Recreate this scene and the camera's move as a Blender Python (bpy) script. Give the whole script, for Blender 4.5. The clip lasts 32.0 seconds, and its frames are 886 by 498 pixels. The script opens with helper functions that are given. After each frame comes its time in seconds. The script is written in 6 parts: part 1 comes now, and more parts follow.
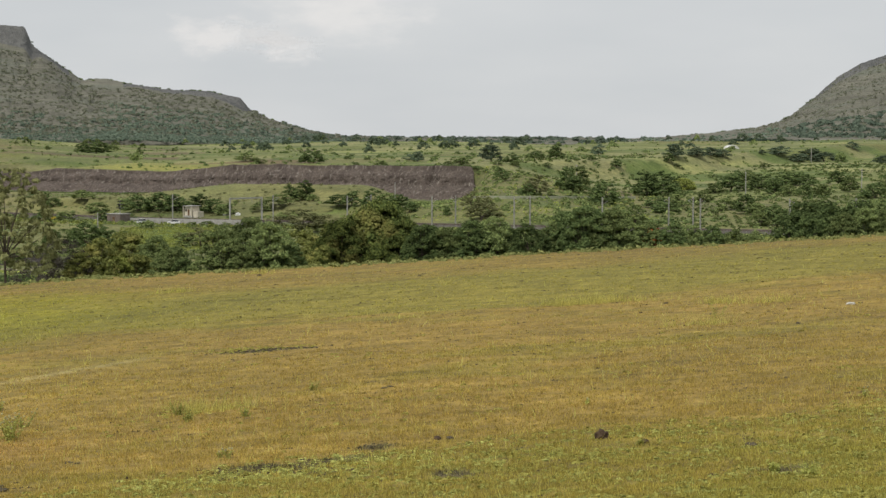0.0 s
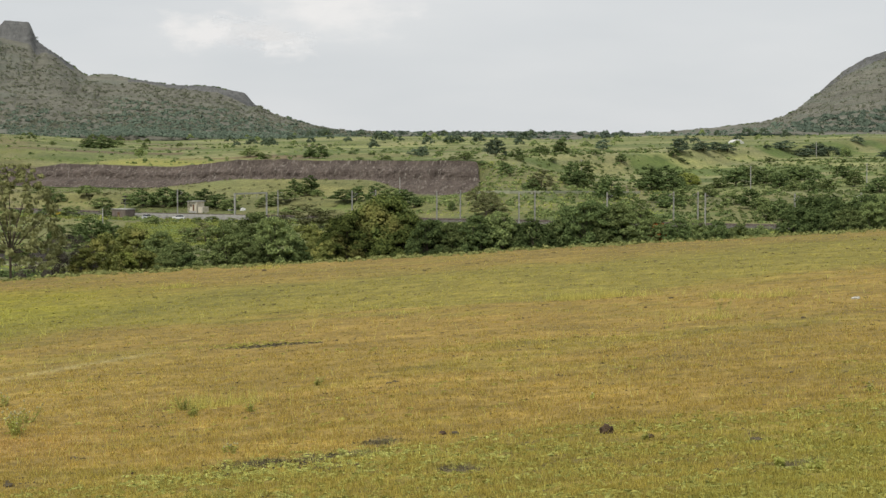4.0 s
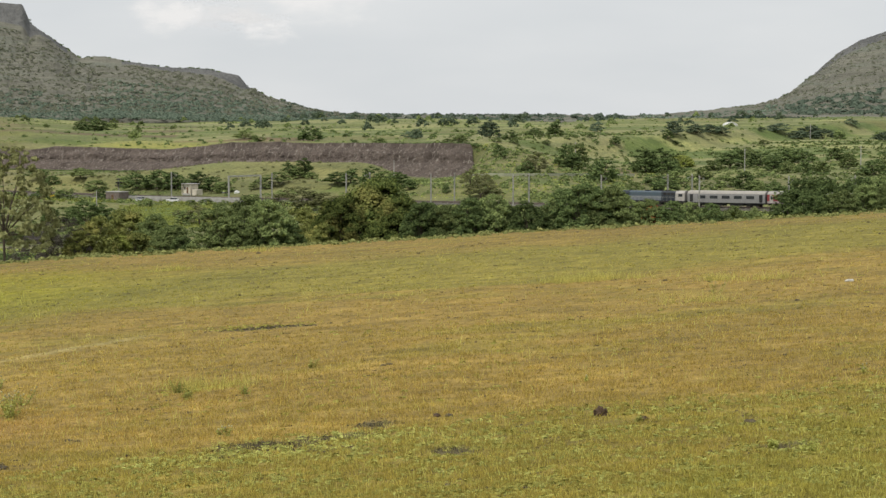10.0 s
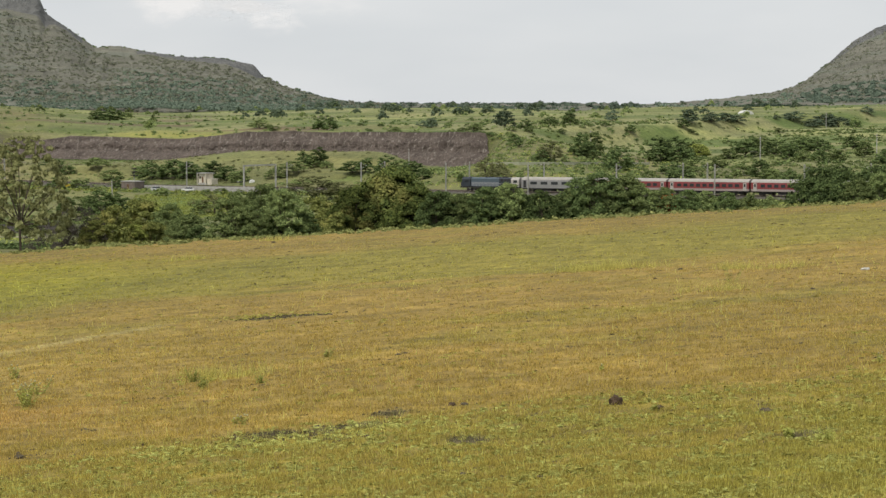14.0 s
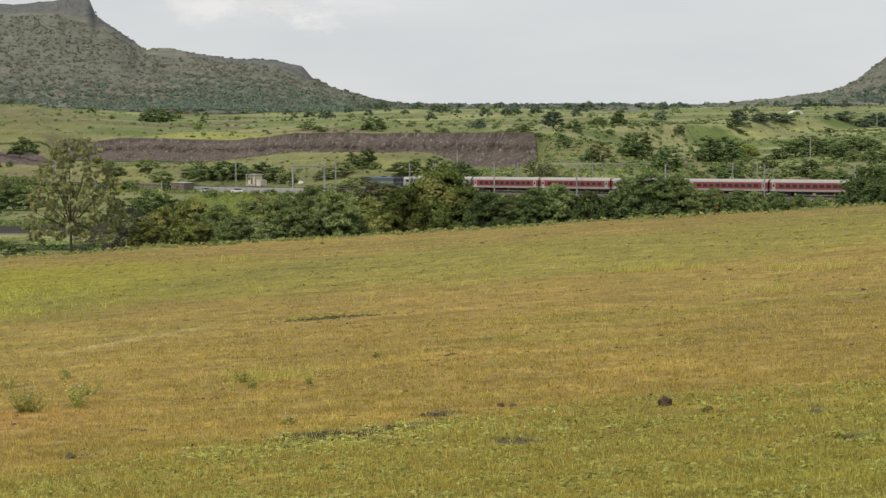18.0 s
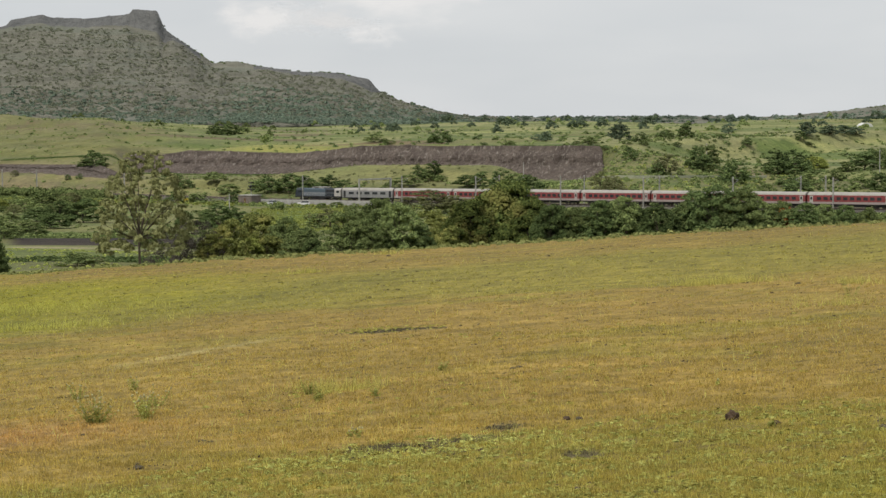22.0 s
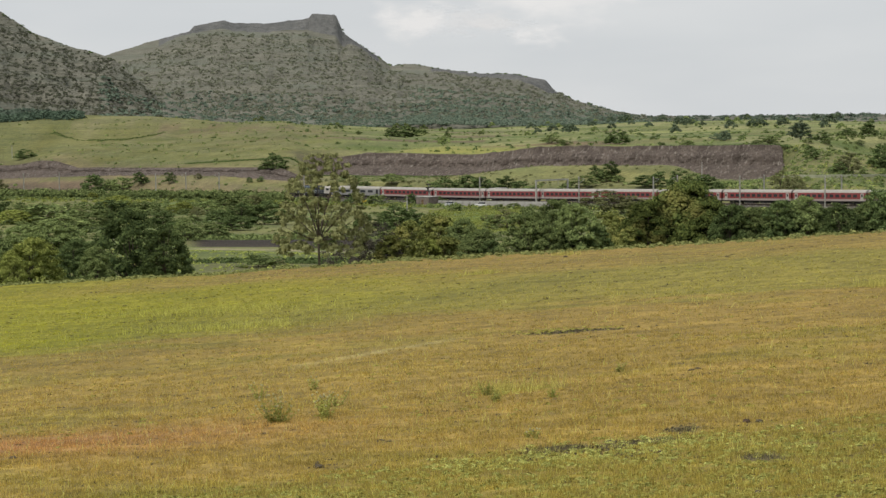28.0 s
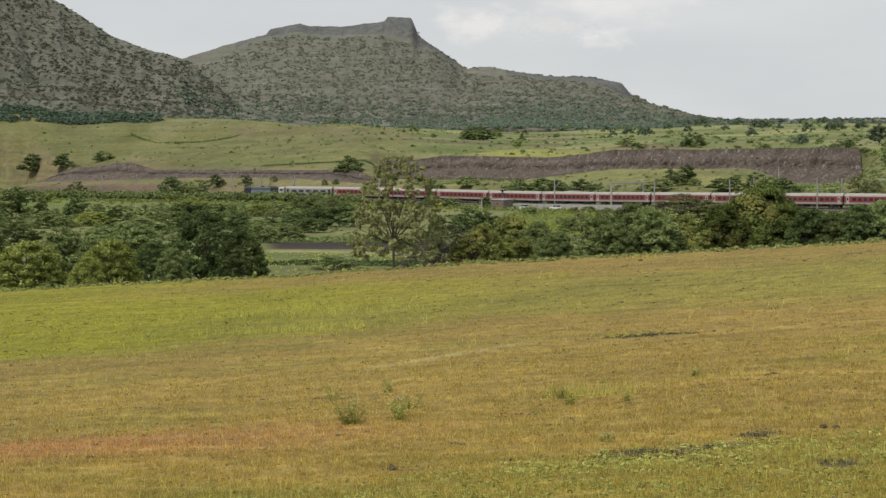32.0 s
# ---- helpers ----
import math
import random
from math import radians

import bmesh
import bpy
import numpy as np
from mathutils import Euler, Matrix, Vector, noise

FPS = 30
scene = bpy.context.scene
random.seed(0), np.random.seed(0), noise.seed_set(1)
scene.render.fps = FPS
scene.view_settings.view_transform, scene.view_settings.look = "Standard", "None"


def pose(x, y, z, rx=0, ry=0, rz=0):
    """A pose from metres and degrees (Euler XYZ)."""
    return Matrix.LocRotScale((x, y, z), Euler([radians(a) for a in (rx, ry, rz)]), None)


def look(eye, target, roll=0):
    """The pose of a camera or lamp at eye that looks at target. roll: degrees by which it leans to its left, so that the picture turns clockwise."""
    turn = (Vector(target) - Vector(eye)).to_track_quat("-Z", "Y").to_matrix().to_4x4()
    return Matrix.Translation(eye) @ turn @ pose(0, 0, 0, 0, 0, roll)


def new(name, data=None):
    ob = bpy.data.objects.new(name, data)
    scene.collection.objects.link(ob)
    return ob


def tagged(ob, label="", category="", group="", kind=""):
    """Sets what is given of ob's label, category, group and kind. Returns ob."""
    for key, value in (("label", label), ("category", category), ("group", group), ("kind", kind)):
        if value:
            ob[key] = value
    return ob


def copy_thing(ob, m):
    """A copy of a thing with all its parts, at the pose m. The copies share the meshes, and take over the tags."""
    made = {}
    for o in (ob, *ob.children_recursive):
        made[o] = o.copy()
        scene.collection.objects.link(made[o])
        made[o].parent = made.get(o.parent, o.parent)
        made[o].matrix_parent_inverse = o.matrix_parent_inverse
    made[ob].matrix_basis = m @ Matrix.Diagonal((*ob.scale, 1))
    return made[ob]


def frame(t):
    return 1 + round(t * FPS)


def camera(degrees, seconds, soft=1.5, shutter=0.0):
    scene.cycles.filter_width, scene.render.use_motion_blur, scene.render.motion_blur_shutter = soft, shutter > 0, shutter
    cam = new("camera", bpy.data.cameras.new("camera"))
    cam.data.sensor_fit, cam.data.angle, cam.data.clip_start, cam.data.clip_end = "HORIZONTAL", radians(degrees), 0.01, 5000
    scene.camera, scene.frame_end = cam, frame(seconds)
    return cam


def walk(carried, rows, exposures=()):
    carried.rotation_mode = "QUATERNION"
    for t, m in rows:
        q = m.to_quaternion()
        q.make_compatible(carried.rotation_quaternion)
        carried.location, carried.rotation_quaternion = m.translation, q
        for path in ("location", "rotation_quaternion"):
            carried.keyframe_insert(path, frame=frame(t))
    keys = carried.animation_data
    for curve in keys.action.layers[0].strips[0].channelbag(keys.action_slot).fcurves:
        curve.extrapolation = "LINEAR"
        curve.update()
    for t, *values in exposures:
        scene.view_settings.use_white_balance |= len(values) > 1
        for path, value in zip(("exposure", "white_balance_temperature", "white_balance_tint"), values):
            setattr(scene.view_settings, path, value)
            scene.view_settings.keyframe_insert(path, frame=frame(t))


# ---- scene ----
# The eye is the origin; +y is the way the camera looks at first, x to its right.
# seconds, turn to the left, tilt up, lean to the right (degrees)
PATH = [
    (0, -0.105, -3.286, -0.031), (0.5, -0.023, -3.278, 0.044), (1, 0.101, -3.058, 0.005), (1.5, -0.012, -3.036, -0.001), (2, -0.061, -3.099, -0.079),
    (2.5, -0.176, -3.208, -0.076), (4.5, 0.093, -3.535, 0.062), (5, -0.006, -3.723, -0.024), (5.5, -0.047, -4.038, -0.020), (6, 0.000, -4.020, 0.000),
    (6.5, 0.026, -4.022, 0.017), (7, -0.065, -4.046, -0.091), (7.5, -0.054, -4.057, 0.013), (8, -0.075, -4.026, 0.084), (8.5, -0.016, -4.035, 0.082),
    (9, -0.050, -4.030, 0.018), (9.5, -0.129, -4.004, 0.003), (10, -0.138, -4.010, 0.044), (10.5, -0.089, -4.055, 0.121), (11, -0.030, -4.062, 0.239),
    (11.5, -0.006, -4.159, 0.188), (12, -0.083, -4.251, 0.169), (12.5, 0.022, -4.311, 0.181), (13, 0.006, -4.289, 0.189), (13.5, 0.236, -4.334, 0.182),
    (14, 0.350, -4.365, 0.159), (14.5, 0.305, -4.428, 0.070), (16.5, 0.415, -4.375, 0.135), (17, 0.435, -4.397, 0.166), (17.5, 0.682, -4.410, 0.212),
    (18, 1.916, -4.330, 0.323), (18.5, 3.770, -4.234, 0.492), (19, 4.003, -4.193, 0.484), (19.5, 3.940, -4.065, 0.437), (20, 4.026, -4.021, 0.472),
    (20.5, 4.110, -3.970, 0.460), (21, 4.071, -3.918, 0.402), (21.5, 4.122, -3.915, 0.467), (22, 4.048, -3.909, 0.373), (22.5, 4.036, -3.917, 0.442),
    (23, 4.055, -3.895, 0.454), (23.5, 4.017, -3.867, 0.377), (24, 4.162, -3.863, 0.432), (24.5, 4.332, -3.856, 0.503), (25, 4.921, -3.883, 0.556),
    (25.5, 5.874, -3.870, 0.615), (26, 8.002, -3.781, 0.776), (26.5, 9.605, -3.775, 0.697), (28.5, 9.758, -3.818, 0.893), (29, 9.658, -3.746, 0.810),
    (29.5, 9.652, -3.738, 0.877), (30, 9.600, -3.797, 0.974), (30.5, 9.658, -3.809, 0.979), (31, 9.822, -3.812, 0.952), (31.5, 10.765, -3.750, 0.858),
    (32, 12.170, -3.687, 0.813),
]


def aim(turn, tilt, lean):
    return pose(0, 0, 0, 90 + tilt, 0, turn) @ pose(0, 0, 0, 0, 0, -lean)


cam = camera(28, 32.0, soft=1.45)
EXPOSURES = [(0, -0.17), (0.5, -0.18), (1.0, -0.36), (1.5, -0.57), (2.0, -0.51), (2.5, -0.35), (4.5, -0.01), (14.5, -0.01), (17, -0.02), (19, -0.09), (32, -0.11)]
walk(cam, [(t, aim(a, b, c)) for t, a, b, c in PATH], EXPOSURES)

# ---- light: a bright overcast sky with a veiled high sun ----
world = bpy.data.worlds.new("sky")
scene.world = world
world.use_nodes = True
wn, wl = world.node_tree.nodes, world.node_tree.links
wn.clear()
sky = wn.new("ShaderNodeTexSky")
sky.sky_type, sky.sun_disc = "NISHITA", False
sky.sun_elevation, sky.sun_rotation = radians(58), radians(215)
sky_gain = wn.new("ShaderNodeVectorMath")
sky_gain.operation = "SCALE"
sky_gain.inputs["Scale"].default_value = 0.07
veil_where = wn.new("ShaderNodeTexCoord")
veil_map = wn.new("ShaderNodeMapping")
veil_map.inputs["Scale"].default_value = (2.2, 2.2, 9.0)
veil_noise = wn.new("ShaderNodeTexNoise")
veil_noise.inputs["Scale"].default_value = 1.6
veil_noise.inputs["Detail"].default_value = 4.0
veil_ramp = wn.new("ShaderNodeValToRGB")
veil_ramp.color_ramp.elements[0].position, veil_ramp.color_ramp.elements[0].color = 0.32, (0.66, 0.69, 0.715, 1)
veil_ramp.color_ramp.elements[1].position, veil_ramp.color_ramp.elements[1].color = 0.72, (0.80, 0.81, 0.815, 1)
veil = wn.new("ShaderNodeMix")
veil.data_type = "RGBA"
veil.inputs["Factor"].default_value = 0.93
back = wn.new("ShaderNodeBackground")
world_out = wn.new("ShaderNodeOutputWorld")
wl.new(veil_where.outputs["Generated"], veil_map.inputs["Vector"])
wl.new(veil_map.outputs["Vector"], veil_noise.inputs["Vector"])
wl.new(veil_noise.outputs["Fac"], veil_ramp.inputs["Fac"])
wl.new(sky.outputs["Color"], sky_gain.inputs[0])
wl.new(sky_gain.outputs["Vector"], veil.inputs["A"])
wl.new(veil_ramp.outputs["Color"], veil.inputs["B"])
wl.new(veil.outputs["Result"], back.inputs["Color"])
wl.new(back.outputs["Background"], world_out.inputs["Surface"])

sun_data = bpy.data.lights.new("sun", "SUN")
sun_data.energy, sun_data.angle, sun_data.color = 2.5, radians(10), (1.0, 0.95, 0.86)
sun = new("sun", sun_data)
sun.matrix_world = look((-60, -80, 160), (0, 0, 0))


# ---- materials ----
def node(tree, kind, **values):
    n = tree.nodes.new(kind)
    for key, value in values.items():
        n.inputs[key.replace("_", " ")].default_value = value
    return n


def mixed(tree, fac, a, b, blend="MIX"):
    m = tree.nodes.new("ShaderNodeMix")
    m.data_type, m.blend_type = "RGBA", blend
    for key, value in (("Factor", fac), ("A", a), ("B", b)):
        if isinstance(value, (int, float)):
            m.inputs[key].default_value = value
        elif isinstance(value, tuple):
            m.inputs[key].default_value = (*value, 1)
        else:
            tree.links.new(value, m.inputs[key])
    return m.outputs["Result"]


def noise_of(tree, scale, detail=5.0, stretch=(1, 1, 1), low=0.3, high=0.7):
    where = tree.nodes.new("ShaderNodeTexCoord")
    size = tree.nodes.new("ShaderNodeMapping")
    size.inputs["Scale"].default_value = stretch
    tree.links.new(where.outputs["Object"], size.inputs["Vector"])
    n = node(tree, "ShaderNodeTexNoise", Scale=scale, Detail=detail, Roughness=0.6)
    tree.links.new(size.outputs["Vector"], n.inputs["Vector"])
    spread = node(tree, "ShaderNodeMapRange", From_Min=low, From_Max=high)
    tree.links.new(n.outputs["Fac"], spread.inputs["Value"])
    return spread.outputs["Result"]


def surface(name, dark, light, scale=1.0, fine=12.0, rough=0.9, bump=0.3, depth=0.05, metal=0.0,
            stretch=(1, 1, 1), stain=None, stain_scale=0.2, stain_low=0.55, vary=0.0, attribute=""):
    """Two scales of variation between two colours, an optional stain, and fine relief."""
    m = bpy.data.materials.new(name)
    m.use_nodes = True
    t = m.node_tree
    bsdf = t.nodes["Principled BSDF"]
    bsdf.inputs["Roughness"].default_value, bsdf.inputs["Metallic"].default_value = rough, metal
    bsdf.inputs["Specular IOR Level"].default_value = 0.25
    coarse, grain = noise_of(t, scale, 4, stretch), noise_of(t, fine, 6, stretch)
    if attribute:
        a = t.nodes.new("ShaderNodeAttribute")
        a.attribute_name = attribute
        colour = mixed(t, 0.75, a.outputs["Color"], mixed(t, coarse, (0.72, 0.74, 0.76), (1.25, 1.22, 1.2)), "MULTIPLY")
        colour = mixed(t, 0.6, colour, mixed(t, noise_of(t, scale * 5, 5), (0.68, 0.68, 0.68), (1.3, 1.3, 1.3)), "MULTIPLY")
        colour = mixed(t, 0.36, colour, mixed(t, noise_of(t, 0.30, 5, (0.07, 0.07, 1.5), 0.38, 0.62), (0.55, 0.62, 0.66), (1.42, 1.33, 1.20)), "MULTIPLY")
        colour = mixed(t, 0.38, colour, mixed(t, noise_of(t, 0.9, 5, (0.22, 1.3, 0.2), 0.36, 0.64), (0.62, 0.62, 0.60), (1.34, 1.32, 1.26)), "MULTIPLY")
        colour = mixed(t, 0.4, colour, mixed(t, noise_of(t, 2.6, 4, (0.5, 1.2, 0.4), 0.36, 0.64), (0.60, 0.62, 0.60), (1.36, 1.32, 1.28)), "MULTIPLY")
        colour = mixed(t, 0.75, colour, mixed(t, grain, (0.50, 0.50, 0.50), (1.46, 1.46, 1.46)), "MULTIPLY")
    else:
        colour = mixed(t, coarse, dark, light)
        colour = mixed(t, 0.55, colour, mixed(t, grain, (0.6, 0.6, 0.6), (1.35, 1.35, 1.35)), "MULTIPLY")
    if stain:
        colour = mixed(t, noise_of(t, stain_scale, 6, stretch, stain_low, stain_low + 0.12), colour, stain)
    if vary:
        info = t.nodes.new("ShaderNodeObjectInfo")
        shade = node(t, "ShaderNodeMapRange", To_Min=1 - vary, To_Max=1 + vary)
        t.links.new(info.outputs["Random"], shade.inputs["Value"])
        grey = t.nodes.new("ShaderNodeCombineColor")
        for k in ("Red", "Green", "Blue"):
            t.links.new(shade.outputs["Result"], grey.inputs[k])
        colour = mixed(t, 1.0, colour, grey.outputs["Color"], "MULTIPLY")
    t.links.new(colour, bsdf.inputs["Base Color"])
    relief = node(t, "ShaderNodeBump", Strength=bump, Distance=depth)
    t.links.new(grain, relief.inputs["Height"])
    t.links.new(relief.outputs["Normal"], bsdf.inputs["Normal"])
    return m


def foliage(name, dark, light, tip=None, vary=0.3, thin=0.18):
    """Leaves: each clump its own shade, a little light let through."""
    m = bpy.data.materials.new(name)
    m.use_nodes = True
    t = m.node_tree
    t.nodes.remove(t.nodes["Principled BSDF"])
    out = t.nodes["Material Output"]
    geo, info = t.nodes.new("ShaderNodeNewGeometry"), t.nodes.new("ShaderNodeObjectInfo")
    colour = mixed(t, geo.outputs["Random Per Island"], dark, light)
    if tip:
        colour = mixed(t, noise_of(t, 3.0, 3, low=0.52, high=0.62), colour, tip)
    shade = node(t, "ShaderNodeMapRange", To_Min=1 - vary, To_Max=1 + vary)
    t.links.new(info.outputs["Random"], shade.inputs["Value"])
    hue = node(t, "ShaderNodeHueSaturation", Saturation=1.0)
    t.links.new(shade.outputs["Result"], hue.inputs["Value"])
    t.links.new(colour, hue.inputs["Color"])
    flat, lit = node(t, "ShaderNodeBsdfDiffuse"), node(t, "ShaderNodeBsdfTranslucent")
    both = node(t, "ShaderNodeMixShader", Fac=thin)
    for b in (flat, lit):
        t.links.new(hue.outputs["Color"], b.inputs["Color"])
    t.links.new(flat.outputs["BSDF"], both.inputs[1])
    t.links.new(lit.outputs["BSDF"], both.inputs[2])
    t.links.new(both.outputs["Shader"], out.inputs["Surface"])
    return m


def paint(name, colour, rough=0.45, metal=0.0, dirt=0.25):
    dull = tuple(c * (1 - dirt) + 0.12 * dirt for c in colour)
    return surface(name, dull, colour, 0.6, 6.0, rough, 0.05, 0.01, metal)


M_GROUND = surface("grassland", (0, 0, 0), (0, 0, 0), 0.35, 9.0, 0.95, 0.5, 0.06, attribute="tint")
M_HILL = surface("scrubby_hillside", (0.118, 0.117, 0.092), (0.205, 0.199, 0.158), 0.07, 0.45, 0.95, 0.8, 1.2,
                 stretch=(0.22, 0.22, 2.6), stain=(0.150, 0.158, 0.124), stain_scale=0.05, stain_low=0.5)
M_ROCK = surface("basalt_rim", (0.092, 0.095, 0.095), (0.170, 0.170, 0.162), 0.03, 0.2, 0.9, 1.0, 2.0, stretch=(1, 1, 0.5))
M_CUT = surface("bare_earth", (0.100, 0.080, 0.068), (0.188, 0.152, 0.130), 0.12, 0.9, 0.95, 1.0, 0.7,
                stretch=(1.5, 1.5, 0.22), stain=(0.300, 0.265, 0.230), stain_scale=0.55, stain_low=0.55)
M_BALLAST = surface("ballast", (0.075, 0.068, 0.055), (0.15, 0.14, 0.12), 0.8, 6.0, 0.95, 0.8, 0.05, stain=(0.10, 0.115, 0.045), stain_scale=0.15, stain_low=0.5)
M_STEEL = surface("weathered_steel", (0.10, 0.075, 0.06), (0.20, 0.17, 0.15), 1.0, 9.0, 0.5, 0.1, 0.01, 0.6)
M_MAST = surface("galvanised_mast", (0.34, 0.33, 0.30), (0.50, 0.49, 0.45), 0.7, 6.0, 0.55, 0.1, 0.01, 0.2)
M_CONCRETE = surface("concrete", (0.30, 0.29, 0.27), (0.50, 0.49, 0.46), 0.5, 5.0, 0.9, 0.2, 0.02)
M_BARK = surface("bark", (0.07, 0.055, 0.04), (0.17, 0.14, 0.11), 2.0, 14.0, 0.95, 0.7, 0.04, stretch=(1, 1, 0.3))
M_LEAF_DARK = foliage("dark_leaves", (0.050, 0.077, 0.032), (0.172, 0.226, 0.082))
M_LEAF_MANGO = foliage("mango_leaves", (0.055, 0.082, 0.028), (0.185, 0.218, 0.062), (0.245, 0.238, 0.078))
M_LEAF_MID = foliage("mid_leaves", (0.082, 0.116, 0.044), (0.272, 0.325, 0.122))
M_LEAF_LIGHT = foliage("light_leaves", (0.140, 0.178, 0.044), (0.440, 0.475, 0.130))
M_LEAF_DRY = foliage("dusty_leaves", (0.112, 0.124, 0.056), (0.265, 0.268, 0.125))
M_LEAF_OLIVE = foliage("olive_leaves", (0.088, 0.108, 0.034), (0.285, 0.300, 0.092), (0.34, 0.325, 0.105))
M_LEAF_THIN = foliage("sparse_olive_leaves", (0.125, 0.134, 0.056), (0.275, 0.280, 0.125))
M_LEAF_GREY = foliage("grey_twigs", (0.075, 0.068, 0.055), (0.15, 0.135, 0.11))
# Paler, bluer leaves: the haze of distance is put into their colour.
M_LEAF_HAZED_FAR = foliage("hazed_hill_wood_leaves", (0.135, 0.180, 0.138), (0.215, 0.268, 0.196), thin=0.35)
M_LEAF_PALE = foliage("pale_weeds", (0.21, 0.235, 0.085), (0.38, 0.40, 0.15))
M_FLOWER = foliage("orange_flowers", (0.34, 0.060, 0.020), (0.60, 0.13, 0.035))
# Far tree belts: dark green with a bluish haze mixed into the colour.
M_LEAF_HAZED_BELT = foliage("hazed_belt_leaves", (0.062, 0.094, 0.066), (0.120, 0.165, 0.112))
# Field trees far off: dark leaves greyed by haze in the base colour.
M_LEAF_HAZED_DISTANT = foliage("hazed_distant_leaves", (0.072, 0.102, 0.066), (0.165, 0.208, 0.128))
M_SCRUB = foliage("hill_scrub", (0.160, 0.174, 0.122), (0.235, 0.242, 0.172), thin=0.42)


def tinted_blades(name, through_light):
    m = bpy.data.materials.new(name)
    m.use_nodes = True
    t = m.node_tree
    t.nodes.remove(t.nodes["Principled BSDF"])
    a = t.nodes.new("ShaderNodeAttribute")
    a.attribute_name = "tint"
    flat, lit, both = node(t, "ShaderNodeBsdfDiffuse"), node(t, "ShaderNodeBsdfTranslucent"), node(t, "ShaderNodeMixShader", Fac=through_light)
    for b in (flat, lit):
        t.links.new(a.outputs["Color"], b.inputs["Color"])
    t.links.new(flat.outputs["BSDF"], both.inputs[1])
    t.links.new(lit.outputs["BSDF"], both.inputs[2])
    t.links.new(both.outputs["Shader"], t.nodes["Material Output"].inputs["Surface"])
    return m


M_BLADES = tinted_blades("grass_blades", 0.5)


# ---- building helpers ----
def part(name, bm, material, parent=None, label=""):
    mesh = bpy.data.meshes.new(name)
    bm.to_mesh(mesh)
    bm.free()
    mesh.materials.append(material)
    ob = new(name, mesh)
    ob.parent = parent
    return tagged(ob, label)


def raw(name, verts, faces, material, parent=None, label="", smooth=False):
    mesh = bpy.data.meshes.new(name)
    verts, faces = np.asarray(verts, np.float32), np.asarray(faces, np.int32)
    n, k = faces.shape
    mesh.vertices.add(len(verts))
    mesh.vertices.foreach_set("co", verts.ravel())
    mesh.loops.add(n * k)
    mesh.loops.foreach_set("vertex_index", faces.ravel())
    mesh.polygons.add(n)
    mesh.polygons.foreach_set("loop_start", np.arange(0, n * k, k, dtype=np.int32))
    if smooth:
        mesh.polygons.foreach_set("use_smooth", np.ones(n, bool))
    mesh.update(calc_edges=True)
    mesh.materials.append(material)
    ob = new(name, mesh)
    ob.parent = parent
    return tagged(ob, label)


def box(bm, x0, x1, y0, y1, z0, z1, bevel=0.0):
    made = bmesh.ops.create_cube(bm, size=1.0, matrix=Matrix.Translation(((x0 + x1) / 2, (y0 + y1) / 2, (z0 + z1) / 2))
                                 @ Matrix.Diagonal((x1 - x0, y1 - y0, z1 - z0, 1)))
    if bevel:
        edges = {e for v in made["verts"] for e in v.link_edges}
        bmesh.ops.bevel(bm, geom=list(edges), offset=bevel, segments=2, affect="EDGES")
    return bm


def tube(bm, a, b, r0, r1, sides=7):
    a, b = Vector(a), Vector(b)
    turn = (b - a).to_track_quat("Z", "Y").to_matrix().to_4x4()
    bmesh.ops.create_cone(bm, cap_ends=True, segments=sides, radius1=r0, radius2=r1, depth=(b - a).length,
                          matrix=Matrix.Translation((a + b) / 2) @ turn)
    return bm


def thing(name, label, category, group="", kind="", at=(0, 0, 0), turn=0.0):
    ob = new(name)
    ob.matrix_basis = pose(*at, 0, 0, turn)
    return tagged(ob, label, category, group, kind)


# ---- the plan ----
RAIL_TURN = 37.6                       # bearing of the railway's nearest point, degrees
RAIL_DISTANCE = 387.0
N_RAIL = (math.sin(radians(RAIL_TURN)), math.cos(radians(RAIL_TURN)))
D_RAIL = (-N_RAIL[1], N_RAIL[0])       # the way the train goes
FIELD_EDGE = 120.0


def smooth(v, a, b):
    u = np.clip((np.asarray(v, float) - a) / (b - a), 0, 1)
    return u * u * (3 - 2 * u)


def wave(x, y, size, seed=0):
    """A cheap rolling noise, about -1 to 1."""
    r, total = np.random.RandomState(seed), 0
    for k in range(6):
        a, f, p = r.uniform(0, 6.28), (0.6 + 0.45 * k) / size * 6.28, r.uniform(0, 6.28)
        total = total + np.sin((x * math.cos(a) + y * math.sin(a)) * f + p + 1.3 * np.sin((x * math.sin(a) - y * math.cos(a)) * f * 0.7 + p)) / (1 + 0.5 * k)
    return total / 2.6


def floor_z(s):
    """The fall of the valley floor along the railway."""
    return -20.05 - 0.0112 * (np.asarray(s, float) - 192)


CURVE_START, CURVE_RADIUS, CURVE_LENGTH = 380.0, 500.0, 120.0


def line_table():
    """The railway's centre line by its length: straight, then a gentle curve towards the pasture. Columns: length, s, q, turn."""
    rows, s, q, step = [(-500.0, -500.0, 0.0, 0.0), (CURVE_START, CURVE_START, 0.0, 0.0)], CURVE_START, 0.0, 5.0
    for i in range(170):
        turn = min((i + 0.5) * step, CURVE_LENGTH) / CURVE_RADIUS
        s, q = s + step * math.cos(turn), q - step * math.sin(turn)
        rows.append((CURVE_START + (i + 1) * step, s, q, min((i + 1) * step, CURVE_LENGTH) / CURVE_RADIUS))
    return np.array(rows).T


LINE = line_table()


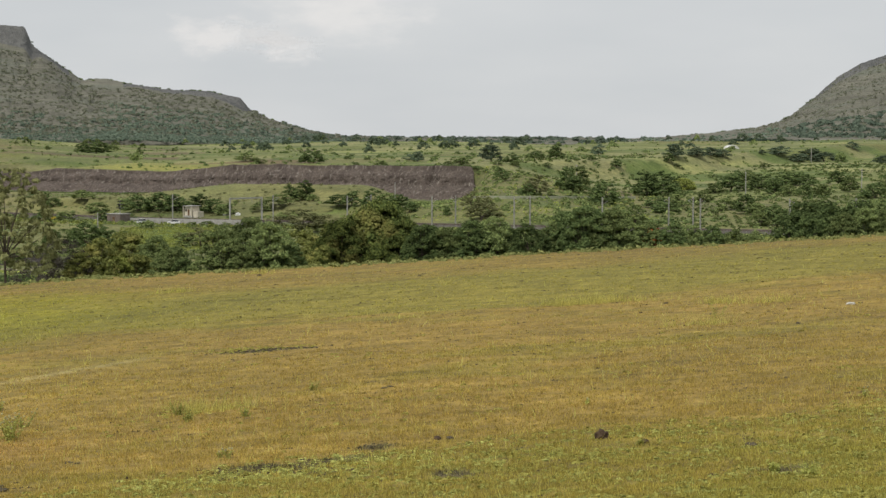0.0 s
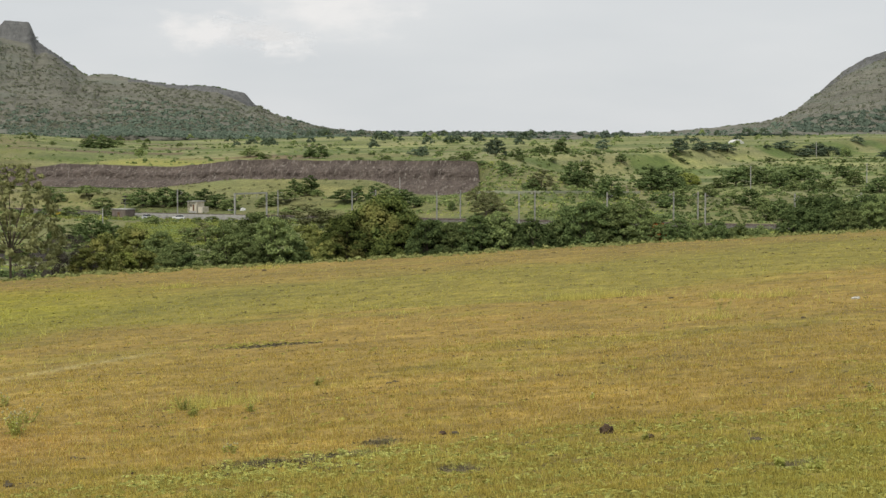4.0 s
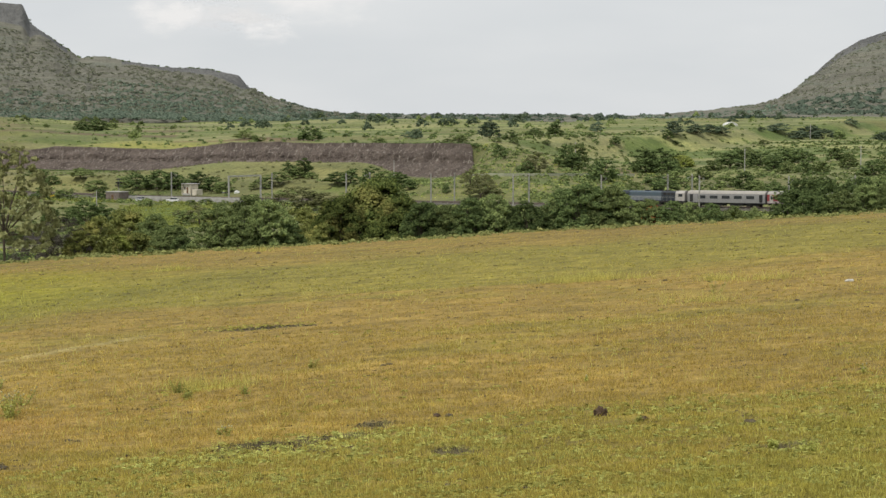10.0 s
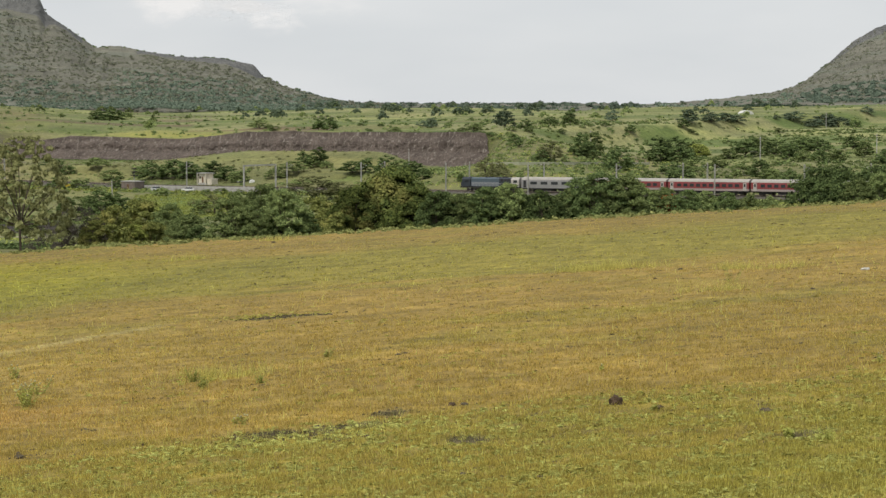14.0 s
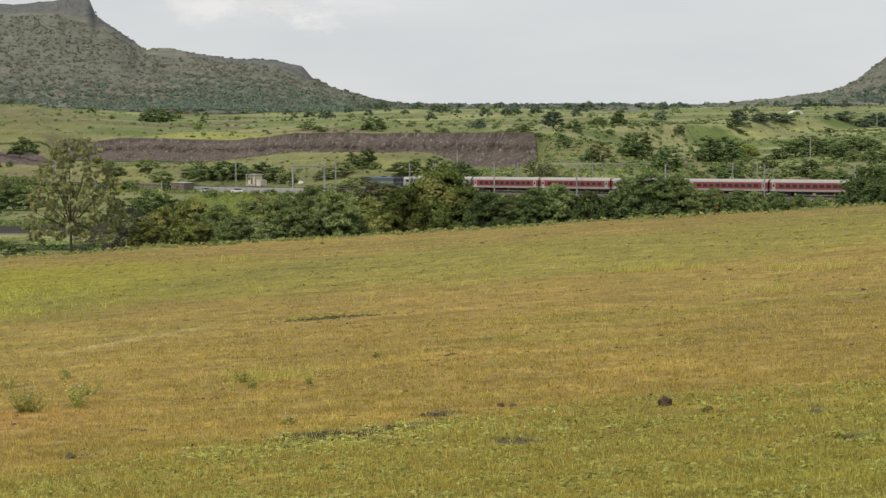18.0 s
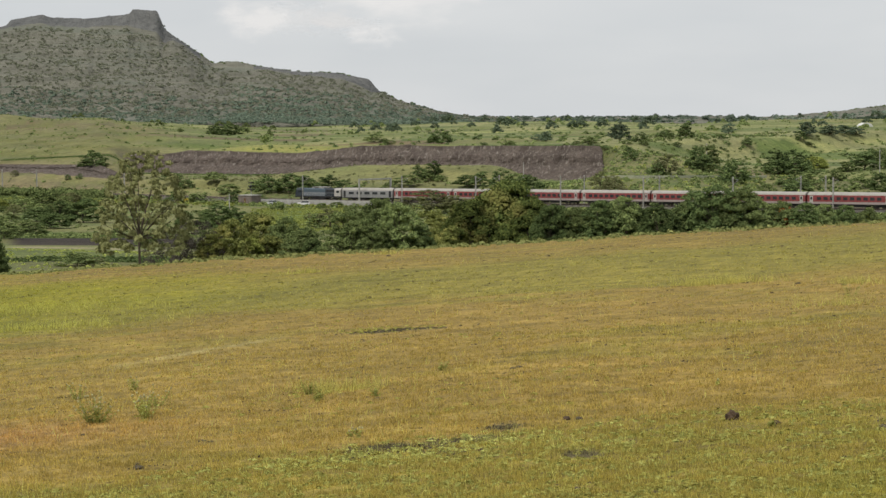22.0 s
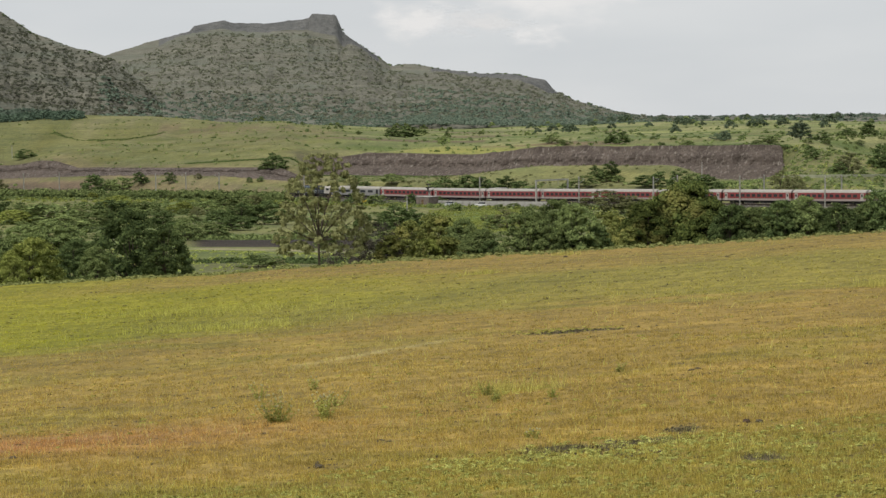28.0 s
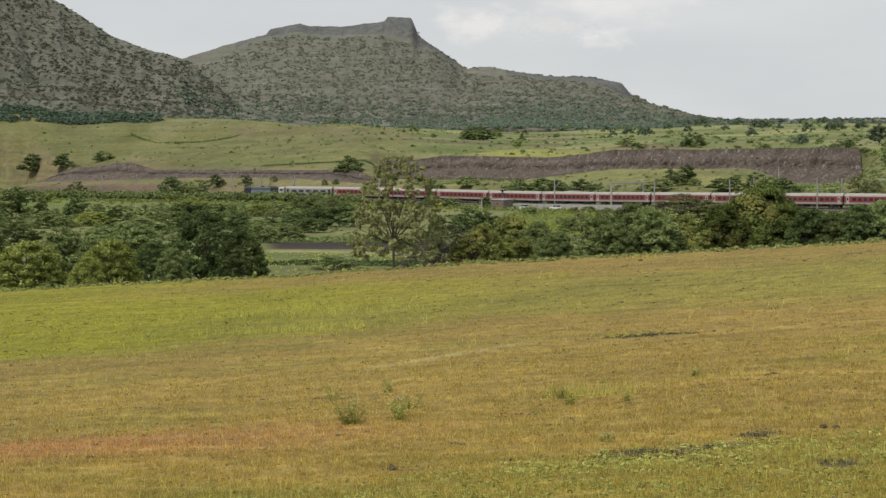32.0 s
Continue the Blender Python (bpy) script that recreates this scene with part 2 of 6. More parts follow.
def rail_z(length):
    """Height of the rails: falling, then level round the curve."""
    v = np.asarray(length, float)
    return np.where(v < 380, floor_z(v), floor_z(380) + 0.9 * smooth(v, 400, 520) - 0.0112 * 40 * (1 - np.exp(-np.clip(v - 380, 0, None) / 40)))


def line_off(s):
    """How far the curved line lies from the straight one, towards the pasture."""
    return -np.interp(s, LINE[1], LINE[2])


def rail_point(length, q=0.0):
    """A point beside the railway: metres along it, and away from the pasture."""
    turn = np.interp(length, LINE[0], LINE[3])
    s = np.interp(length, LINE[0], LINE[1]) + q * np.sin(turn)
    o = np.interp(length, LINE[0], LINE[2]) + q * np.cos(turn)
    return (N_RAIL[0] * (RAIL_DISTANCE + o) + D_RAIL[0] * s, N_RAIL[1] * (RAIL_DISTANCE + o) + D_RAIL[1] * s)


def grid_point(s, q):
    """A point by its place along and beyond the straight part of the railway."""
    return (N_RAIL[0] * (RAIL_DISTANCE + q) + D_RAIL[0] * s, N_RAIL[1] * (RAIL_DISTANCE + q) + D_RAIL[1] * s)


def ground_z(x, y):
    x, y = np.asarray(x, float), np.asarray(y, float)
    d, az = np.hypot(x, y), np.degrees(np.arctan2(x, y))
    field = -(4.1 + 0.0294 * y - 0.058 * x) + 2.5 * np.exp(-(d / 9.0) ** 2) + 0.10 * wave(x, y, 22, 3) + 0.03 * wave(x, y, 4, 4)
    s, q = D_RAIL[0] * x + D_RAIL[1] * y, N_RAIL[0] * x + N_RAIL[1] * y - RAIL_DISTANCE
    zt = floor_z(np.clip(s, -400, 1200)) - 1.1
    beside = np.abs(q + line_off(s))
    valley = zt + 5.4 * smooth(-q, 130, 290) + 0.5 * wave(x, y, 90, 5) * smooth(beside, 12, 60)
    valley = valley + (rail_z(np.interp(s, LINE[1], LINE[0])) - 1.1 - zt) * (1 - smooth(beside, 16, 44))
    cut1 = smooth(s + 0.74 * np.clip(119 - q, 0, 45), 366, 380) * (1 - smooth(s, 610, 640))
    cut2 = smooth(s, 590, 640) * (1 - smooth(s, 810, 850))
    open_up = np.interp(q, [10, 40, 127, 300, 600, 1000, 1500, 2600, 4600], [0, 0.02, 0.16, 0.42, 0.66, 0.73, 0.74, 0.7, -1.0])
    upland = zt + (11 - zt) * open_up
    pit = -18.6 + 0.3 * wave(s, q, 40, 8)
    bank = 5.6 * np.exp(-((q - 78) / 13) ** 2) * smooth(s, 372, 392) * (1 - smooth(s, 440, 520))
    over = np.interp(q, [110, 122, 300, 600, 1000, 1500, 2600, 4600], [-8.0, -7.4, -3.0, 3.4, 4.0, 3.5, 2, -40]) + 0.9 * wave(s, q, 150, 6)
    lip = np.interp(s, [385, 410, 469, 491, 510, 528, 560, 593, 624], [0.2, 0.4, 0.8, 0.8, -1.0, -2.4, -1.8, -1.8, -5.0])
    over = over + lip * (1 - smooth(q, 118, 240)) + 0.25 * wave(s, s * 0, 9, 18) * (1 - smooth(q, 122, 140))
    stepped = np.where(q < 40, zt + (pit - zt) * smooth(q, 8, 60), pit) + bank
    stepped = stepped + (over - stepped) * smooth(q, 113, 119)
    knoll = np.interp(q, [44, 58, 100, 210, 330, 600, 1000, 2600], [-14, -13, -7.5, 5.5, 7.5, 9, 16, 16]) - 9.0 * (1 - smooth(az, -25.5, -20.0)) * (1 - smooth(q, 60, 420))
    edge2 = np.interp(s, [560, 660, 700, 729, 748, 765, 806, 825, 842, 860], [-14, -14.6, -14.8, -14.3, -10, -7.5, -5.6, -9, -12, -13])
    knoll = knoll + (edge2 + 13) * (1 - smooth(q, 58, 130))
    slope_up = np.interp(d, [850, 900, 960, 1085, 1400], [-23.5, -19.0, -8.5, 19.0, 24.0])
    knoll = knoll + (slope_up - knoll) * smooth(-az, 21.5, 25.0)
    rise = 0.28 * smooth(q, 9, 15) + 0.40 * smooth(q, 23, 31) + 0.32 * smooth(q, 30, 44)
    ramp = np.interp(s, [540, 590, 640, 700, 760, 820, 860], [5.0, 8.6, 9.4, 9.2, 8.4, 7.5, 4.0]) * rise
    left = zt + ramp + (knoll - zt - ramp) * smooth(q, 51, 57)
    ease = np.interp(q, [10, 40, 80, 122, 300, 600, 1000, 1500, 2600, 4600], [-22.5, -18.6, -13.6, -8.0, -3.0, 3.4, 4.0, 3.5, 2, -40]) + 0.9 * wave(s, q, 150, 6) * smooth(q, 60, 140)
    beyond = upland + (ease - upland) * (1 - smooth(az, 0.8, 7.0)) * smooth(q, 12, 40)
    beyond = beyond + (stepped - beyond) * cut1
    side = np.maximum(smooth(-az, 13.6, 14.8), smooth(-az, 8.5, 17) * smooth(q, 119, 170))
    beyond = beyond + (left - beyond) * side
    crest = np.interp(-az, [15.0, 17.0, 19.0, 25.0], [5.0, 8.5, 11.6, 13.0])
    beyond = beyond + (crest - beyond) * smooth(d, 930, 1085) * smooth(-az, 15.5, 18.0) * (1 - smooth(-az, 22.5, 25.5))
    beyond = beyond + 0.7 * wave(x, y, 120, 7) * smooth(q, 125, 200)
    base = np.where(q < 8, valley, beyond)
    low = smooth(y, FIELD_EDGE + 1.2 * wave(x, y, 30, 9), FIELD_EDGE + 40)
    z = field + (base - field) * low
    return np.where(y < -30, field * 0 - 1.5 - 0.02 * np.abs(x), z) if np.ndim(z) else float(z)


def bearing(az, d):
    return d * math.sin(radians(az)), d * math.cos(radians(az))


# ---- the ground: one sheet to the horizon ----
def turf_line(x, y):
    """Metres beyond the edge of the greener turf at the foot of the slope."""
    return y - 30.8 - 0.55 * np.minimum(x, 0) - 0.25 * np.maximum(x, 0)


def field_tint(x, y):
    """Bands of dry brown and green grass across the pasture."""
    brown, green = np.array([0.268, 0.184, 0.056]), np.array([0.218, 0.193, 0.043])
    bright, pink, soil = np.array([0.242, 0.240, 0.017]), np.array([0.33, 0.165, 0.075]), np.array([0.118, 0.102, 0.060])
    line = y - 0.42 * x
    n = 0.5 * wave(x, y * 2.2, 26, 11) + 0.35 * wave(x, y * 2.0, 7, 12) + 0.2 * wave(x, y, 2.3, 13)
    band = smooth(line + 5 * n, 60, 72) * (1 - smooth(line + 9 * n, 84, 104))
    near = 1 - smooth(turf_line(x, y) + 2.2 * n, -2.2, 0.9)
    mid = 0.55 * smooth(wave(x, y * 1.7, 15, 14) + 0.4 * n, 0.1, 0.8)
    g = np.clip(0.9 * band + 0.42 * near + mid * 0.6 + 0.27 + 0.12 * n, 0, 1)[..., None]
    c = brown + (green - brown) * g
    west = (smooth(-x + 6 * n, 8, 30) * smooth(line + 7 * n, 62, 72) * (1 - smooth(y + 4 * n, 92, 106) * smooth(x, -50, -30)))[..., None]
    c = c + (bright - c) * 0.85 * west
    p = (np.exp(-(((x + 13.5) / 4.6) ** 2 + ((y - 31.3 - 0.15 * (x + 13)) / 2.0) ** 2)) * (1.1 + 0.4 * n))[..., None]
    c = c + (pink - c) * np.clip(p, 0, 1) * 0.8
    for cx, cy, rx, ry in ((-5.0, 51.5, 1.5, 0.62), (-3.0, 28.2, 0.7, 0.45), (-2.3, 28.5, 0.7, 0.4), (-1.5, 28.8, 0.7, 0.4), (-1.0, 30.0, 0.6, 0.45), (0.2, 26.5, 0.5, 0.35), (4.9, 24.9, 0.7, 0.35)):
        k = np.clip(2.3 * np.exp(-(((x - cx) / rx) ** 2 + ((y - cy - 0.12 * (x - cx)) / ry) ** 2)) + 0.9 * wave(x, y, 0.8, 15) - 0.9, 0, 1)[..., None]
        c = c + (soil - c) * k
    path = np.exp(-((y - 45.4 - 1.79 * (x + 11.4)) / 0.5) ** 2) * smooth(x, -12.2, -11.2) * (1 - smooth(x, -8.6, -8.0)) * smooth(n, -0.3, 0.3)
    c = c + (np.array([0.36, 0.31, 0.14]) - c) * path[..., None] * 0.8
    c = c * (1 + 0.13 * smooth(-x + 2 * n, 3, 10) * (1 - smooth(y + 4 * n, 40, 58)))[..., None]
    mottle = 1 + 0.20 * wave(x, y, 0.5, 16) + 0.14 * wave(x, y * 1.5, 1.9, 17)
    return c * mottle[..., None]


def land_tint(x, y):
    d0, az0 = np.hypot(x, y), np.degrees(np.arctan2(x, y))
    s, q = D_RAIL[0] * x + D_RAIL[1] * y, N_RAIL[0] * x + N_RAIL[1] * y - RAIL_DISTANCE
    grass, lush = np.array([0.180, 0.184, 0.072]), np.array([0.112, 0.158, 0.046])
    pale, yellow, fallow = np.array([0.240, 0.248, 0.112]), np.array([0.275, 0.278, 0.072]), np.array([0.16, 0.12, 0.075])
    n = wave(x, y, 60, 21)
    fine = wave(x, y, 18, 22)
    c = grass + (lush - grass) * smooth(n + 0.5 * fine, -0.5, 0.9)[..., None]
    strip = np.floor(y / 17 + 0.22 * wave(x, y, 260, 23)) * 7.31 + np.floor(x / 70 + 0.4 * wave(x, y, 200, 24)) * 3.77
    pick = np.modf(np.abs(np.sin(strip) * 437.585))[0]
    far = (smooth(q, 115, 135))[..., None]
    plots = np.where((pick < 0.34)[..., None], np.array([0.165, 0.195, 0.068]), np.where((pick < 0.60)[..., None], pale, np.where((pick < 0.70)[..., None], np.array([0.275, 0.295, 0.118]), np.where((pick < 0.90)[..., None], lush, np.where((az0 < -4)[..., None], fallow, grass)))))
    c = c + (plots - c) * far * 0.9
    gap = np.abs(np.modf(np.abs(y / 17 + 0.22 * wave(x, y, 260, 23)))[0] - 0.5)[..., None]
    c = c * (1 - 0.22 * far * smooth(gap, 0.44, 0.5))
    flower = (np.exp(-((s - 558) / 40) ** 2 - ((q - 142) / 24) ** 2))[..., None]
    c = c + (yellow - c) * np.clip(flower * 1.3, 0, 1) * smooth(q, 118, 124)[..., None]
    kn = (smooth(-az0, 11, 15) * smooth(q, 46, 60) * (1 - smooth(q, 300, 480)))[..., None]
    c = c + (np.array([0.152, 0.152, 0.058]) + 0.025 * fine[..., None] - c) * kn * 0.75
    rough = (smooth(-az0, 12.5, 14.5) * smooth(q, 10, 20) * (1 - smooth(q, 52, 75)) * smooth(fine + 0.6 * n, -0.9, 0.1))[..., None]
    c = c + (np.array([0.178, 0.146, 0.088]) - c) * rough * 0.9
    step = (smooth(-az0, 19.8, 20.6) * smooth(q, 21, 24) * (1 - smooth(q, 31, 34)) * smooth(n + fine, -1.1, -0.4))[..., None]
    c = c + (np.array([0.125, 0.092, 0.068]) - c) * step * 0.85
    rise = d0 + 12 * (az0 + 18)
    furrow = (smooth(-az0, 12, 14) * (1 - smooth(-az0, 18.6, 19.4)) * smooth(rise, 950, 958) * (1 - smooth(rise, 1004, 1012)) * smooth(np.sin(rise / 2.9 + 0.3 * n), 0.0, 0.4))[..., None]
    c = c + (np.array([0.158, 0.122, 0.072]) - c) * furrow * 0.8
    pit = (smooth(s, 372, 384) * (1 - smooth(s, 612, 640)) * smooth(q, 92, 104) * (1 - smooth(q, 118, 124)))[..., None]
    c = c + (np.array([0.125, 0.104, 0.084]) - c) * pit
    bench = (smooth(s, 372, 384) * (1 - smooth(s, 612, 640)) * smooth(q, 22, 40) * (1 - smooth(q, 88, 98)) * smooth(n + 0.8 * fine, -0.9, 0.3))[..., None]
    c = c + (np.array([0.205, 0.200, 0.088]) - c) * bench * 0.6
    foot = (smooth(s, 215, 260) * (1 - smooth(s, 366, 376)) * smooth(q, 55, 75) * (1 - smooth(q, 122, 132)))[..., None]
    c = c + (np.array([0.165, 0.165, 0.072]) + 0.05 * np.array([1, 0.8, 0.3]) * wave(s, q * 4, 30, 25)[..., None] - c) * foot * 0.8
    verge = (smooth(np.abs(q), 5, 9) * (1 - smooth(np.abs(q), 14, 30)))[..., None]
    c = c + (fallow - c) * verge * 0.4
    d, az = np.hypot(x, y), np.degrees(np.arctan2(x, y))
    here = smooth(az, -18.2, -17.4) * (1 - smooth(az, -12.4, -11.6))
    for d0, d1, colour in ((302, 352, (0.036, 0.029, 0.024)), (288, 294, (0.26, 0.24, 0.15)), (236, 286, (0.125, 0.155, 0.050)), (219, 230, (0.045, 0.05, 0.025)), (160, 217, (0.15, 0.155, 0.06))):
        k = (here * smooth(d + 3 * fine, d0 - 2, d0 + 2) * (1 - smooth(d + 3 * fine, d1 - 2, d1 + 2)))[..., None]
        c = c + (np.array(colour) - c) * k
    spoil = np.clip(1.6 * np.exp(-((x - 59) / 8) ** 2 - ((y - 606) / 15) ** 2) + 0.3 * fine, 0, 1)[..., None] * far
    c = c + (np.array([0.165, 0.122, 0.088]) - c) * spoil
    crop = (np.exp(-((az + 8.6) / 0.9) ** 2) * smooth(d, 400, 430) * (1 - smooth(d, 500, 520)))[..., None]
    c = c + (np.array([0.130, 0.190, 0.055]) - c) * crop
    return c * (1 + 0.10 * fine[..., None])


def build_ground():
    az = np.concatenate([np.arange(-180, -30, 6.0), np.arange(-30, 19, 0.13), np.arange(19, 180, 6.0)])
    d = np.concatenate([[0.0, 1, 3, 7, 11, 15, 18], 20 * 1.0115 ** np.arange(0, 166)])
    d = np.concatenate([d, d[-1] * 1.0085 ** np.arange(1, 236)])
    d = np.concatenate([d, d[-1] * 1.03 ** np.arange(1, 60)])
    d = d[d < 4700]
    A, R = np.meshgrid(np.radians(az), d, indexing="ij")
    x, y = R * np.sin(A), R * np.cos(A)
    z = ground_z(x, y)
    na, nr = x.shape
    ids = np.arange(na * nr).reshape(na, nr)
    nxt = np.roll(ids, -1, 0)
    faces = np.stack([ids[:, :-1], ids[:, 1:], nxt[:, 1:], nxt[:, :-1]], -1).reshape(-1, 4)
    verts = np.stack([x, y, z], -1).reshape(-1, 3)
    ground = raw("ground", verts, faces, M_GROUND, smooth=True)
    low = smooth(y, FIELD_EDGE + 2 * wave(x, y, 18, 31), FIELD_EDGE + 10)[..., None]
    tint = field_tint(x, y) * (1 - low) + land_tint(x, y) * low
    tint = np.concatenate([np.clip(tint, 0.01, 0.6), np.ones_like(tint[..., :1])], -1).reshape(-1, 4).astype(np.float32)
    layer = ground.data.color_attributes.new("tint", "FLOAT_COLOR", "POINT")
    layer.data.foreach_set("color", tint.ravel())
    tagged(ground, "sloping pasture of dry brown and green grass above a wide farmed valley", "ground", kind="structure")


build_ground()


# ---- hills ----
def hill(name, label, ridge, foot, d_foot, d_ridge, rim=(), seed=1):
    """A hill from its skyline (bearing, slope of sight), with a foot line, gullies and a rocky rim. Returns a sampler of its surface."""
    a0, a1 = ridge[0][0], ridge[-1][0]
    az = np.arange(a0, a1 + 0.01, 0.06)
    rough = np.interp(az, [p[0] for p in ridge], [p[1] for p in ridge])
    rough = rough + 0.00035 * wave(az * 100, az * 0, 42, seed) + 0.0002 * wave(az * 100, az * 0, 13, seed + 1)
    kernel = np.exp(-(np.arange(-40, 41) / 16.0) ** 2)
    gentle = np.convolve(np.pad(rough, 40, mode="edge"), kernel / kernel.sum(), mode="valid")
    base = np.interp(az, [p[0] for p in foot], [p[1] for p in foot])
    us = np.concatenate([np.linspace(-0.08, 0.86, 48), np.linspace(0.875, 1.0, 10), np.linspace(1.05, 1.9, 8)])

    def at(a, u):
        k = smooth(u, 0.80, 0.97)
        top = np.interp(a, az, rough) * k + np.interp(a, az, gentle) * (1 - k)
        low = np.minimum(np.interp(a, az, base), top - 0.0008)
        d = d_foot + (d_ridge - d_foot) * u + 14 * wave(a * 14, u * 30, 30, seed + 2) * np.clip(u * (1 - u) * 4, 0, 1)
        rise = np.where(u < 1, np.clip(u, -0.2, 1) * 0.62 + 0.38 * np.clip(u, 0, 1) ** 2.0, 1.0)
        cliff = np.interp(a, [p[0] for p in rim], [p[1] for p in rim]) if rim else 0.0 * a
        edge = (1 - cliff) + cliff * smooth(u, 0.9, 0.965)
        bare = smooth(cliff, 0.0, 0.035)
        rise = np.where(u < 0.9, rise / 0.866 * (1 - cliff), edge) * bare + rise * (1 - bare)
        e = low + (top - low) * rise
        z = e * d
        ledge = np.sin(u * 46 + 2.2 * wave(a * 6, u * 3, 14, seed + 4)) + 0.5 * np.sin(u * 105 + 3 * wave(a * 9, u * 3, 11, seed + 5))
        z = z + (1.9 * ledge + 1.0 * wave(a * 40, u * 60, 9, seed + 3)) * np.clip(u * (1 - u) * 5, 0, 1)
        z = np.where(u > 1, top * d_ridge - (u - 1) * 130, z)
        return d * np.sin(np.radians(a)), d * np.cos(np.radians(a)), z

    A, U = np.meshgrid(az, us, indexing="ij")
    x, y, z = at(A, U)
    z[:, 0] = ground_z(x[:, 0], y[:, 0]) - 4.0
    z[:, 1] = np.minimum(z[:, 1], ground_z(x[:, 1], y[:, 1]) + 1.0)
    na, nu = x.shape
    ids = np.arange(na * nu).reshape(na, nu)
    faces = np.stack([ids[:-1, :-1], ids[1:, :-1], ids[1:, 1:], ids[:-1, 1:]], -1).reshape(-1, 4)
    ob = raw(name, np.stack([x, y, z], -1).reshape(-1, 3), faces, M_HILL, smooth=True)
    ob.data.materials.append(M_ROCK)
    bare = np.interp(az, [p[0] for p in rim], [p[1] for p in rim])[:-1, None] if rim else 0 * A[:-1, :-1]
    slot = ((U[:-1, :-1] > 0.89) & (U[:-1, :-1] < 1.0) & (bare > 0.015)).astype(np.int32)
    ob.data.polygons.foreach_set("material_index", slot.ravel())
    tagged(ob, label, "hill", kind="structure")
    return at


PEAK_RIDGE = [(-23.5, 0.025), (-21.2, 0.0391), (-20.26, 0.0446), (-19.0, 0.0513), (-17.74, 0.0568), (-17.56, 0.0599), (-16.62, 0.0628), (-16.39, 0.0612),
              (-15.4, 0.0607), (-13.95, 0.0633), (-13.84, 0.0658), (-13.08, 0.0653), (-12.85, 0.0549), (-11.97, 0.0443), (-11.34, 0.0366),
              (-10.89, 0.0374), (-10.55, 0.0375), (-9.95, 0.0350), (-8.9, 0.0318), (-7.46, 0.0308), (-6.9, 0.0290), (-6.38, 0.0271), (-6.1, 0.0211), (-5.49, 0.0160),
              (-4.59, 0.0114), (-3.71, 0.0068), (-2.82, 0.0053), (-1.06, 0.0051), (1.71, 0.0047), (5.0, 0.0046)]
PEAK_FOOT = [(-24, 0.010), (-18.7, 0.009), (-15.45, 0.006), (-12.73, 0.0048), (-10.0, 0.0055), (-6.39, 0.0030), (-3, 0.002), (5, 0.002)]
PEAK_RIM = [(-19.4, 0.0), (-17.8, 0.036), (-17.5, 0.06), (-15.4, 0.08), (-14.0, 0.10), (-13.8, 0.15), (-12.9, 0.17), (-12.6, 0.06), (-12.0, 0.02), (-11.3, 0.004), (-10.4, 0.004), (-9.0, 0.05),
            (-7.2, 0.10), (-6.3, 0.22), (-6.0, 0.05), (-5.6, 0.0)]
on_peak = hill("hill", "flat-topped basalt hill covered in grey-green scrub with a rocky rim", PEAK_RIDGE, PEAK_FOOT, 1330, 1800, PEAK_RIM, 41)
LEFT_RIDGE = [(-34, 0.13), (-30, 0.118), (-27.5, 0.104), (-25.94, 0.0915), (-24.33, 0.0764), (-23.74, 0.0703), (-22.54, 0.0564), (-21.49, 0.0491),
              (-20.79, 0.0462), (-20.17, 0.0425), (-19.38, 0.031), (-18.6, 0.0180), (-17.8, 0.0110), (-16.8, 0.0070), (-16.0, 0.0045)]
LEFT_FOOT = [(-34, 0.012), (-26, 0.0106), (-23.8, 0.0110), (-21.5, 0.0105), (-20.8, 0.0105), (-18, 0.0070), (-16, 0.003)]
on_left = hill("hill", "brown-green scrubby hillside with faint rock terraces", LEFT_RIDGE, LEFT_FOOT, 1080, 1290, seed=51)
RIGHT_RIDGE = [(4.5, 0.0035), (5.72, 0.0044), (7.16, 0.0053), (8.05, 0.0069), (9.11, 0.0088), (9.99, 0.0105), (10.7, 0.0132), (11.22, 0.0177),
               (11.9, 0.0278), (12.59, 0.0382), (13.27, 0.0455), (13.92, 0.0495), (15, 0.056), (17, 0.063), (19, 0.058), (23, 0.03), (27, 0.004)]
RIGHT_FOOT = [(4.5, 0.001), (9, 0.003), (10.7, 0.0055), (12.4, 0.0046), (27, 0.003)]
RIGHT_RIM = [(11.0, 0.0), (11.6, 0.05), (13.2, 0.08), (15.0, 0.12), (18.0, 0.12)]
on_right = hill("hill", "dark layered rocky hill rising beyond green fields", RIGHT_RIDGE, RIGHT_FOOT, 1500, 2000, RIGHT_RIM, 61)


# ---- clumps of leaves ----
def lobe_cores(centres, sizes, flat):
    """The opaque heart of each leafy lobe: a small faceted ball, as quads."""
    ring = [(math.cos(a) * k, math.sin(a) * k, h) for k, h in ((0.55, 0.84), (1.0, 0.1), (0.6, -0.7)) for a in np.arange(6) * 1.047]
    shape = np.array(ring) * 0.46 * np.array([1, 1, flat])
    side = [(r * 6 + i, r * 6 + 6 + i, r * 6 + 6 + (i + 1) % 6, r * 6 + (i + 1) % 6) for r in (0, 1) for i in range(6)]
    faces = np.array(side + [(0, 1, 2, 3), (0, 3, 4, 5)])
    verts = (np.array(centres)[:, None, :] + shape[None] * np.array(sizes)[:, None, None]).reshape(-1, 3)
    return verts, (faces[None] + 18 * np.arange(len(centres))[:, None, None]).reshape(-1, 4)


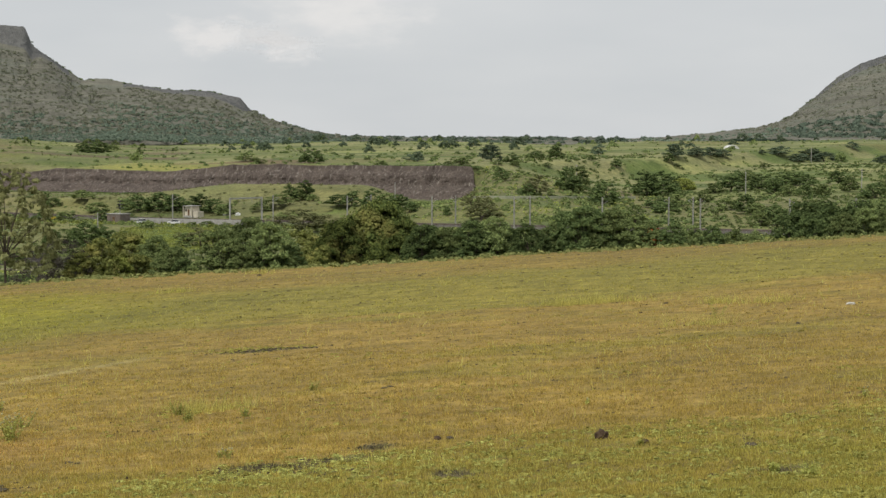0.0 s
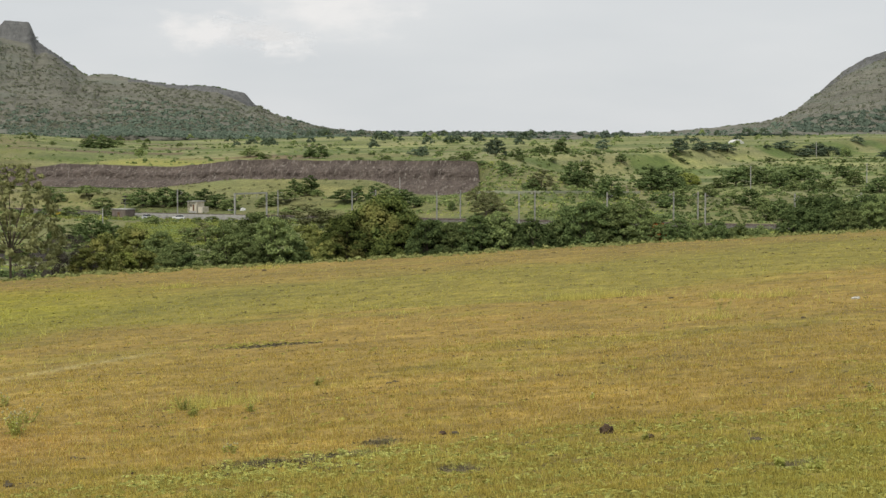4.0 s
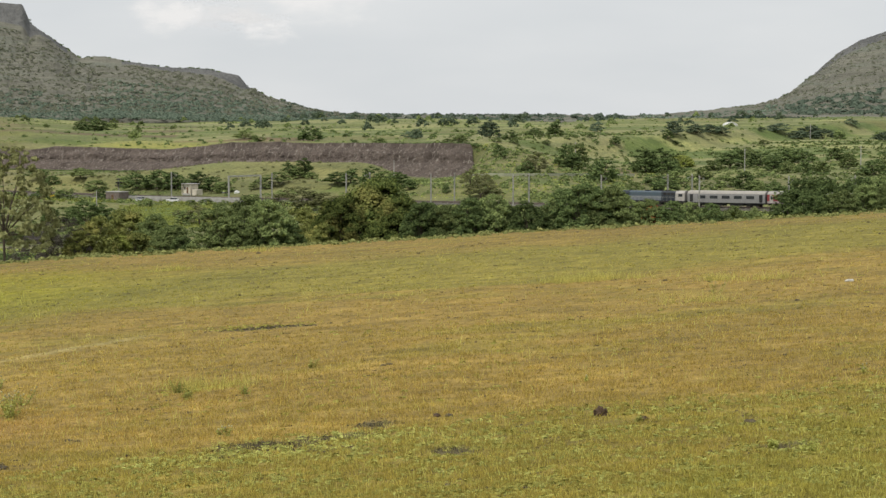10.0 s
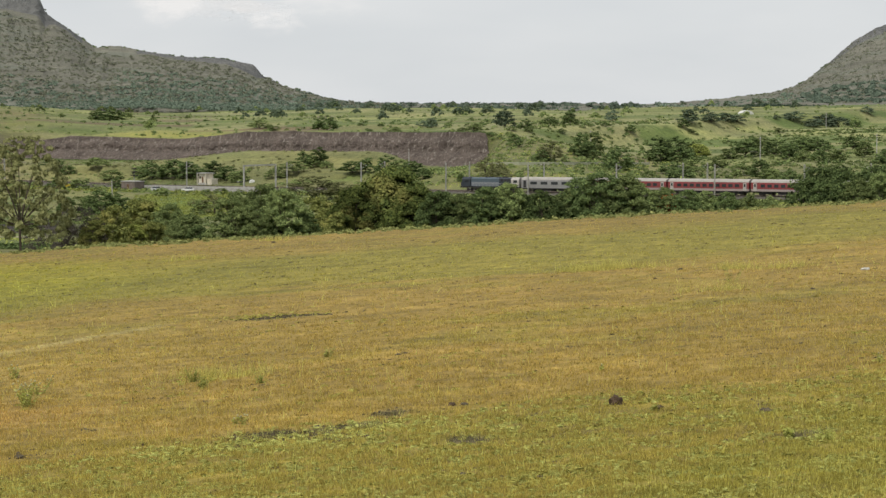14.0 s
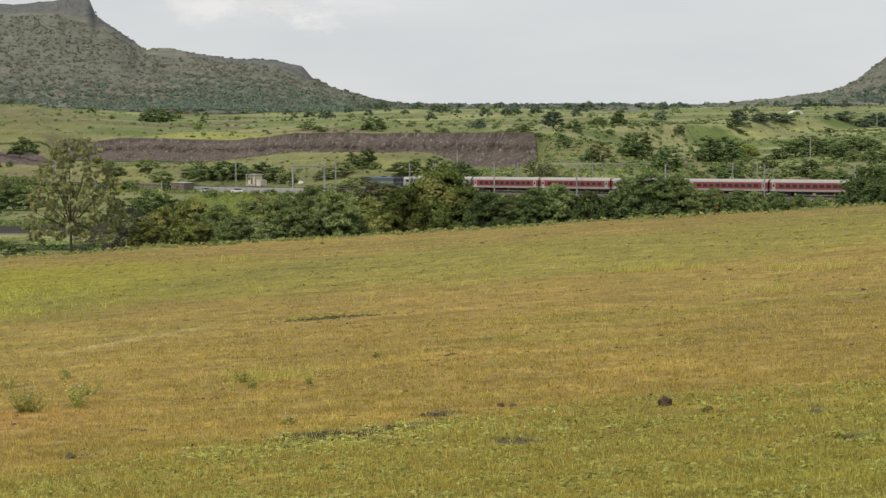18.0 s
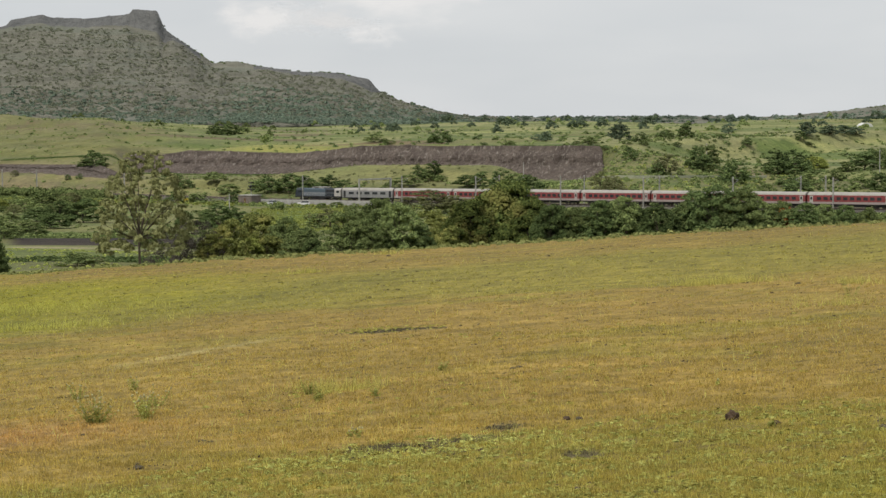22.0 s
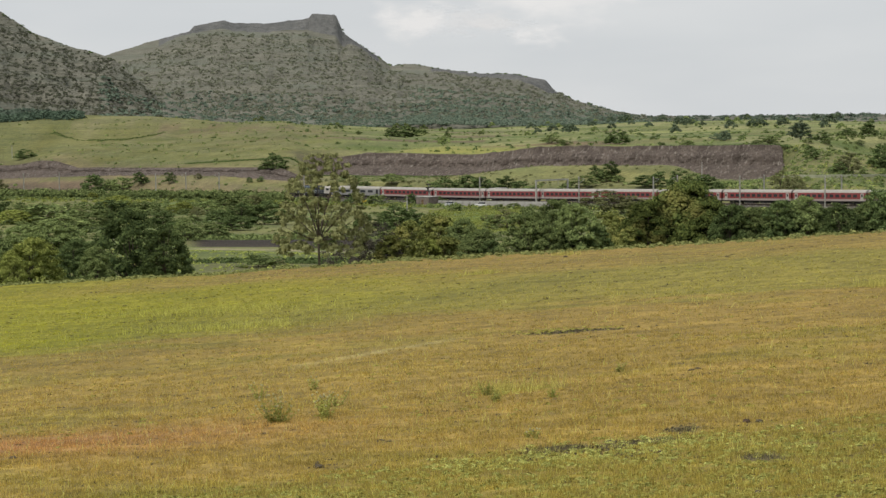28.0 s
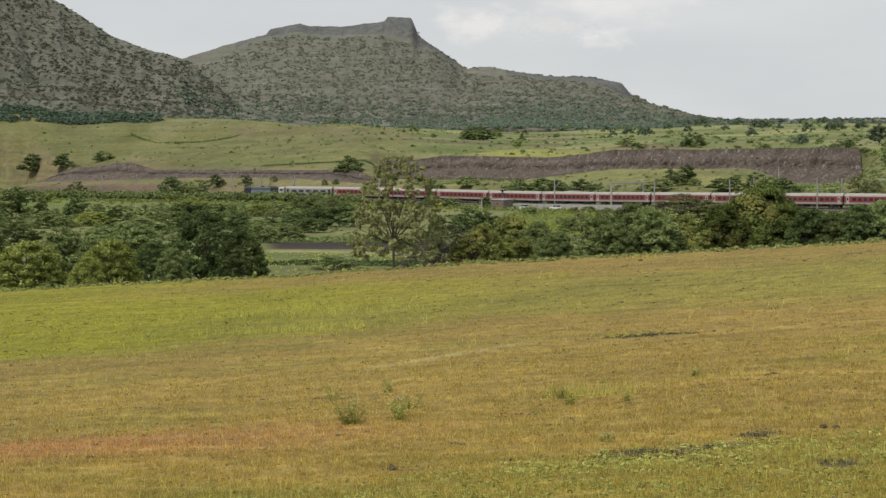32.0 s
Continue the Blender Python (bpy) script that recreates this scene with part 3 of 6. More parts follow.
def clump_mesh(name, centres, sizes, leaves, leaf, material, label="", flat=0.75, seed=0, parent=None, lift=0.25, solid=False):
    """Many bushes of small leaf quads as one mesh."""
    r = np.random.RandomState(seed)
    n = len(centres)
    way = r.normal(size=(n, leaves, 3))
    way /= np.linalg.norm(way, axis=2, keepdims=True)
    way[..., 2] = np.abs(way[..., 2]) * 1.1 - 0.12
    lump = 0.72 + 0.28 * np.sin(way[..., 0] * 5 + r.uniform(0, 6, (n, 1))) * np.sin(way[..., 1] * 6 + r.uniform(0, 6, (n, 1)))
    reach = (r.uniform(0.50, 1.12, (n, leaves, 1)) * (0.35 * lump[..., None] + 0.65)) if solid else r.uniform(0.70, 1.0, (n, leaves, 1)) * lump[..., None]
    pos = way * reach * np.array([1, 1, flat])
    pos = centres[:, None, :] + pos * sizes[:, None, None]
    normal = way + r.normal(size=way.shape) * (0.42 if solid else 0.26) + np.array([0, 0, lift])
    normal /= np.linalg.norm(normal, axis=2, keepdims=True)
    side = np.cross(normal, r.normal(size=way.shape))
    side /= np.linalg.norm(side, axis=2, keepdims=True)
    other = np.cross(normal, side)
    k = (leaf * sizes[:, None] * r.uniform(0.6, 1.3, (n, leaves)))[..., None]
    quad = np.stack([pos - side * k, pos - other * k * 0.62, pos + side * k, pos + other * k * 0.62], 2)
    verts = quad.reshape(-1, 3)
    faces = np.arange(len(verts)).reshape(-1, 4)
    if solid:
        more, sides = lobe_cores(centres, sizes, flat)
        faces, verts = np.concatenate([faces, sides + len(verts)]), np.concatenate([verts, more])
    return raw(name, verts, faces, material, parent, label)


def scrub_on(at, a_range, u_range, count, size, seed, name, label, power=1.0, leaves=16, material=None, leaf=0.42):
    r = np.random.RandomState(seed)
    a = r.uniform(*a_range, count)
    u = u_range[0] + (u_range[1] - u_range[0]) * r.uniform(0, 1, count) ** power
    keep = wave(a * 60, u * 120, 26, seed) + r.uniform(-0.9, 0.9, count) > -0.15
    a, u = a[keep], u[keep]
    x, y, z = at(a, u)
    ob = clump_mesh(name, np.stack([x, y, z], -1), size * r.uniform(0.5, 1.35, len(a)), leaves, leaf, material or M_SCRUB, "", 0.5, seed, None, 0.3)
    return tagged(ob, label, "scrub", kind="stuff")


scrub_on(on_peak, (-21.5, -2.0), (0.05, 0.87), 20000, 2.0, 71, "hill_scrub", "low grey-green thorn scrub over the hillside", 1.0, 12, None, 0.42)
scrub_on(on_peak, (-21.5, -3.0), (-0.08, 0.36), 7000, 2.5, 72, "foot_wood", "band of trees along the foot of the hill, blue-green with painted haze", 1.5, 13, M_LEAF_HAZED_FAR)
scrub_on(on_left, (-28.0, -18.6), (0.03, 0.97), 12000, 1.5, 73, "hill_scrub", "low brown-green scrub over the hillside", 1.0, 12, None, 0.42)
scrub_on(on_peak, (-10.8, -3.4), (0.02, 0.66), 4200, 2.6, 83, "flank_wood", "woodland on the lower flank of the hill with blue haze in its colour", 1.2, 14, M_LEAF_HAZED_FAR)
scrub_on(on_left, (-26.0, -19.8), (0.975, 1.01), 150, 1.3, 84, "ridge_trees", "small trees standing along the ridge", 1.0, 20, M_LEAF_DARK)
scrub_on(on_right, (9.5, 15.5), (0.02, 0.95), 4500, 1.7, 74, "hill_scrub", "low dark scrub on the far hill", 1.0, 9, None, 0.5)
scrub_on(on_right, (10.9, 15.5), (0.02, 0.42), 800, 4.6, 75, "hill_wood", "wood on the lower hillside, blue-green with painted haze", 1.0, 18, M_LEAF_HAZED_FAR)
scrub_on(on_peak, (-13.0, 5.0), (0.97, 1.01), 260, 2.4, 76, "ridge_trees", "small trees standing along the ridge", 1.0, 22, M_LEAF_DARK)
scrub_on(on_peak, (-5.0, 6.0), (0.0, 0.98), 1600, 4.0, 77, "saddle_wood", "dark scrub wood on the low saddle", 1.0, 16, M_LEAF_HAZED_FAR)
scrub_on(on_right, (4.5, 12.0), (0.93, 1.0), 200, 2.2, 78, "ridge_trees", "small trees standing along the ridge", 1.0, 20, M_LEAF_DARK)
scrub_on(on_right, (4.5, 11.0), (0.0, 0.5), 700, 3.2, 80, "saddle_wood", "low green wood below the far slope", 1.0, 16, M_LEAF_HAZED_FAR)
scrub_on(on_left, (-20.6, -17.0), (0.0, 0.7), 800, 2.6, 82, "foot_wood", "green trees in the gap between two hills, paled by painted haze", 1.0, 22, M_LEAF_HAZED_FAR)
scrub_on(on_left, (-28.0, -21.3), (-0.04, 0.12), 520, 3.8, 79, "foot_wood", "dark hedge of trees along the foot of the hill", 1.0, 26, M_LEAF_HAZED_FAR)


# ---- bare earth cuttings ----
def cutting(label, s0, s1, q0, q1, z_low, z_high, seed):
    s = np.arange(s0, s1, 0.7)
    us = np.linspace(0, 1, 34)
    S, U = np.meshgrid(s, us, indexing="ij")
    S = S - 0.74 * (q1 - q0) * (1 - U) * (1 - smooth(S, s0, s0 + 30))
    tall = smooth(U, 0.30, 0.50)
    gully = np.abs(wave(S, S * 0, 17, seed)) * 0.9 + (np.abs(wave(S, U * 5, 3.0, seed + 1)) * 0.6 + wave(S, U * 14, 2.4, seed + 6) * 0.35) * tall
    ledge = U + 0.12 * np.sin(U * 16 + 1.5 * wave(S, U, 26, seed + 2))
    profile = np.where(U < 0.42, U * 1.35, 0.567 + (U - 0.42) * 0.747)
    q = q0 + (q1 - q0) * (0.75 * profile + 0.25 * np.clip(ledge, 0, 1)) + gully * np.sin(U * 3.14) + 0.6 * wave(S, U * 26, 2.2, seed + 3) * np.sin(U * 3.14)
    low, high = z_low(S), z_high(S)
    z = low + (high - low) * U + 0.25 * wave(S, U * 12, 3.1, seed + 4) * np.sin(U * 3.14)
    x = N_RAIL[0] * (RAIL_DISTANCE + q) + D_RAIL[0] * S
    y = N_RAIL[1] * (RAIL_DISTANCE + q) + D_RAIL[1] * S
    na, nu = x.shape
    ids = np.arange(na * nu).reshape(na, nu)
    faces = np.stack([ids[:-1, :-1], ids[:-1, 1:], ids[1:, 1:], ids[1:, :-1]], -1).reshape(-1, 4)
    ob = raw("earth_cutting", np.stack([x, y, z], -1).reshape(-1, 3), faces, M_CUT, smooth=True)
    return tagged(ob, label, "cutting", kind="structure")


def brow(q):
    return lambda s: ground_z(N_RAIL[0] * (RAIL_DISTANCE + q) + D_RAIL[0] * s, N_RAIL[1] * (RAIL_DISTANCE + q) + D_RAIL[1] * s)


cutting("long face of bare reddish-brown earth dug into a field edge", 374, 626, 104.5, 117.2, lambda s: brow(104)(s) - 0.4, lambda s: brow(120.5)(s) + 0.15, 81)
cutting("bare brown earth bank cut beside the railway", 546, 850, 40.5, 53.0, lambda s: brow(43)(s) - 0.4, lambda s: brow(43)(s) - 0.4 + (brow(58)(s) + 0.6 - brow(43)(s)) * (1 - 0.9 * smooth(s, 800, 848)), 91)


# ---- railway ----
def along(s, q=0.0, up=0.0):
    x, y = rail_point(s, q)
    return Vector((x, y, float(rail_z(s)) + up))


RAIL_HEADING = math.degrees(math.atan2(D_RAIL[1], D_RAIL[0]))


def heading(length):
    return RAIL_HEADING + math.degrees(float(np.interp(length, LINE[0], LINE[3])))


def on_line(length, q=0.0, up=0.0):
    """A pose beside the railway that faces along it and follows its fall."""
    fall = math.degrees(math.atan2(float(rail_z(length - 8) - rail_z(length + 8)), 16.0))
    return Matrix.Translation(along(length, q, up)) @ pose(0, 0, 0, 0, fall, heading(length))


def swept(name, profile, q, foot, material, parent, closed=False):
    """A profile (across, up) drawn along the railway."""
    at = np.concatenate([[-420.0, 60, 200, 300, 370], np.arange(380, 1000, 12.0)])
    rows = np.array([[tuple(along(v, q + b, z) - foot) for b, z in profile] for v in at])
    n, k = rows.shape[:2]
    ids = np.arange(n * k).reshape(n, k)
    nxt = np.roll(ids, -1, 1) if closed else ids[:, 1:]
    ids = ids if closed else ids[:, :-1]
    faces = np.stack([ids[:-1], ids[1:], nxt[1:], nxt[:-1]], -1).reshape(-1, 4)
    return raw(name, rows.reshape(-1, 3), faces, material, parent)


def build_track(q):
    foot = along(0, q)
    track = thing("railway_track", "ballasted railway line with steel rails, curving beyond the cabin", "railway", "tracks", "structure", tuple(foot))
    swept("ballast_bed", [(-3.4, -1.6), (-1.7, -0.22), (1.7, -0.22), (3.4, -1.6)], q, foot, M_BALLAST, track)
    for side in (-0.84, 0.84):
        swept("rail", [(side - 0.04, -0.17), (side - 0.04, 0.0), (side + 0.04, 0.0), (side + 0.04, -0.17)], q, foot, M_STEEL, track, True)
    bm = bmesh.new()
    box(bm, -0.12, 0.12, -1.35, 1.35, -0.30, -0.17)
    mesh = bpy.data.meshes.new("sleeper")
    bm.to_mesh(mesh)
    bm.free()
    mesh.materials.append(M_CONCRETE)
    for i in range(150):
        sl = new("sleeper", mesh)
        sl.parent = track
        sl.matrix_basis = Matrix.Translation(-foot) @ on_line(180 + i * 2.6, q)


build_track(0.0)
build_track(5.3)

RED, CREAM = paint("coach_red", (0.245, 0.042, 0.044), 0.6), paint("coach_stripe_and_sheen", (0.36, 0.30, 0.285), 0.6)
ROOF, GREY = paint("coach_roof", (0.40, 0.375, 0.34), 0.75), paint("van_grey", (0.27, 0.265, 0.265))
DARK, PANE = paint("underframe", (0.022, 0.02, 0.02), 0.8), paint("window_tint", (0.03, 0.035, 0.04), 0.15)
LAVENDER = paint("loco_pale_side", (0.20, 0.22, 0.25))
BLUE, SKYBLUE, WHITE = paint("loco_dark_blue", (0.030, 0.038, 0.050)), paint("loco_light_blue", (0.080, 0.112, 0.140)), paint("white_paint", (0.46, 0.43, 0.40))


def shell(profile, x0, x1, material, name, parent, ends=True, label=""):
    bm = bmesh.new()
    rows = [[bm.verts.new((x, b, z)) for b, z in profile] for x in (x0, x1)]
    for i in range(len(profile) - 1):
        bm.faces.new((rows[0][i], rows[0][i + 1], rows[1][i + 1], rows[1][i]))
    if ends:
        bm.faces.new(rows[0][::-1])
        bm.faces.new(rows[1])
    return part(name, bm, material, parent, label)


def bogie(parent, x):
    bm = bmesh.new()
    for side in (-1, 1):
        box(bm, x - 1.7, x + 1.7, side * 1.1 - 0.12, side * 1.1 + 0.12, 0.45, 0.75, 0.05)
    box(bm, x - 0.3, x + 0.3, -1.1, 1.1, 0.5, 0.8)
    b = part("bogie", bm, DARK, parent)
    for dx in (-1.3, 1.3):
        for side in (-0.84, 0.84):
            part("wheel", tube(bmesh.new(), (x + dx, side - 0.07, 0.46), (x + dx, side + 0.07, 0.46), 0.46, 0.46, 14), M_STEEL, b)


def coach(body_paint, label, category, windows, HALF=11.3):
    c = thing("railway_coach" if windows > 5 else "luggage_van", label, category, "train")
    w = 1.62
    # Pale lower band: stripe paint, its height also standing in for reflected sun.
    shell([(-w, 1.15), (-w, 1.70), (w, 1.70), (w, 1.15)], -HALF, HALF, CREAM if windows > 5 else GREY, "lower_panel", c)
    shell([(-w, 1.703), (-w - 0.01, 2.6), (-w + 0.06, 3.28), (w - 0.06, 3.28), (w + 0.01, 2.6), (w, 1.703)], -HALF, HALF, body_paint, "body", c)
    shell([(-w + 0.03, 3.284), (-1.38, 3.66), (-0.95, 3.92), (-0.4, 4.03), (0.4, 4.03), (0.95, 3.92), (1.38, 3.66), (w - 0.03, 3.284)], -HALF, HALF, ROOF, "roof", c)
    bm = box(bmesh.new(), -HALF + 0.2, HALF - 0.2, -1.35, 1.35, 0.85, 1.146)
    box(bm, -4.5, -1.0, -1.3, 1.3, 0.4, 0.85)
    box(bm, 1.2, 4.2, -1.3, 1.3, 0.35, 0.85)
    part("underframe", bm, DARK, c)
    for x in (3.6 - HALF, HALF - 3.6):
        bogie(c, x)
    for x in (-HALF, HALF):
        k = 0.22 if x > 0 else -0.22
        part("gangway", box(bmesh.new(), min(x, x + k), max(x, x + k), -0.75, 0.75, 1.2, 3.3), DARK, c)
    step = (2 * HALF - 4.6) / windows
    for side in (-1, 1):
        for i in range(windows):
            x = 2.3 - HALF + step * (i + 0.5)
            bm = box(bmesh.new(), x - step * 0.32, x + step * 0.32, side * (w + 0.005) - 0.02, side * (w + 0.005) + 0.02, 2.12, 2.86)
            part("window", bm, PANE, c)
        for x in (1.1 - HALF, HALF - 1.1):
            bm = box(bmesh.new(), x - 0.45, x + 0.45, side * (w + 0.012) - 0.02, side * (w + 0.012) + 0.02, 1.3, 3.15)
            d = part("door", bm, WHITE if windows > 5 else DARK, c, "pale door with a small pane")
            part("door_pane", box(bmesh.new(), x - 0.22, x + 0.22, side * (w + 0.045) - 0.015, side * (w + 0.045) + 0.015, 2.2, 2.9), PANE, d)
    return c


def locomotive():
    c = thing("locomotive", "blue diesel locomotive with a pale cab and dark underframe", "locomotive", "train")
    part("underframe", box(bmesh.new(), -10, 10, -1.4, 1.4, 0.95, 1.4, 0.05), DARK, c)
    part("fuel_tank", box(bmesh.new(), -3, 3, -1.3, 1.3, 0.35, 0.95, 0.12), DARK, c)
    shell([(-1.15, 1.41), (-1.15, 3.45), (-0.8, 3.8), (0.8, 3.8), (1.15, 3.45), (1.15, 1.41)], -7.2, -3.004, BLUE, "rear_hood", c)
    shell([(-1.15, 1.41), (-1.15, 3.45), (-0.8, 3.8), (0.8, 3.8), (1.15, 3.45), (1.15, 1.41)], -3.0, 6.4, SKYBLUE, "front_hood", c)
    shell([(-1.17, 1.5), (-1.17, 2.6)], -2.9, 6.3, LAVENDER, "hood_stripe", c, False)
    shell([(1.17, 1.5), (1.17, 2.6)], -2.9, 6.3, LAVENDER, "hood_stripe", c, False)
    shell([(-1.5, 1.41), (-1.5, 3.3), (-1.0, 3.85), (1.0, 3.85), (1.5, 3.3), (1.5, 1.41)], 6.404, 9.2, BLUE, "front_cab", c)
    shell([(-1.5, 1.41), (-1.5, 3.3), (-1.0, 3.85), (1.0, 3.85), (1.5, 3.3), (1.5, 1.41)], -9.8, -7.204, WHITE, "rear_cab", c)
    shell([(-1.0, 1.41), (-1.0, 2.5), (1.0, 2.5), (1.0, 1.41)], 9.204, 10.0, BLUE, "nose", c)
    part("roof_fan", tube(bmesh.new(), (-4.2, 0, 3.8), (-4.2, 0, 4.0), 0.75, 0.7, 14), DARK, c)
    part("roof_fan", tube(bmesh.new(), (-2.2, 0, 3.8), (-2.2, 0, 4.0), 0.75, 0.7, 14), DARK, c)
    part("exhaust", box(bmesh.new(), 1.0, 2.2, -0.4, 0.4, 3.8, 4.05), DARK, c)
    for x0, x1 in ((6.9, 8.3), (-9.2, -8.0)):
        for side in (-1, 1):
            part("cab_window", box(bmesh.new(), x0, x1, side * 1.5 - 0.02, side * 1.5 + 0.02, 2.45, 3.15), PANE, c)
    for i in range(3):
        for side in (-1, 1):
            part("grille", box(bmesh.new(), -6.6 + i * 1.1, -5.8 + i * 1.1, side * 1.16 - 0.02, side * 1.16 + 0.02, 2.8, 3.4), DARK, c)
    for side in (-1, 1):
        bm = bmesh.new()
        for i in range(12):
            tube(bm, (-7.0 + i * 1.15, side * 1.42, 1.4), (-7.0 + i * 1.15, side * 1.42, 2.3), 0.025, 0.025, 5)
        tube(bm, (-7.0, side * 1.42, 2.3), (5.65, side * 1.42, 2.3), 0.025, 0.025, 5)
        part("handrail", bm, M_MAST, c)
    for x in (-6.3, 6.3):
        bogie(c, x)
    return c


loco = locomotive()
van = coach(GREY, "grey luggage and generator van with dark side openings", "railway van", 5, 10.6)
first_coach = coach(RED, "red passenger coach with a pale roof and pale lower band", "railway coach", 10)
coaches = [first_coach] + [copy_thing(first_coach, Matrix()) for _ in range(13)]
PITCH = 23.2
TRAIN = [(loco, 60.3 + 21.8 + 10.4), (van, 60.3 + 10.9)] + [(c, 60.3 - PITCH * (i + 0.5)) for i, c in enumerate(coaches)]


# ---- masts of the overhead line ----
def mast(name, height, arm=True, label="pale steel mast of the overhead railway wire"):
    m = thing(name, label, "mast", "railway masts")
    bm = bmesh.new()
    for sx in (-0.12, 0.12):
        box(bm, sx - 0.04, sx + 0.04, -0.11, 0.11, 0.0, height)
    part("column", bm, M_MAST, m)
    bm = bmesh.new()
    for i in range(int(height / 0.8)):
        tube(bm, (-0.12, 0.09, 0.3 + i * 0.8), (0.12, 0.09, 0.8 + i * 0.8), 0.03, 0.03, 4)
    part("lacing", bm, M_MAST, m)
    part("footing", box(bmesh.new(), -0.4, 0.4, -0.4, 0.4, -1.5, 0.15), M_CONCRETE, m)
    if arm:
        bm = bmesh.new()
        tube(bm, (0, 0, height - 0.5), (0, -2.6, height - 0.9), 0.04, 0.04, 5)
        tube(bm, (0, 0, height - 1.9), (0, -2.6, height - 0.9), 0.04, 0.04, 5)
        part("bracket", bm, M_MAST, m)
        part("insulator", tube(bmesh.new(), (0, -0.3, height - 0.55), (0, -0.75, height - 0.62), 0.1, 0.1, 8), paint("insulator_brown", (0.12, 0.05, 0.03)), m)
    return m


NEAR_MAST = mast("overhead_mast", 8.3)


def mast_at(az, far=False):
    q = 9.0 if far else -3.8
    at = np.arange(-100.0, 900.0, 0.5)
    x, y = rail_point(at, q)
    length = float(np.interp(-az, -np.degrees(np.arctan2(x, y)), at))
    return copy_thing(NEAR_MAST, Matrix.Translation(along(length, q, -0.5)) @ pose(0, 0, 0, 0, 0, heading(length) + (180 if far else 0)))


for a in (11.15, 2.4, -0.25, -5.36, 8.35, -2.98, -8.55, -23.0, -18.91, -14.2, 5.23, 14.6):
    mast_at(a)
for a in (2.91, 0.51, -2.22, 8.12, -21.91, -17.96, -16.91, 7.35, 13.2):
    mast_at(a, True)
NEAR_MAST.matrix_basis = Matrix.Translation(along(690, -3.8, -0.5)) @ pose(0, 0, 0, 0, 0, heading(690))


# ---- trees ----
def tree_kind(name, label, leaf_material, lobes, leaves, leaf, trunk=0.1, low=0.12, lobe=0.2, seed=1, extra=None, category="tree", flat=0.8):
    """One tree of unit height and unit width: a forked trunk, and a dome of leafy lobes from `low` upwards."""
    r = np.random.RandomState(seed)
    t = thing(name, label, category)
    bm = bmesh.new()
    girth = 0.015 if category != "tree" or name == "slender_tree" else 0.026
    tube(bm, (0, 0, -0.08), (0.01, 0.0, trunk + 0.02), girth, girth * 0.8, 7)
    centres, sizes = [], []
    lean = r.uniform(0, 6.28, 3)
    for i in range(lobes):
        a = i * 2.4 + r.uniform(-0.35, 0.35)
        up = (i + 0.5) / lobes
        size = lobe * r.uniform(0.7, 1.3) * (1.1 - 0.3 * up)
        shape = 1 + 0.13 * math.sin(a + lean[0]) + 0.10 * math.sin(3 * a + lean[1])
        out = (0.5 - 0.55 * size) * math.sqrt(max(0.0, 1 - up ** 2.4)) * r.uniform(0.84, 1.06) * shape
        if i % 6 == 5:
            out *= 0.45
        h = low + 0.55 * size + (1 - low - 1.2 * size) * up * (1 + 0.10 * math.sin(a + lean[2])) * r.uniform(0.93, 1.05)
        p = np.array([math.cos(a) * out, math.sin(a) * out, min(h, 1 - 0.6 * size)])
        centres.append(p)
        sizes.append(size)
        if i % (4 if name != "slender_tree" else 12) == 0 and up > 0.2:
            elbow = (p[0] * 0.35, p[1] * 0.35, trunk * 0.8 + max(0.0, p[2] - trunk) * 0.5)
            tube(bm, (0, 0, trunk * 0.8), elbow, girth * 0.55, girth * 0.32, 5)
            tube(bm, elbow, tuple(p), girth * 0.32, girth * 0.1, 5)
    part("trunk", bm, M_BARK, t)
    crown = clump_mesh("crown", np.array(centres), np.array(sizes), leaves, leaf, leaf_material, flat=flat, seed=seed, parent=t, lift=0.2, solid=name not in ("slender_tree", "thorn_bush"))
    co = np.empty(len(crown.data.vertices) * 3, np.float32)
    crown.data.vertices.foreach_get("co", co)
    co = co.reshape(-1, 3)
    wide, tall = 0.5 / np.percentile(np.hypot(co[:, 0], co[:, 1]), 99 if name == "slender_tree" else 90), 1.0 / np.percentile(co[:, 2], 99.5)
    for piece in t.children:
        piece.data.transform(Matrix.Diagonal((wide, wide, tall, 1)))
    if extra:
        centres, sizes = [c * np.array([wide, wide, tall]) for c in centres], [k * wide for k in sizes]
        top = [i for i in range(lobes) if i > lobes * 0.35]
        clump_mesh("blossom", np.array(centres)[top] + np.array([0, 0, 0.05]), np.array(sizes)[top] * 0.95, leaves // 2, leaf * 0.9, extra, flat=0.8, seed=seed + 1, parent=t)
    return t


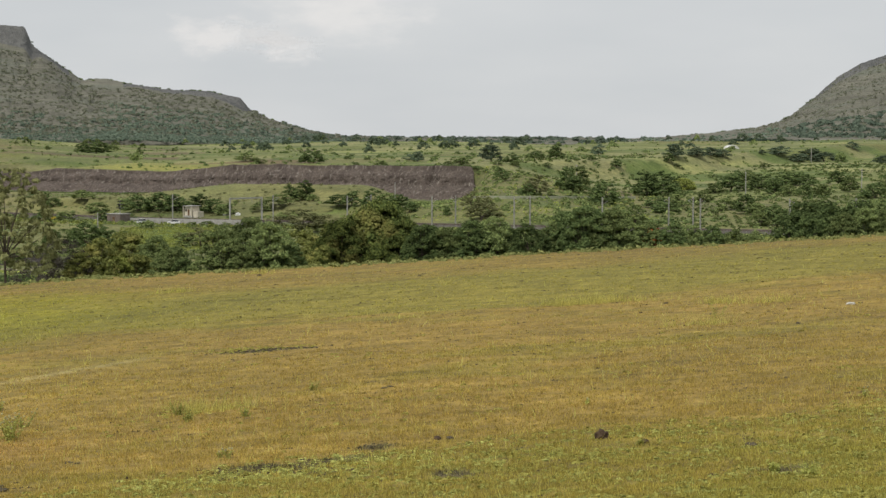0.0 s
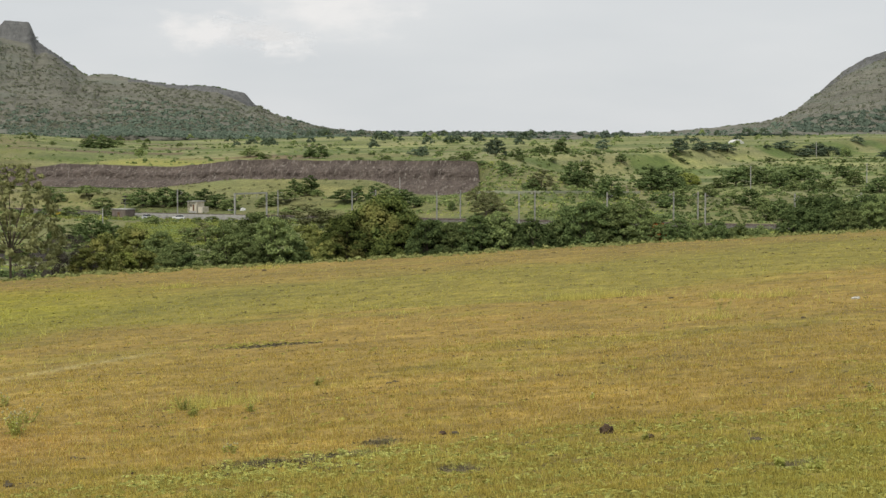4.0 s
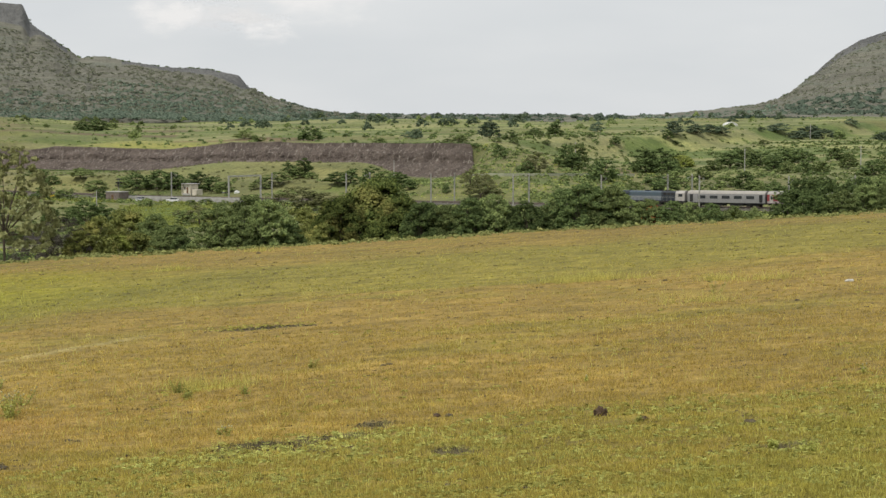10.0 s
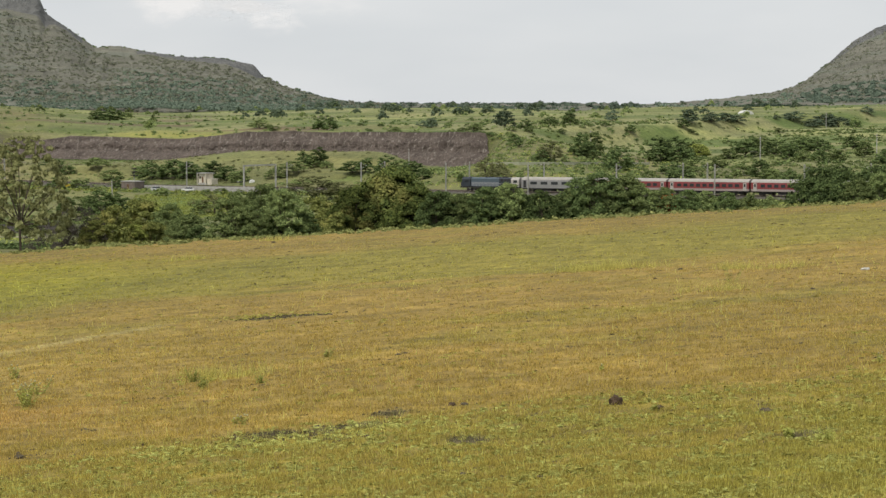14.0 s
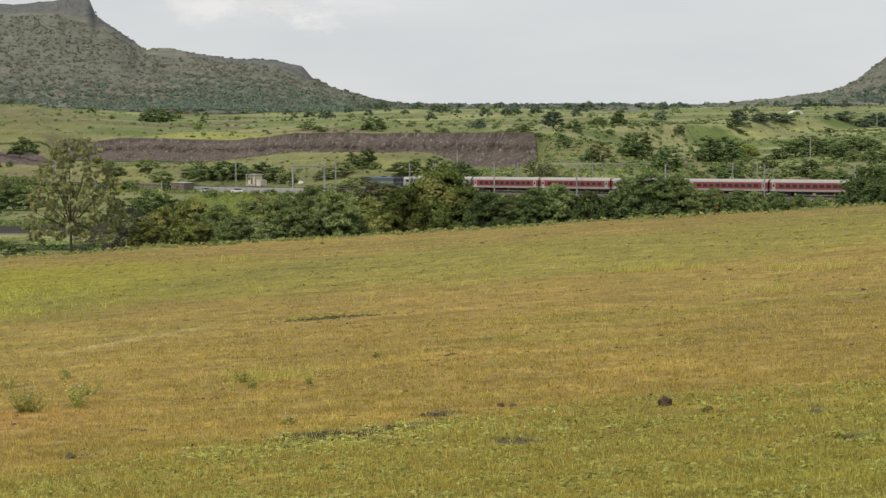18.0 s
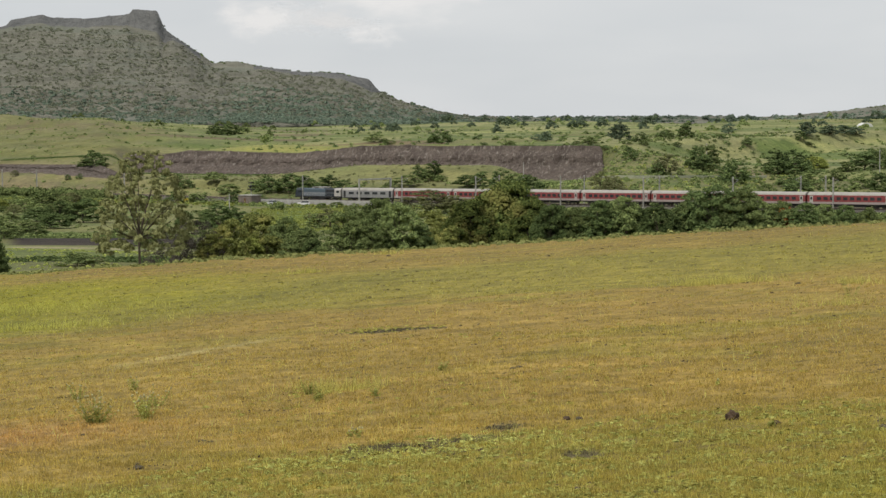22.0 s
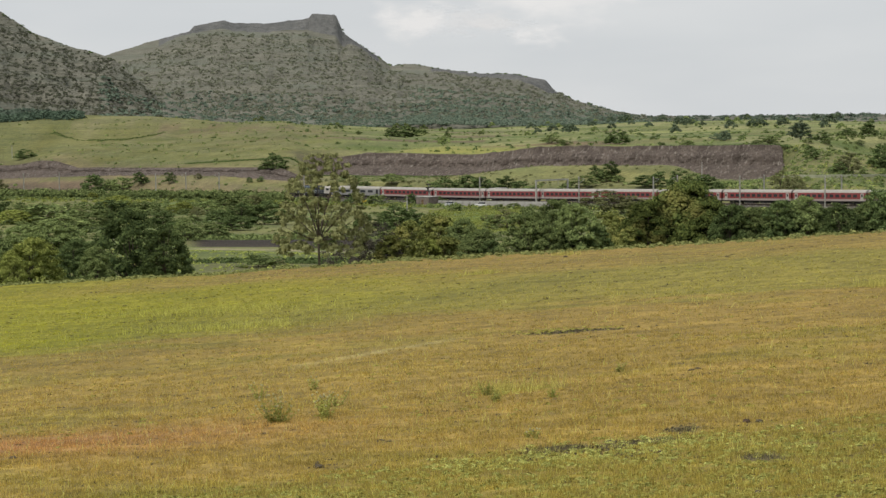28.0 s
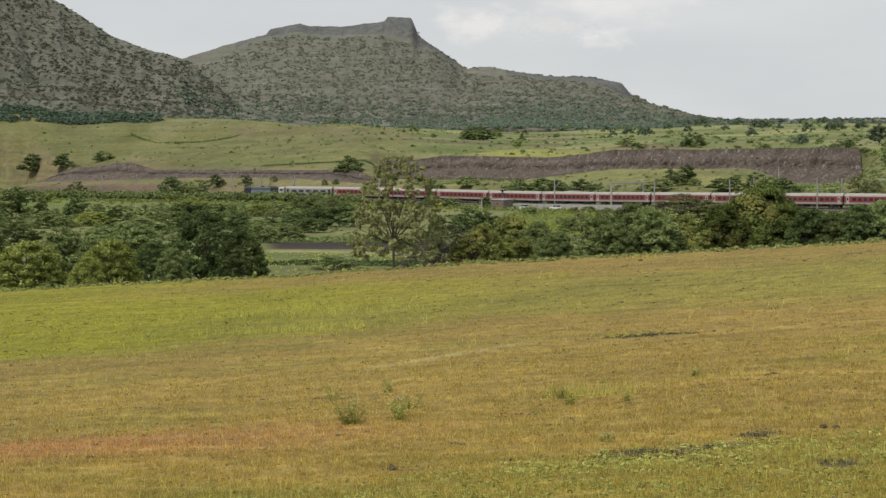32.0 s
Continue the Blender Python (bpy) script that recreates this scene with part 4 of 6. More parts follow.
KINDS = {
    "mango": [tree_kind("mango_tree", "broad dense dark green mango tree behind the field edge", M_LEAF_MANGO, 190, 230, 0.14, 0.10, -0.10, 0.115, s) for s in (1, 2)],
    "dark": [tree_kind("tree", "rounded dark green tree in the valley", M_LEAF_DARK, 34, 110, 0.20, 0.12, -0.03, 0.15, s) for s in (3, 4, 5)],
    "mid": [tree_kind("tree", "bushy mid-green tree in the valley", M_LEAF_MID, 34, 110, 0.20, 0.12, -0.03, 0.15, s) for s in (6, 7, 8)],
    "dark_near": [tree_kind("tree", "dense dark green tree below the pasture", M_LEAF_DARK, 104, 150, 0.155, 0.12, -0.06, 0.118, s) for s in (23, 24, 25)],
    "mid_near": [tree_kind("tree", "thick mid-green tree below the pasture", M_LEAF_MID, 104, 150, 0.155, 0.12, -0.06, 0.118, s) for s in (26, 27, 28)],
    "light": [tree_kind("tree", "low spreading yellow-green tree near the field edge", M_LEAF_LIGHT, 104, 150, 0.155, 0.10, -0.06, 0.118, s) for s in (9, 10)],
    "olive": [tree_kind("tree", "spreading olive-green tree at the field edge", M_LEAF_OLIVE, 104, 150, 0.155, 0.10, -0.06, 0.118, s) for s in (29, 30)],
    "dark_far": [tree_kind("tree", "rounded dark green tree beyond the railway", M_LEAF_DARK, 22, 60, 0.25, 0.12, -0.03, 0.18, s) for s in (33, 34, 35)],
    "mid_far": [tree_kind("tree", "bushy mid-green tree beyond the railway", M_LEAF_MID, 22, 60, 0.25, 0.12, -0.03, 0.18, s) for s in (36, 37, 38)],
    "dry": [tree_kind("tree", "dusty grey-green thorn tree", M_LEAF_DRY, 30, 120, 0.15, 0.2, 0.08, 0.15, s) for s in (11, 12)],
    "thin": [tree_kind("slender_tree", "tall airy tree with a pale thin trunk and sparse leaves", M_LEAF_THIN, 270, 85, 0.24, 0.36, 0.14, 0.056, 13)],
    "grey": [tree_kind("thorn_bush", "leafless grey-brown thorn bush", M_LEAF_GREY, 40, 150, 0.09, 0.08, 0.0, 0.15, 14, category="bush")],
    "shrub": [tree_kind("bush", "low green bush in the valley hedgerow", M_LEAF_MID, 16, 130, 0.16, 0.08, -0.04, 0.21, s, category="bush") for s in (15, 16)],
    "far": [tree_kind("tree", "rounded green tree in the far fields, haze put into its leaf colour", M_LEAF_HAZED_DISTANT, 20, 55, 0.24, 0.1, -0.02, 0.2, s) for s in (18, 19, 20)],
    "flame": [tree_kind("flame_tree", "low tree covered in orange-red blossom at the field edge", M_LEAF_MID, 20, 140, 0.15, 0.1, -0.02, 0.18, 17, M_FLOWER)],
}
USED = {}


def tree(az, top, width, d, kind):
    """A tree of that width at a bearing and distance, tall enough to reach the slope of sight `top`."""
    x, y = bearing(az, d)
    z = float(ground_z(x, y))
    while 134 < d < 275 and top * d - z > 1.2 * width:
        d -= 4.0
        x, y = bearing(az, d)
        z = float(ground_z(x, y))
    height = max(top * d - z, width * 0.35, 1.0)
    if kind != "thin":
        width = max(width, min(height / 1.1, width * 1.35))
        height = min(height, width * (1.25 if d < 600 else 0.95))
    if kind in ("mid", "dark"):
        kind += "_near" if d < 275 else "_far" if d > 480 else ""
    kinds = KINDS[kind]
    i = USED[kind] = USED.get(kind, -1) + 1
    m = Matrix.Translation((x, y, z)) @ pose(0, 0, 0, 0, 0, (i * 137.5 + az * 40) % 360) @ Matrix.Diagonal((width, width, height, 1))
    if i < len(kinds):
        kinds[i].matrix_basis = m
        return kinds[i]
    source = kinds[i % len(kinds)]
    return copy_thing(source, m @ Matrix.Diagonal([1 / k for k in source.scale] + [1]))


tree(-13.75, -0.0120, 8.2, 175, "thin")
tree(-25.41, -0.0554, 7.1, 165, "light")
tree(-27.21, -0.0505, 6.5, 170, "light")
tree(-24.23, -0.0479, 6.5, 195, "mid")
tree(-22.88, -0.0557, 6.0, 163, "light")
tree(-23.60, -0.0647, 3.0, 158, "light")
tree(-22.07, -0.0456, 8.2, 215, "mid")
tree(-23.04, -0.0484, 6.4, 225, "mid")
tree(-21.55, -0.0572, 4.9, 180, "dark")
tree(-19.66, -0.0418, 6.8, 172, "dark")
tree(-18.68, -0.0500, 3.4, 180, "dark")
tree(-20.85, -0.0612, 2.9, 165, "mid")
tree(-20.33, -0.0356, 11.6, 554, "dark")
tree(-19.75, -0.0402, 7.5, 527, "dark")
tree(-21.08, -0.0397, 12.8, 447, "mid")
tree(-22.41, -0.0392, 15.4, 485, "mid")
tree(-21.80, -0.0435, 10.4, 408, "mid")
tree(-23.29, -0.0398, 10.8, 483, "light")
tree(-23.81, -0.0318, 8.4, 575, "dark")
tree(-25.45, -0.0250, 16.8, 586, "mid")
tree(-26.65, -0.0277, 16.6, 579, "mid")
tree(-24.69, -0.0393, 10.3, 464, "mid")
tree(-25.65, -0.0441, 9.2, 323, "mid")
tree(-26.85, -0.0436, 6.9, 240, "dark")
tree(-25.13, -0.0075, 12.2, 962, "dark")
tree(-24.21, -0.0075, 9.5, 937, "dark")
tree(-23.83, -0.0132, 5.3, 925, "mid")
tree(-22.96, -0.0066, 10.8, 939, "dark")
tree(-23.81, -0.0231, 8.9, 702, "dry")
tree(-20.88, -0.0212, 9.7, 696, "dark")
tree(-20.42, -0.0242, 8.4, 776, "mid")
tree(-19.96, -0.0231, 10.7, 768, "mid")
tree(-19.38, -0.0204, 6.8, 762, "dark")
tree(-18.43, -0.0201, 4.3, 747, "dark")
tree(-17.56, -0.0216, 3.3, 741, "dry")
tree(-15.94, -0.0243, 2.7, 712, "dark")
tree(-15.59, -0.0240, 2.9, 710, "dark")
tree(-15.11, -0.0112, 10.7, 729, "dark")
tree(-15.39, -0.0162, 7.0, 732, "dark")
tree(-16.96, -0.0424, 7.4, 463, "dark")
tree(-16.23, -0.0388, 8.6, 452, "dark")
tree(-15.50, -0.0380, 10.6, 449, "dark")
tree(-16.51, -0.0457, 7.9, 412, "dark")
tree(-17.23, -0.0493, 7.1, 371, "mid")
tree(-17.95, -0.0465, 6.4, 336, "mid")
tree(-18.41, -0.0482, 5.8, 362, "dark")
tree(-15.71, -0.0682, 4.8, 210, "shrub")
tree(-15.17, -0.0703, 2.7, 210, "dry")
tree(-18.43, -0.0669, 3.4, 178, "shrub")
tree(-20.10, -0.0338, 11.8, 616, "light")
tree(-18.75, -0.0304, 4.0, 632, "mid")
tree(-18.76, -0.0424, 6.6, 449, "dark")
tree(-19.20, -0.0366, 8.3, 565, "mid")
tree(-18.12, -0.0376, 8.7, 549, "light")
tree(-17.31, -0.0372, 8.8, 553, "mid")
tree(-16.77, -0.0348, 9.4, 593, "mid")
tree(-15.86, -0.0344, 7.5, 592, "dry")
tree(-12.32, -0.0453, 4.5, 416, "dark")
tree(-11.23, -0.0417, 8.0, 408, "dark")
tree(-10.79, -0.0443, 6.2, 426, "dark")
tree(-11.67, -0.0466, 5.3, 416, "dark")
tree(-12.37, -0.0521, 4.5, 200, "grey")
tree(-11.76, -0.0510, 3.7, 205, "grey")
tree(-13.07, -0.0563, 3.6, 190, "grey")
tree(-13.50, -0.0550, 4.8, 302, "mid")
tree(-11.06, -0.0511, 4.7, 186, "olive")
tree(-10.09, -0.0478, 6.0, 190, "olive")
tree(-9.20, -0.0502, 5.1, 188, "mid")
tree(-11.42, -0.0586, 2.9, 168, "olive")
tree(-10.45, -0.0609, 3.6, 162, "light")
tree(-9.57, -0.0602, 3.9, 164, "olive")
tree(-8.59, -0.0559, 4.0, 178, "mid")
tree(-8.23, -0.0623, 2.6, 162, "dark")
tree(-7.68, -0.0447, 6.9, 402, "dry")
tree(-8.13, -0.0478, 4.6, 402, "mid")
tree(-6.25, -0.0401, 7.5, 215, "mid")
tree(-5.43, -0.0423, 4.6, 205, "mid")
tree(-6.97, -0.0454, 4.1, 215, "mid")
tree(-6.43, -0.0549, 2.7, 170, "mid")
tree(-5.71, -0.0569, 3.0, 166, "dark")
tree(-4.99, -0.0592, 2.6, 163, "mid")
tree(-4.44, -0.0348, 13.4, 469, "dry")
tree(-3.62, -0.0380, 8.9, 468, "dry")
tree(-4.35, -0.0475, 4.9, 180, "olive")
tree(-3.81, -0.0555, 3.2, 168, "olive")
tree(-4.72, -0.0560, 2.7, 168, "dark")
tree(-2.22, -0.0314, 10.2, 165, "mango")
tree(-0.58, -0.0438, 2.7, 172, "dark")
tree(-3.17, -0.0418, 5.8, 182, "mango")
tree(-1.26, -0.0412, 4.6, 182, "mango")
tree(-4.79, -0.0202, 5.0, 608, "dark")
tree(-4.34, -0.0177, 6.9, 601, "dark")
tree(-4.52, -0.0240, 5.7, 600, "mid")
tree(-3.26, -0.0266, 7.9, 565, "dark")
tree(-2.84, -0.0247, 6.1, 562, "dark")
tree(-2.17, -0.0234, 7.4, 557, "dark")
tree(-1.71, -0.0260, 7.0, 552, "mid")
tree(-1.31, -0.0266, 7.7, 549, "dark")
tree(-0.98, -0.0311, 5.1, 539, "dark")
tree(-9.63, -0.0263, 9.8, 614, "dark")
tree(-9.01, -0.0254, 10.1, 608, "dark")
tree(-8.39, -0.0263, 9.6, 603, "dark")
tree(-7.76, -0.0261, 9.5, 595, "dark")
tree(-7.23, -0.0289, 7.5, 589, "dark")
tree(-6.87, -0.0315, 7.4, 582, "mid")
tree(-9.99, -0.0281, 6.0, 625, "mid")
tree(-5.16, -0.0297, 9.3, 582, "mid")
tree(-5.70, -0.0309, 7.4, 581, "mid")
tree(-12.62, -0.0347, 6.2, 572, "dark")
tree(-11.89, -0.0351, 7.6, 572, "mid")
tree(-12.70, -0.0254, 8.5, 669, "dark")
tree(-12.27, -0.0279, 6.2, 655, "dark")
tree(-11.39, -0.0242, 9.1, 651, "mid")
tree(-10.91, -0.0305, 8.0, 625, "mid")
tree(-10.70, -0.0352, 5.4, 568, "dark")
tree(-9.91, -0.0369, 5.0, 561, "dark")
tree(-10.93, 0.0003, 17.0, 919, "dark")
tree(-11.37, 0.0019, 7.4, 973, "dark")
tree(-10.41, 0.0012, 8.9, 998, "mid")
tree(-6.23, -0.0031, 10.2, 798, "mid")
tree(-5.78, -0.0072, 6.5, 780, "mid")
tree(-4.06, -0.0009, 8.9, 702, "dark")
tree(-4.34, -0.0038, 5.4, 705, "dark")
tree(-2.98, -0.0051, 3.3, 734, "dark")
tree(-2.69, -0.0085, 2.6, 674, "dark")
tree(-1.89, -0.0073, 5.1, 666, "mid")
tree(-0.98, -0.0038, 5.0, 711, "far")
tree(-0.71, -0.0025, 5.3, 699, "far")
tree(-0.44, -0.0444, 2.7, 170, "dark")
tree(0.29, -0.0457, 3.0, 168, "mid")
tree(0.93, -0.0419, 3.2, 180, "dark")
tree(1.35, -0.0311, 10.4, 513, "dry")
tree(1.75, -0.0396, 3.3, 185, "mid")
tree(2.21, -0.0457, 2.7, 170, "dark")
tree(2.93, -0.0434, 3.1, 175, "dark")
tree(3.66, -0.0424, 3.4, 178, "mid")
tree(4.20, -0.0367, 3.9, 190, "dark")
tree(4.74, -0.0332, 4.1, 200, "dark")
tree(5.47, -0.0347, 3.8, 200, "mid")
tree(4.48, -0.0449, 3.2, 170, "mid")
tree(5.29, -0.0427, 3.5, 172, "dark")
tree(6.01, -0.0398, 3.3, 172, "mid")
tree(6.28, -0.0322, 6.2, 490, "mid")
tree(6.82, -0.0419, 2.8, 160, "mid")
tree(7.45, -0.0431, 2.5, 155, "dark")
tree(6.88, -0.0460, 2.2, 136, "flame")
tree(8.08, -0.0437, 2.4, 150, "mid")
tree(8.79, -0.0442, 2.3, 145, "dark")
tree(9.41, -0.0454, 1.8, 145, "mid")
tree(10.04, -0.0460, 1.4, 142, "shrub")
tree(1.02, -0.0247, 6.1, 533, "dry")
tree(1.47, -0.0269, 5.7, 531, "dry")
tree(0.24, -0.0336, 2.3, 526, "dark")
tree(10.73, -0.0318, 7.6, 480, "dark")
tree(10.24, -0.0343, 5.4, 475, "mid")
tree(11.61, -0.0304, 6.9, 270, "dark")
tree(12.30, -0.0294, 7.3, 275, "dark")
tree(13.17, -0.0296, 7.5, 280, "dark")
tree(13.86, -0.0289, 7.3, 285, "mid")
tree(14.71, -0.0282, 7.3, 285, "dark")
tree(12.83, -0.0365, 3.1, 160, "mid")
tree(13.43, -0.0333, 3.5, 150, "mid")
tree(14.38, -0.0326, 3.8, 150, "mid")
tree(11.79, -0.0388, 3.8, 200, "dark")
tree(2.00, -0.0114, 5.4, 602, "dark")
tree(3.11, -0.0158, 8.3, 568, "dry")
tree(2.84, -0.0206, 5.4, 566, "dark")
tree(4.10, -0.0111, 6.5, 597, "dark")
tree(4.47, -0.0101, 7.5, 618, "mid")
tree(4.32, -0.0164, 8.3, 593, "dark")
tree(4.49, -0.0208, 3.8, 591, "mid")
tree(5.28, -0.0189, 8.2, 560, "dark")
tree(5.01, -0.0227, 5.4, 569, "dark")
tree(6.63, -0.0142, 9.9, 623, "dark")
tree(7.17, -0.0132, 10.8, 629, "dark")
tree(6.63, -0.0189, 9.7, 612, "dark")
tree(7.35, -0.0189, 8.5, 610, "dark")
tree(7.80, -0.0173, 8.9, 639, "light")
tree(6.99, -0.0277, 7.8, 555, "dark")
tree(7.53, -0.0261, 7.8, 559, "mid")
tree(7.27, -0.0308, 8.5, 535, "dark")
tree(8.78, -0.0200, 6.7, 616, "mid")
tree(9.31, -0.0144, 10.8, 626, "dark")
tree(9.75, -0.0131, 9.2, 654, "mid")
tree(10.19, -0.0150, 9.3, 635, "dark")
tree(10.68, -0.0174, 7.7, 607, "dark")
tree(11.03, -0.0137, 9.2, 655, "dark")
tree(11.56, -0.0137, 10.0, 652, "dark")
tree(11.11, -0.0205, 5.7, 594, "mid")
tree(11.60, -0.0205, 5.6, 587, "dark")
tree(12.12, -0.0204, 6.4, 591, "mid")
tree(12.64, -0.0130, 7.9, 651, "dark")
tree(12.98, -0.0160, 6.9, 606, "mid")
tree(13.76, -0.0191, 9.1, 574, "dark")
tree(14.36, -0.0169, 9.3, 586, "mid")
tree(9.76, -0.0262, 7.0, 522, "dark")
tree(9.14, -0.0282, 6.1, 537, "mid")
tree(10.11, -0.0306, 6.6, 517, "mid")
tree(8.42, -0.0245, 6.6, 573, "mid")
tree(14.54, -0.0245, 10.0, 526, "dark")
tree(1.65, 0.0025, 8.5, 702, "far")
tree(2.33, -0.0032, 5.0, 654, "dark")
tree(2.44, -0.0073, 3.3, 650, "mid")
tree(3.11, -0.0019, 6.7, 749, "dark")
tree(3.74, 0.0028, 5.0, 716, "dark")
tree(3.45, -0.0085, 3.2, 666, "dark")
tree(0.65, -0.0051, 8.2, 641, "mid")
tree(0.29, -0.0079, 4.1, 643, "mid")
tree(1.89, -0.0073, 3.7, 644, "mid")
tree(5.09, 0.0016, 7.1, 799, "far")
tree(4.86, -0.0050, 2.7, 699, "dark")
tree(5.67, -0.0066, 4.9, 707, "dark")
tree(7.52, 0.0019, 8.2, 754, "far")
tree(7.34, -0.0031, 5.2, 745, "dark")
tree(8.23, 0.0003, 8.3, 768, "far")
tree(8.68, 0.0000, 9.9, 780, "far")
tree(9.03, -0.0012, 7.5, 787, "far")
tree(10.27, -0.0012, 3.7, 820, "far")
tree(10.79, 0.0000, 11.6, 832, "far")
tree(11.76, -0.0015, 11.9, 851, "far")
tree(12.19, -0.0025, 12.8, 841, "far")
tree(12.71, -0.0046, 5.7, 814, "dark")
tree(13.05, 0.0031, 6.9, 905, "far")
tree(7.61, -0.0091, 3.8, 745, "dark")
tree(10.36, -0.0084, 4.4, 772, "mid")
tree(11.41, -0.0037, 10.6, 834, "far")
tree(14.09, -0.0040, 10.1, 792, "far")
tree(-2.34, -0.0057, 2.8, 722, "dark")


def hedge(az0, az1, step, d, top, width, kinds, seed):
    """A row of bushes whose tops wander round one slope of sight."""
    r = random.Random(seed)
    a = az0
    while a < az1:
        dist = r.uniform(*d)
        tree(a, r.uniform(*top), r.uniform(*width), dist, r.choice(kinds))
        a += step * r.uniform(0.6, 1.4)


def scatter(count, az, d, width, height, kinds, seed):
    r = random.Random(seed)
    for _ in range(count):
        a, dist = r.uniform(*az), r.uniform(d[0] ** 0.5, d[1] ** 0.5) ** 2
        x, y = bearing(a, dist)
        s, q = D_RAIL[0] * x + D_RAIL[1] * y, N_RAIL[0] * x + N_RAIL[1] * y - RAIL_DISTANCE
        if -16 < q + line_off(s) < 16 or -16 < q < 16 or (360 < s < 650 and 60 < q < 128):
            continue
        w = r.uniform(*width)
        tree(a, (float(ground_z(x, y)) + w * r.uniform(*height)) / dist, w, dist, r.choice(kinds))


hedge(-0.5, 6.2, 0.34, (160, 175), (-0.0510, -0.0475), (3.0, 4.6), ["mid", "dark", "dark", "shrub"], 51)
hedge(6.2, 8.4, 0.34, (142, 152), (-0.0490, -0.0470), (2.4, 3.6), ["mid", "dark", "shrub"], 57)
hedge(8.4, 10.4, 0.4, (140, 150), (-0.0500, -0.0480), (2.0, 3.2), ["mid", "shrub", "light"], 52)
for i in range(34):
    s = 478 + i * 6.2 + 2.5 * math.sin(i * 2.7)
    x, y = rail_point(s, -12.5 - 2.5 * math.sin(i * 1.9))
    d, tall = math.hypot(x, y), 1.9 + 0.6 * math.sin(i * 1.37 + 0.5)
    if i % 3 != 1:
        tree(math.degrees(math.atan2(x, y)), (float(ground_z(x, y)) + tall) / d, tall * 1.7, d, ("mid", "shrub", "dark", "mid", "light")[i % 5])

hedge(-12.0, -4.0, 0.45, (155, 165), (-0.0730, -0.0670), (2.4, 4.0), ["olive", "mid", "shrub", "dry"], 53)
hedge(-27.0, -15.2, 0.34, (575, 600), (-0.0372, -0.0352), (3.0, 5.0), ["shrub", "mid", "shrub"], 54)
hedge(-27.0, -14.8, 0.40, (520, 540), (-0.0418, -0.0396), (3.5, 5.5), ["shrub", "mid", "dry", "shrub"], 55)
hedge(-27.0, -17.6, 0.50, (455, 480), (-0.0480, -0.0452), (3.5, 5.5), ["shrub", "mid", "light", "shrub"], 56)
scatter(14, (-12, 2.0), (260, 460), (3, 5), (0.35, 0.7), ["shrub", "dry", "shrub"], 4)
scatter(12, (-12, 2), (500, 600), (3, 5), (0.4, 0.7), ["mid", "shrub"], 7)


def far_trees(label, count, az, d, width, material, seed):
    """Distant trees, each a heap of leafy lobes, as one mesh."""
    r = np.random.RandomState(seed)
    centres, sizes = [], []
    for _ in range(count):
        a, dist = r.uniform(*az), r.uniform(d[0] ** 0.5, d[1] ** 0.5) ** 2
        x, y = bearing(a, dist)
        s, q = D_RAIL[0] * x + D_RAIL[1] * y, N_RAIL[0] * x + N_RAIL[1] * y - RAIL_DISTANCE
        if 350 < s < 650 and 60 < q < 126:
            continue
        w, z = r.uniform(*width), float(ground_z(x, y))
        for k in range(7):
            ang = k * 2.4 + r.uniform(0, 1)
            out = w * 0.3 * math.sqrt(k / 7)
            centres.append((x + math.cos(ang) * out, y + math.sin(ang) * out, z + w * (0.16 + 0.34 * (1 - k / 7) * r.uniform(0.7, 1.2))))
            sizes.append(w * r.uniform(0.18, 0.28))
    ob = clump_mesh("distant_trees", np.array(centres), np.array(sizes), 30, 0.3, material, "", 0.85, seed)
    return tagged(ob, label, "trees", kind="stuff")


far_trees("scattered dark green trees over the far fields, leaf colour hazed", 46, (-8, 15.8), (840, 1350), (5, 11), M_LEAF_HAZED_DISTANT, 2)
far_trees("scattered green trees over the far fields", 40, (-10, 15.8), (800, 1400), (3, 8), M_LEAF_MID, 9)
far_trees("small trees on the slopes below the hills", 14, (-16, -8), (900, 1200), (3, 8), M_LEAF_MID, 5)


# ---- countless low growth ----
def undergrowth(name, label, count, az, d, size, material, seed, rule, leaves=26, leaf=0.3, strip=None, stem=0.0):
    r = np.random.RandomState(seed)
    a, dist = r.uniform(*az, count), r.uniform(d[0] ** 0.5, d[1] ** 0.5, count) ** 2
    x, y = dist * np.sin(np.radians(a)), dist * np.cos(np.radians(a))
    if strip:
        s, q = r.uniform(strip[0], strip[1], count), r.uniform(strip[2], strip[3], count)
        x, y = rail_point(s, q)
    s, q = D_RAIL[0] * x + D_RAIL[1] * y, N_RAIL[0] * x + N_RAIL[1] * y - RAIL_DISTANCE
    beside = q + line_off(s)
    q = np.where(q < 8, np.minimum(beside, 13.9), q)
    keep = rule(x, y, s, q, r.uniform(0, 1, count)) & ((beside > 8) | (beside < -4.5))
    x, y = x[keep], y[keep]
    ob = clump_mesh(name, np.stack([x, y, ground_z(x, y) + stem], -1), r.uniform(*size, len(x)), leaves, leaf, material, "", 0.75, seed)
    return tagged(ob, label, "bushes", kind="stuff")


def on_plot_edge(x, y, s, q, chance):
    e = y / 17 + 0.22 * wave(x, y, 260, 23)
    f = x / 70 + 0.4 * wave(x, y, 200, 24)
    near = (np.abs(e - np.round(e)) < 0.07) | (np.abs(f - np.round(f)) < 0.02)
    pit = (s > 360) & (s < 650) & (q > 60) & (q < 124)
    return (q > 14) & ~pit & (near | (chance < 0.035)) & (wave(x, y, 170, 33) + chance > 0.1)


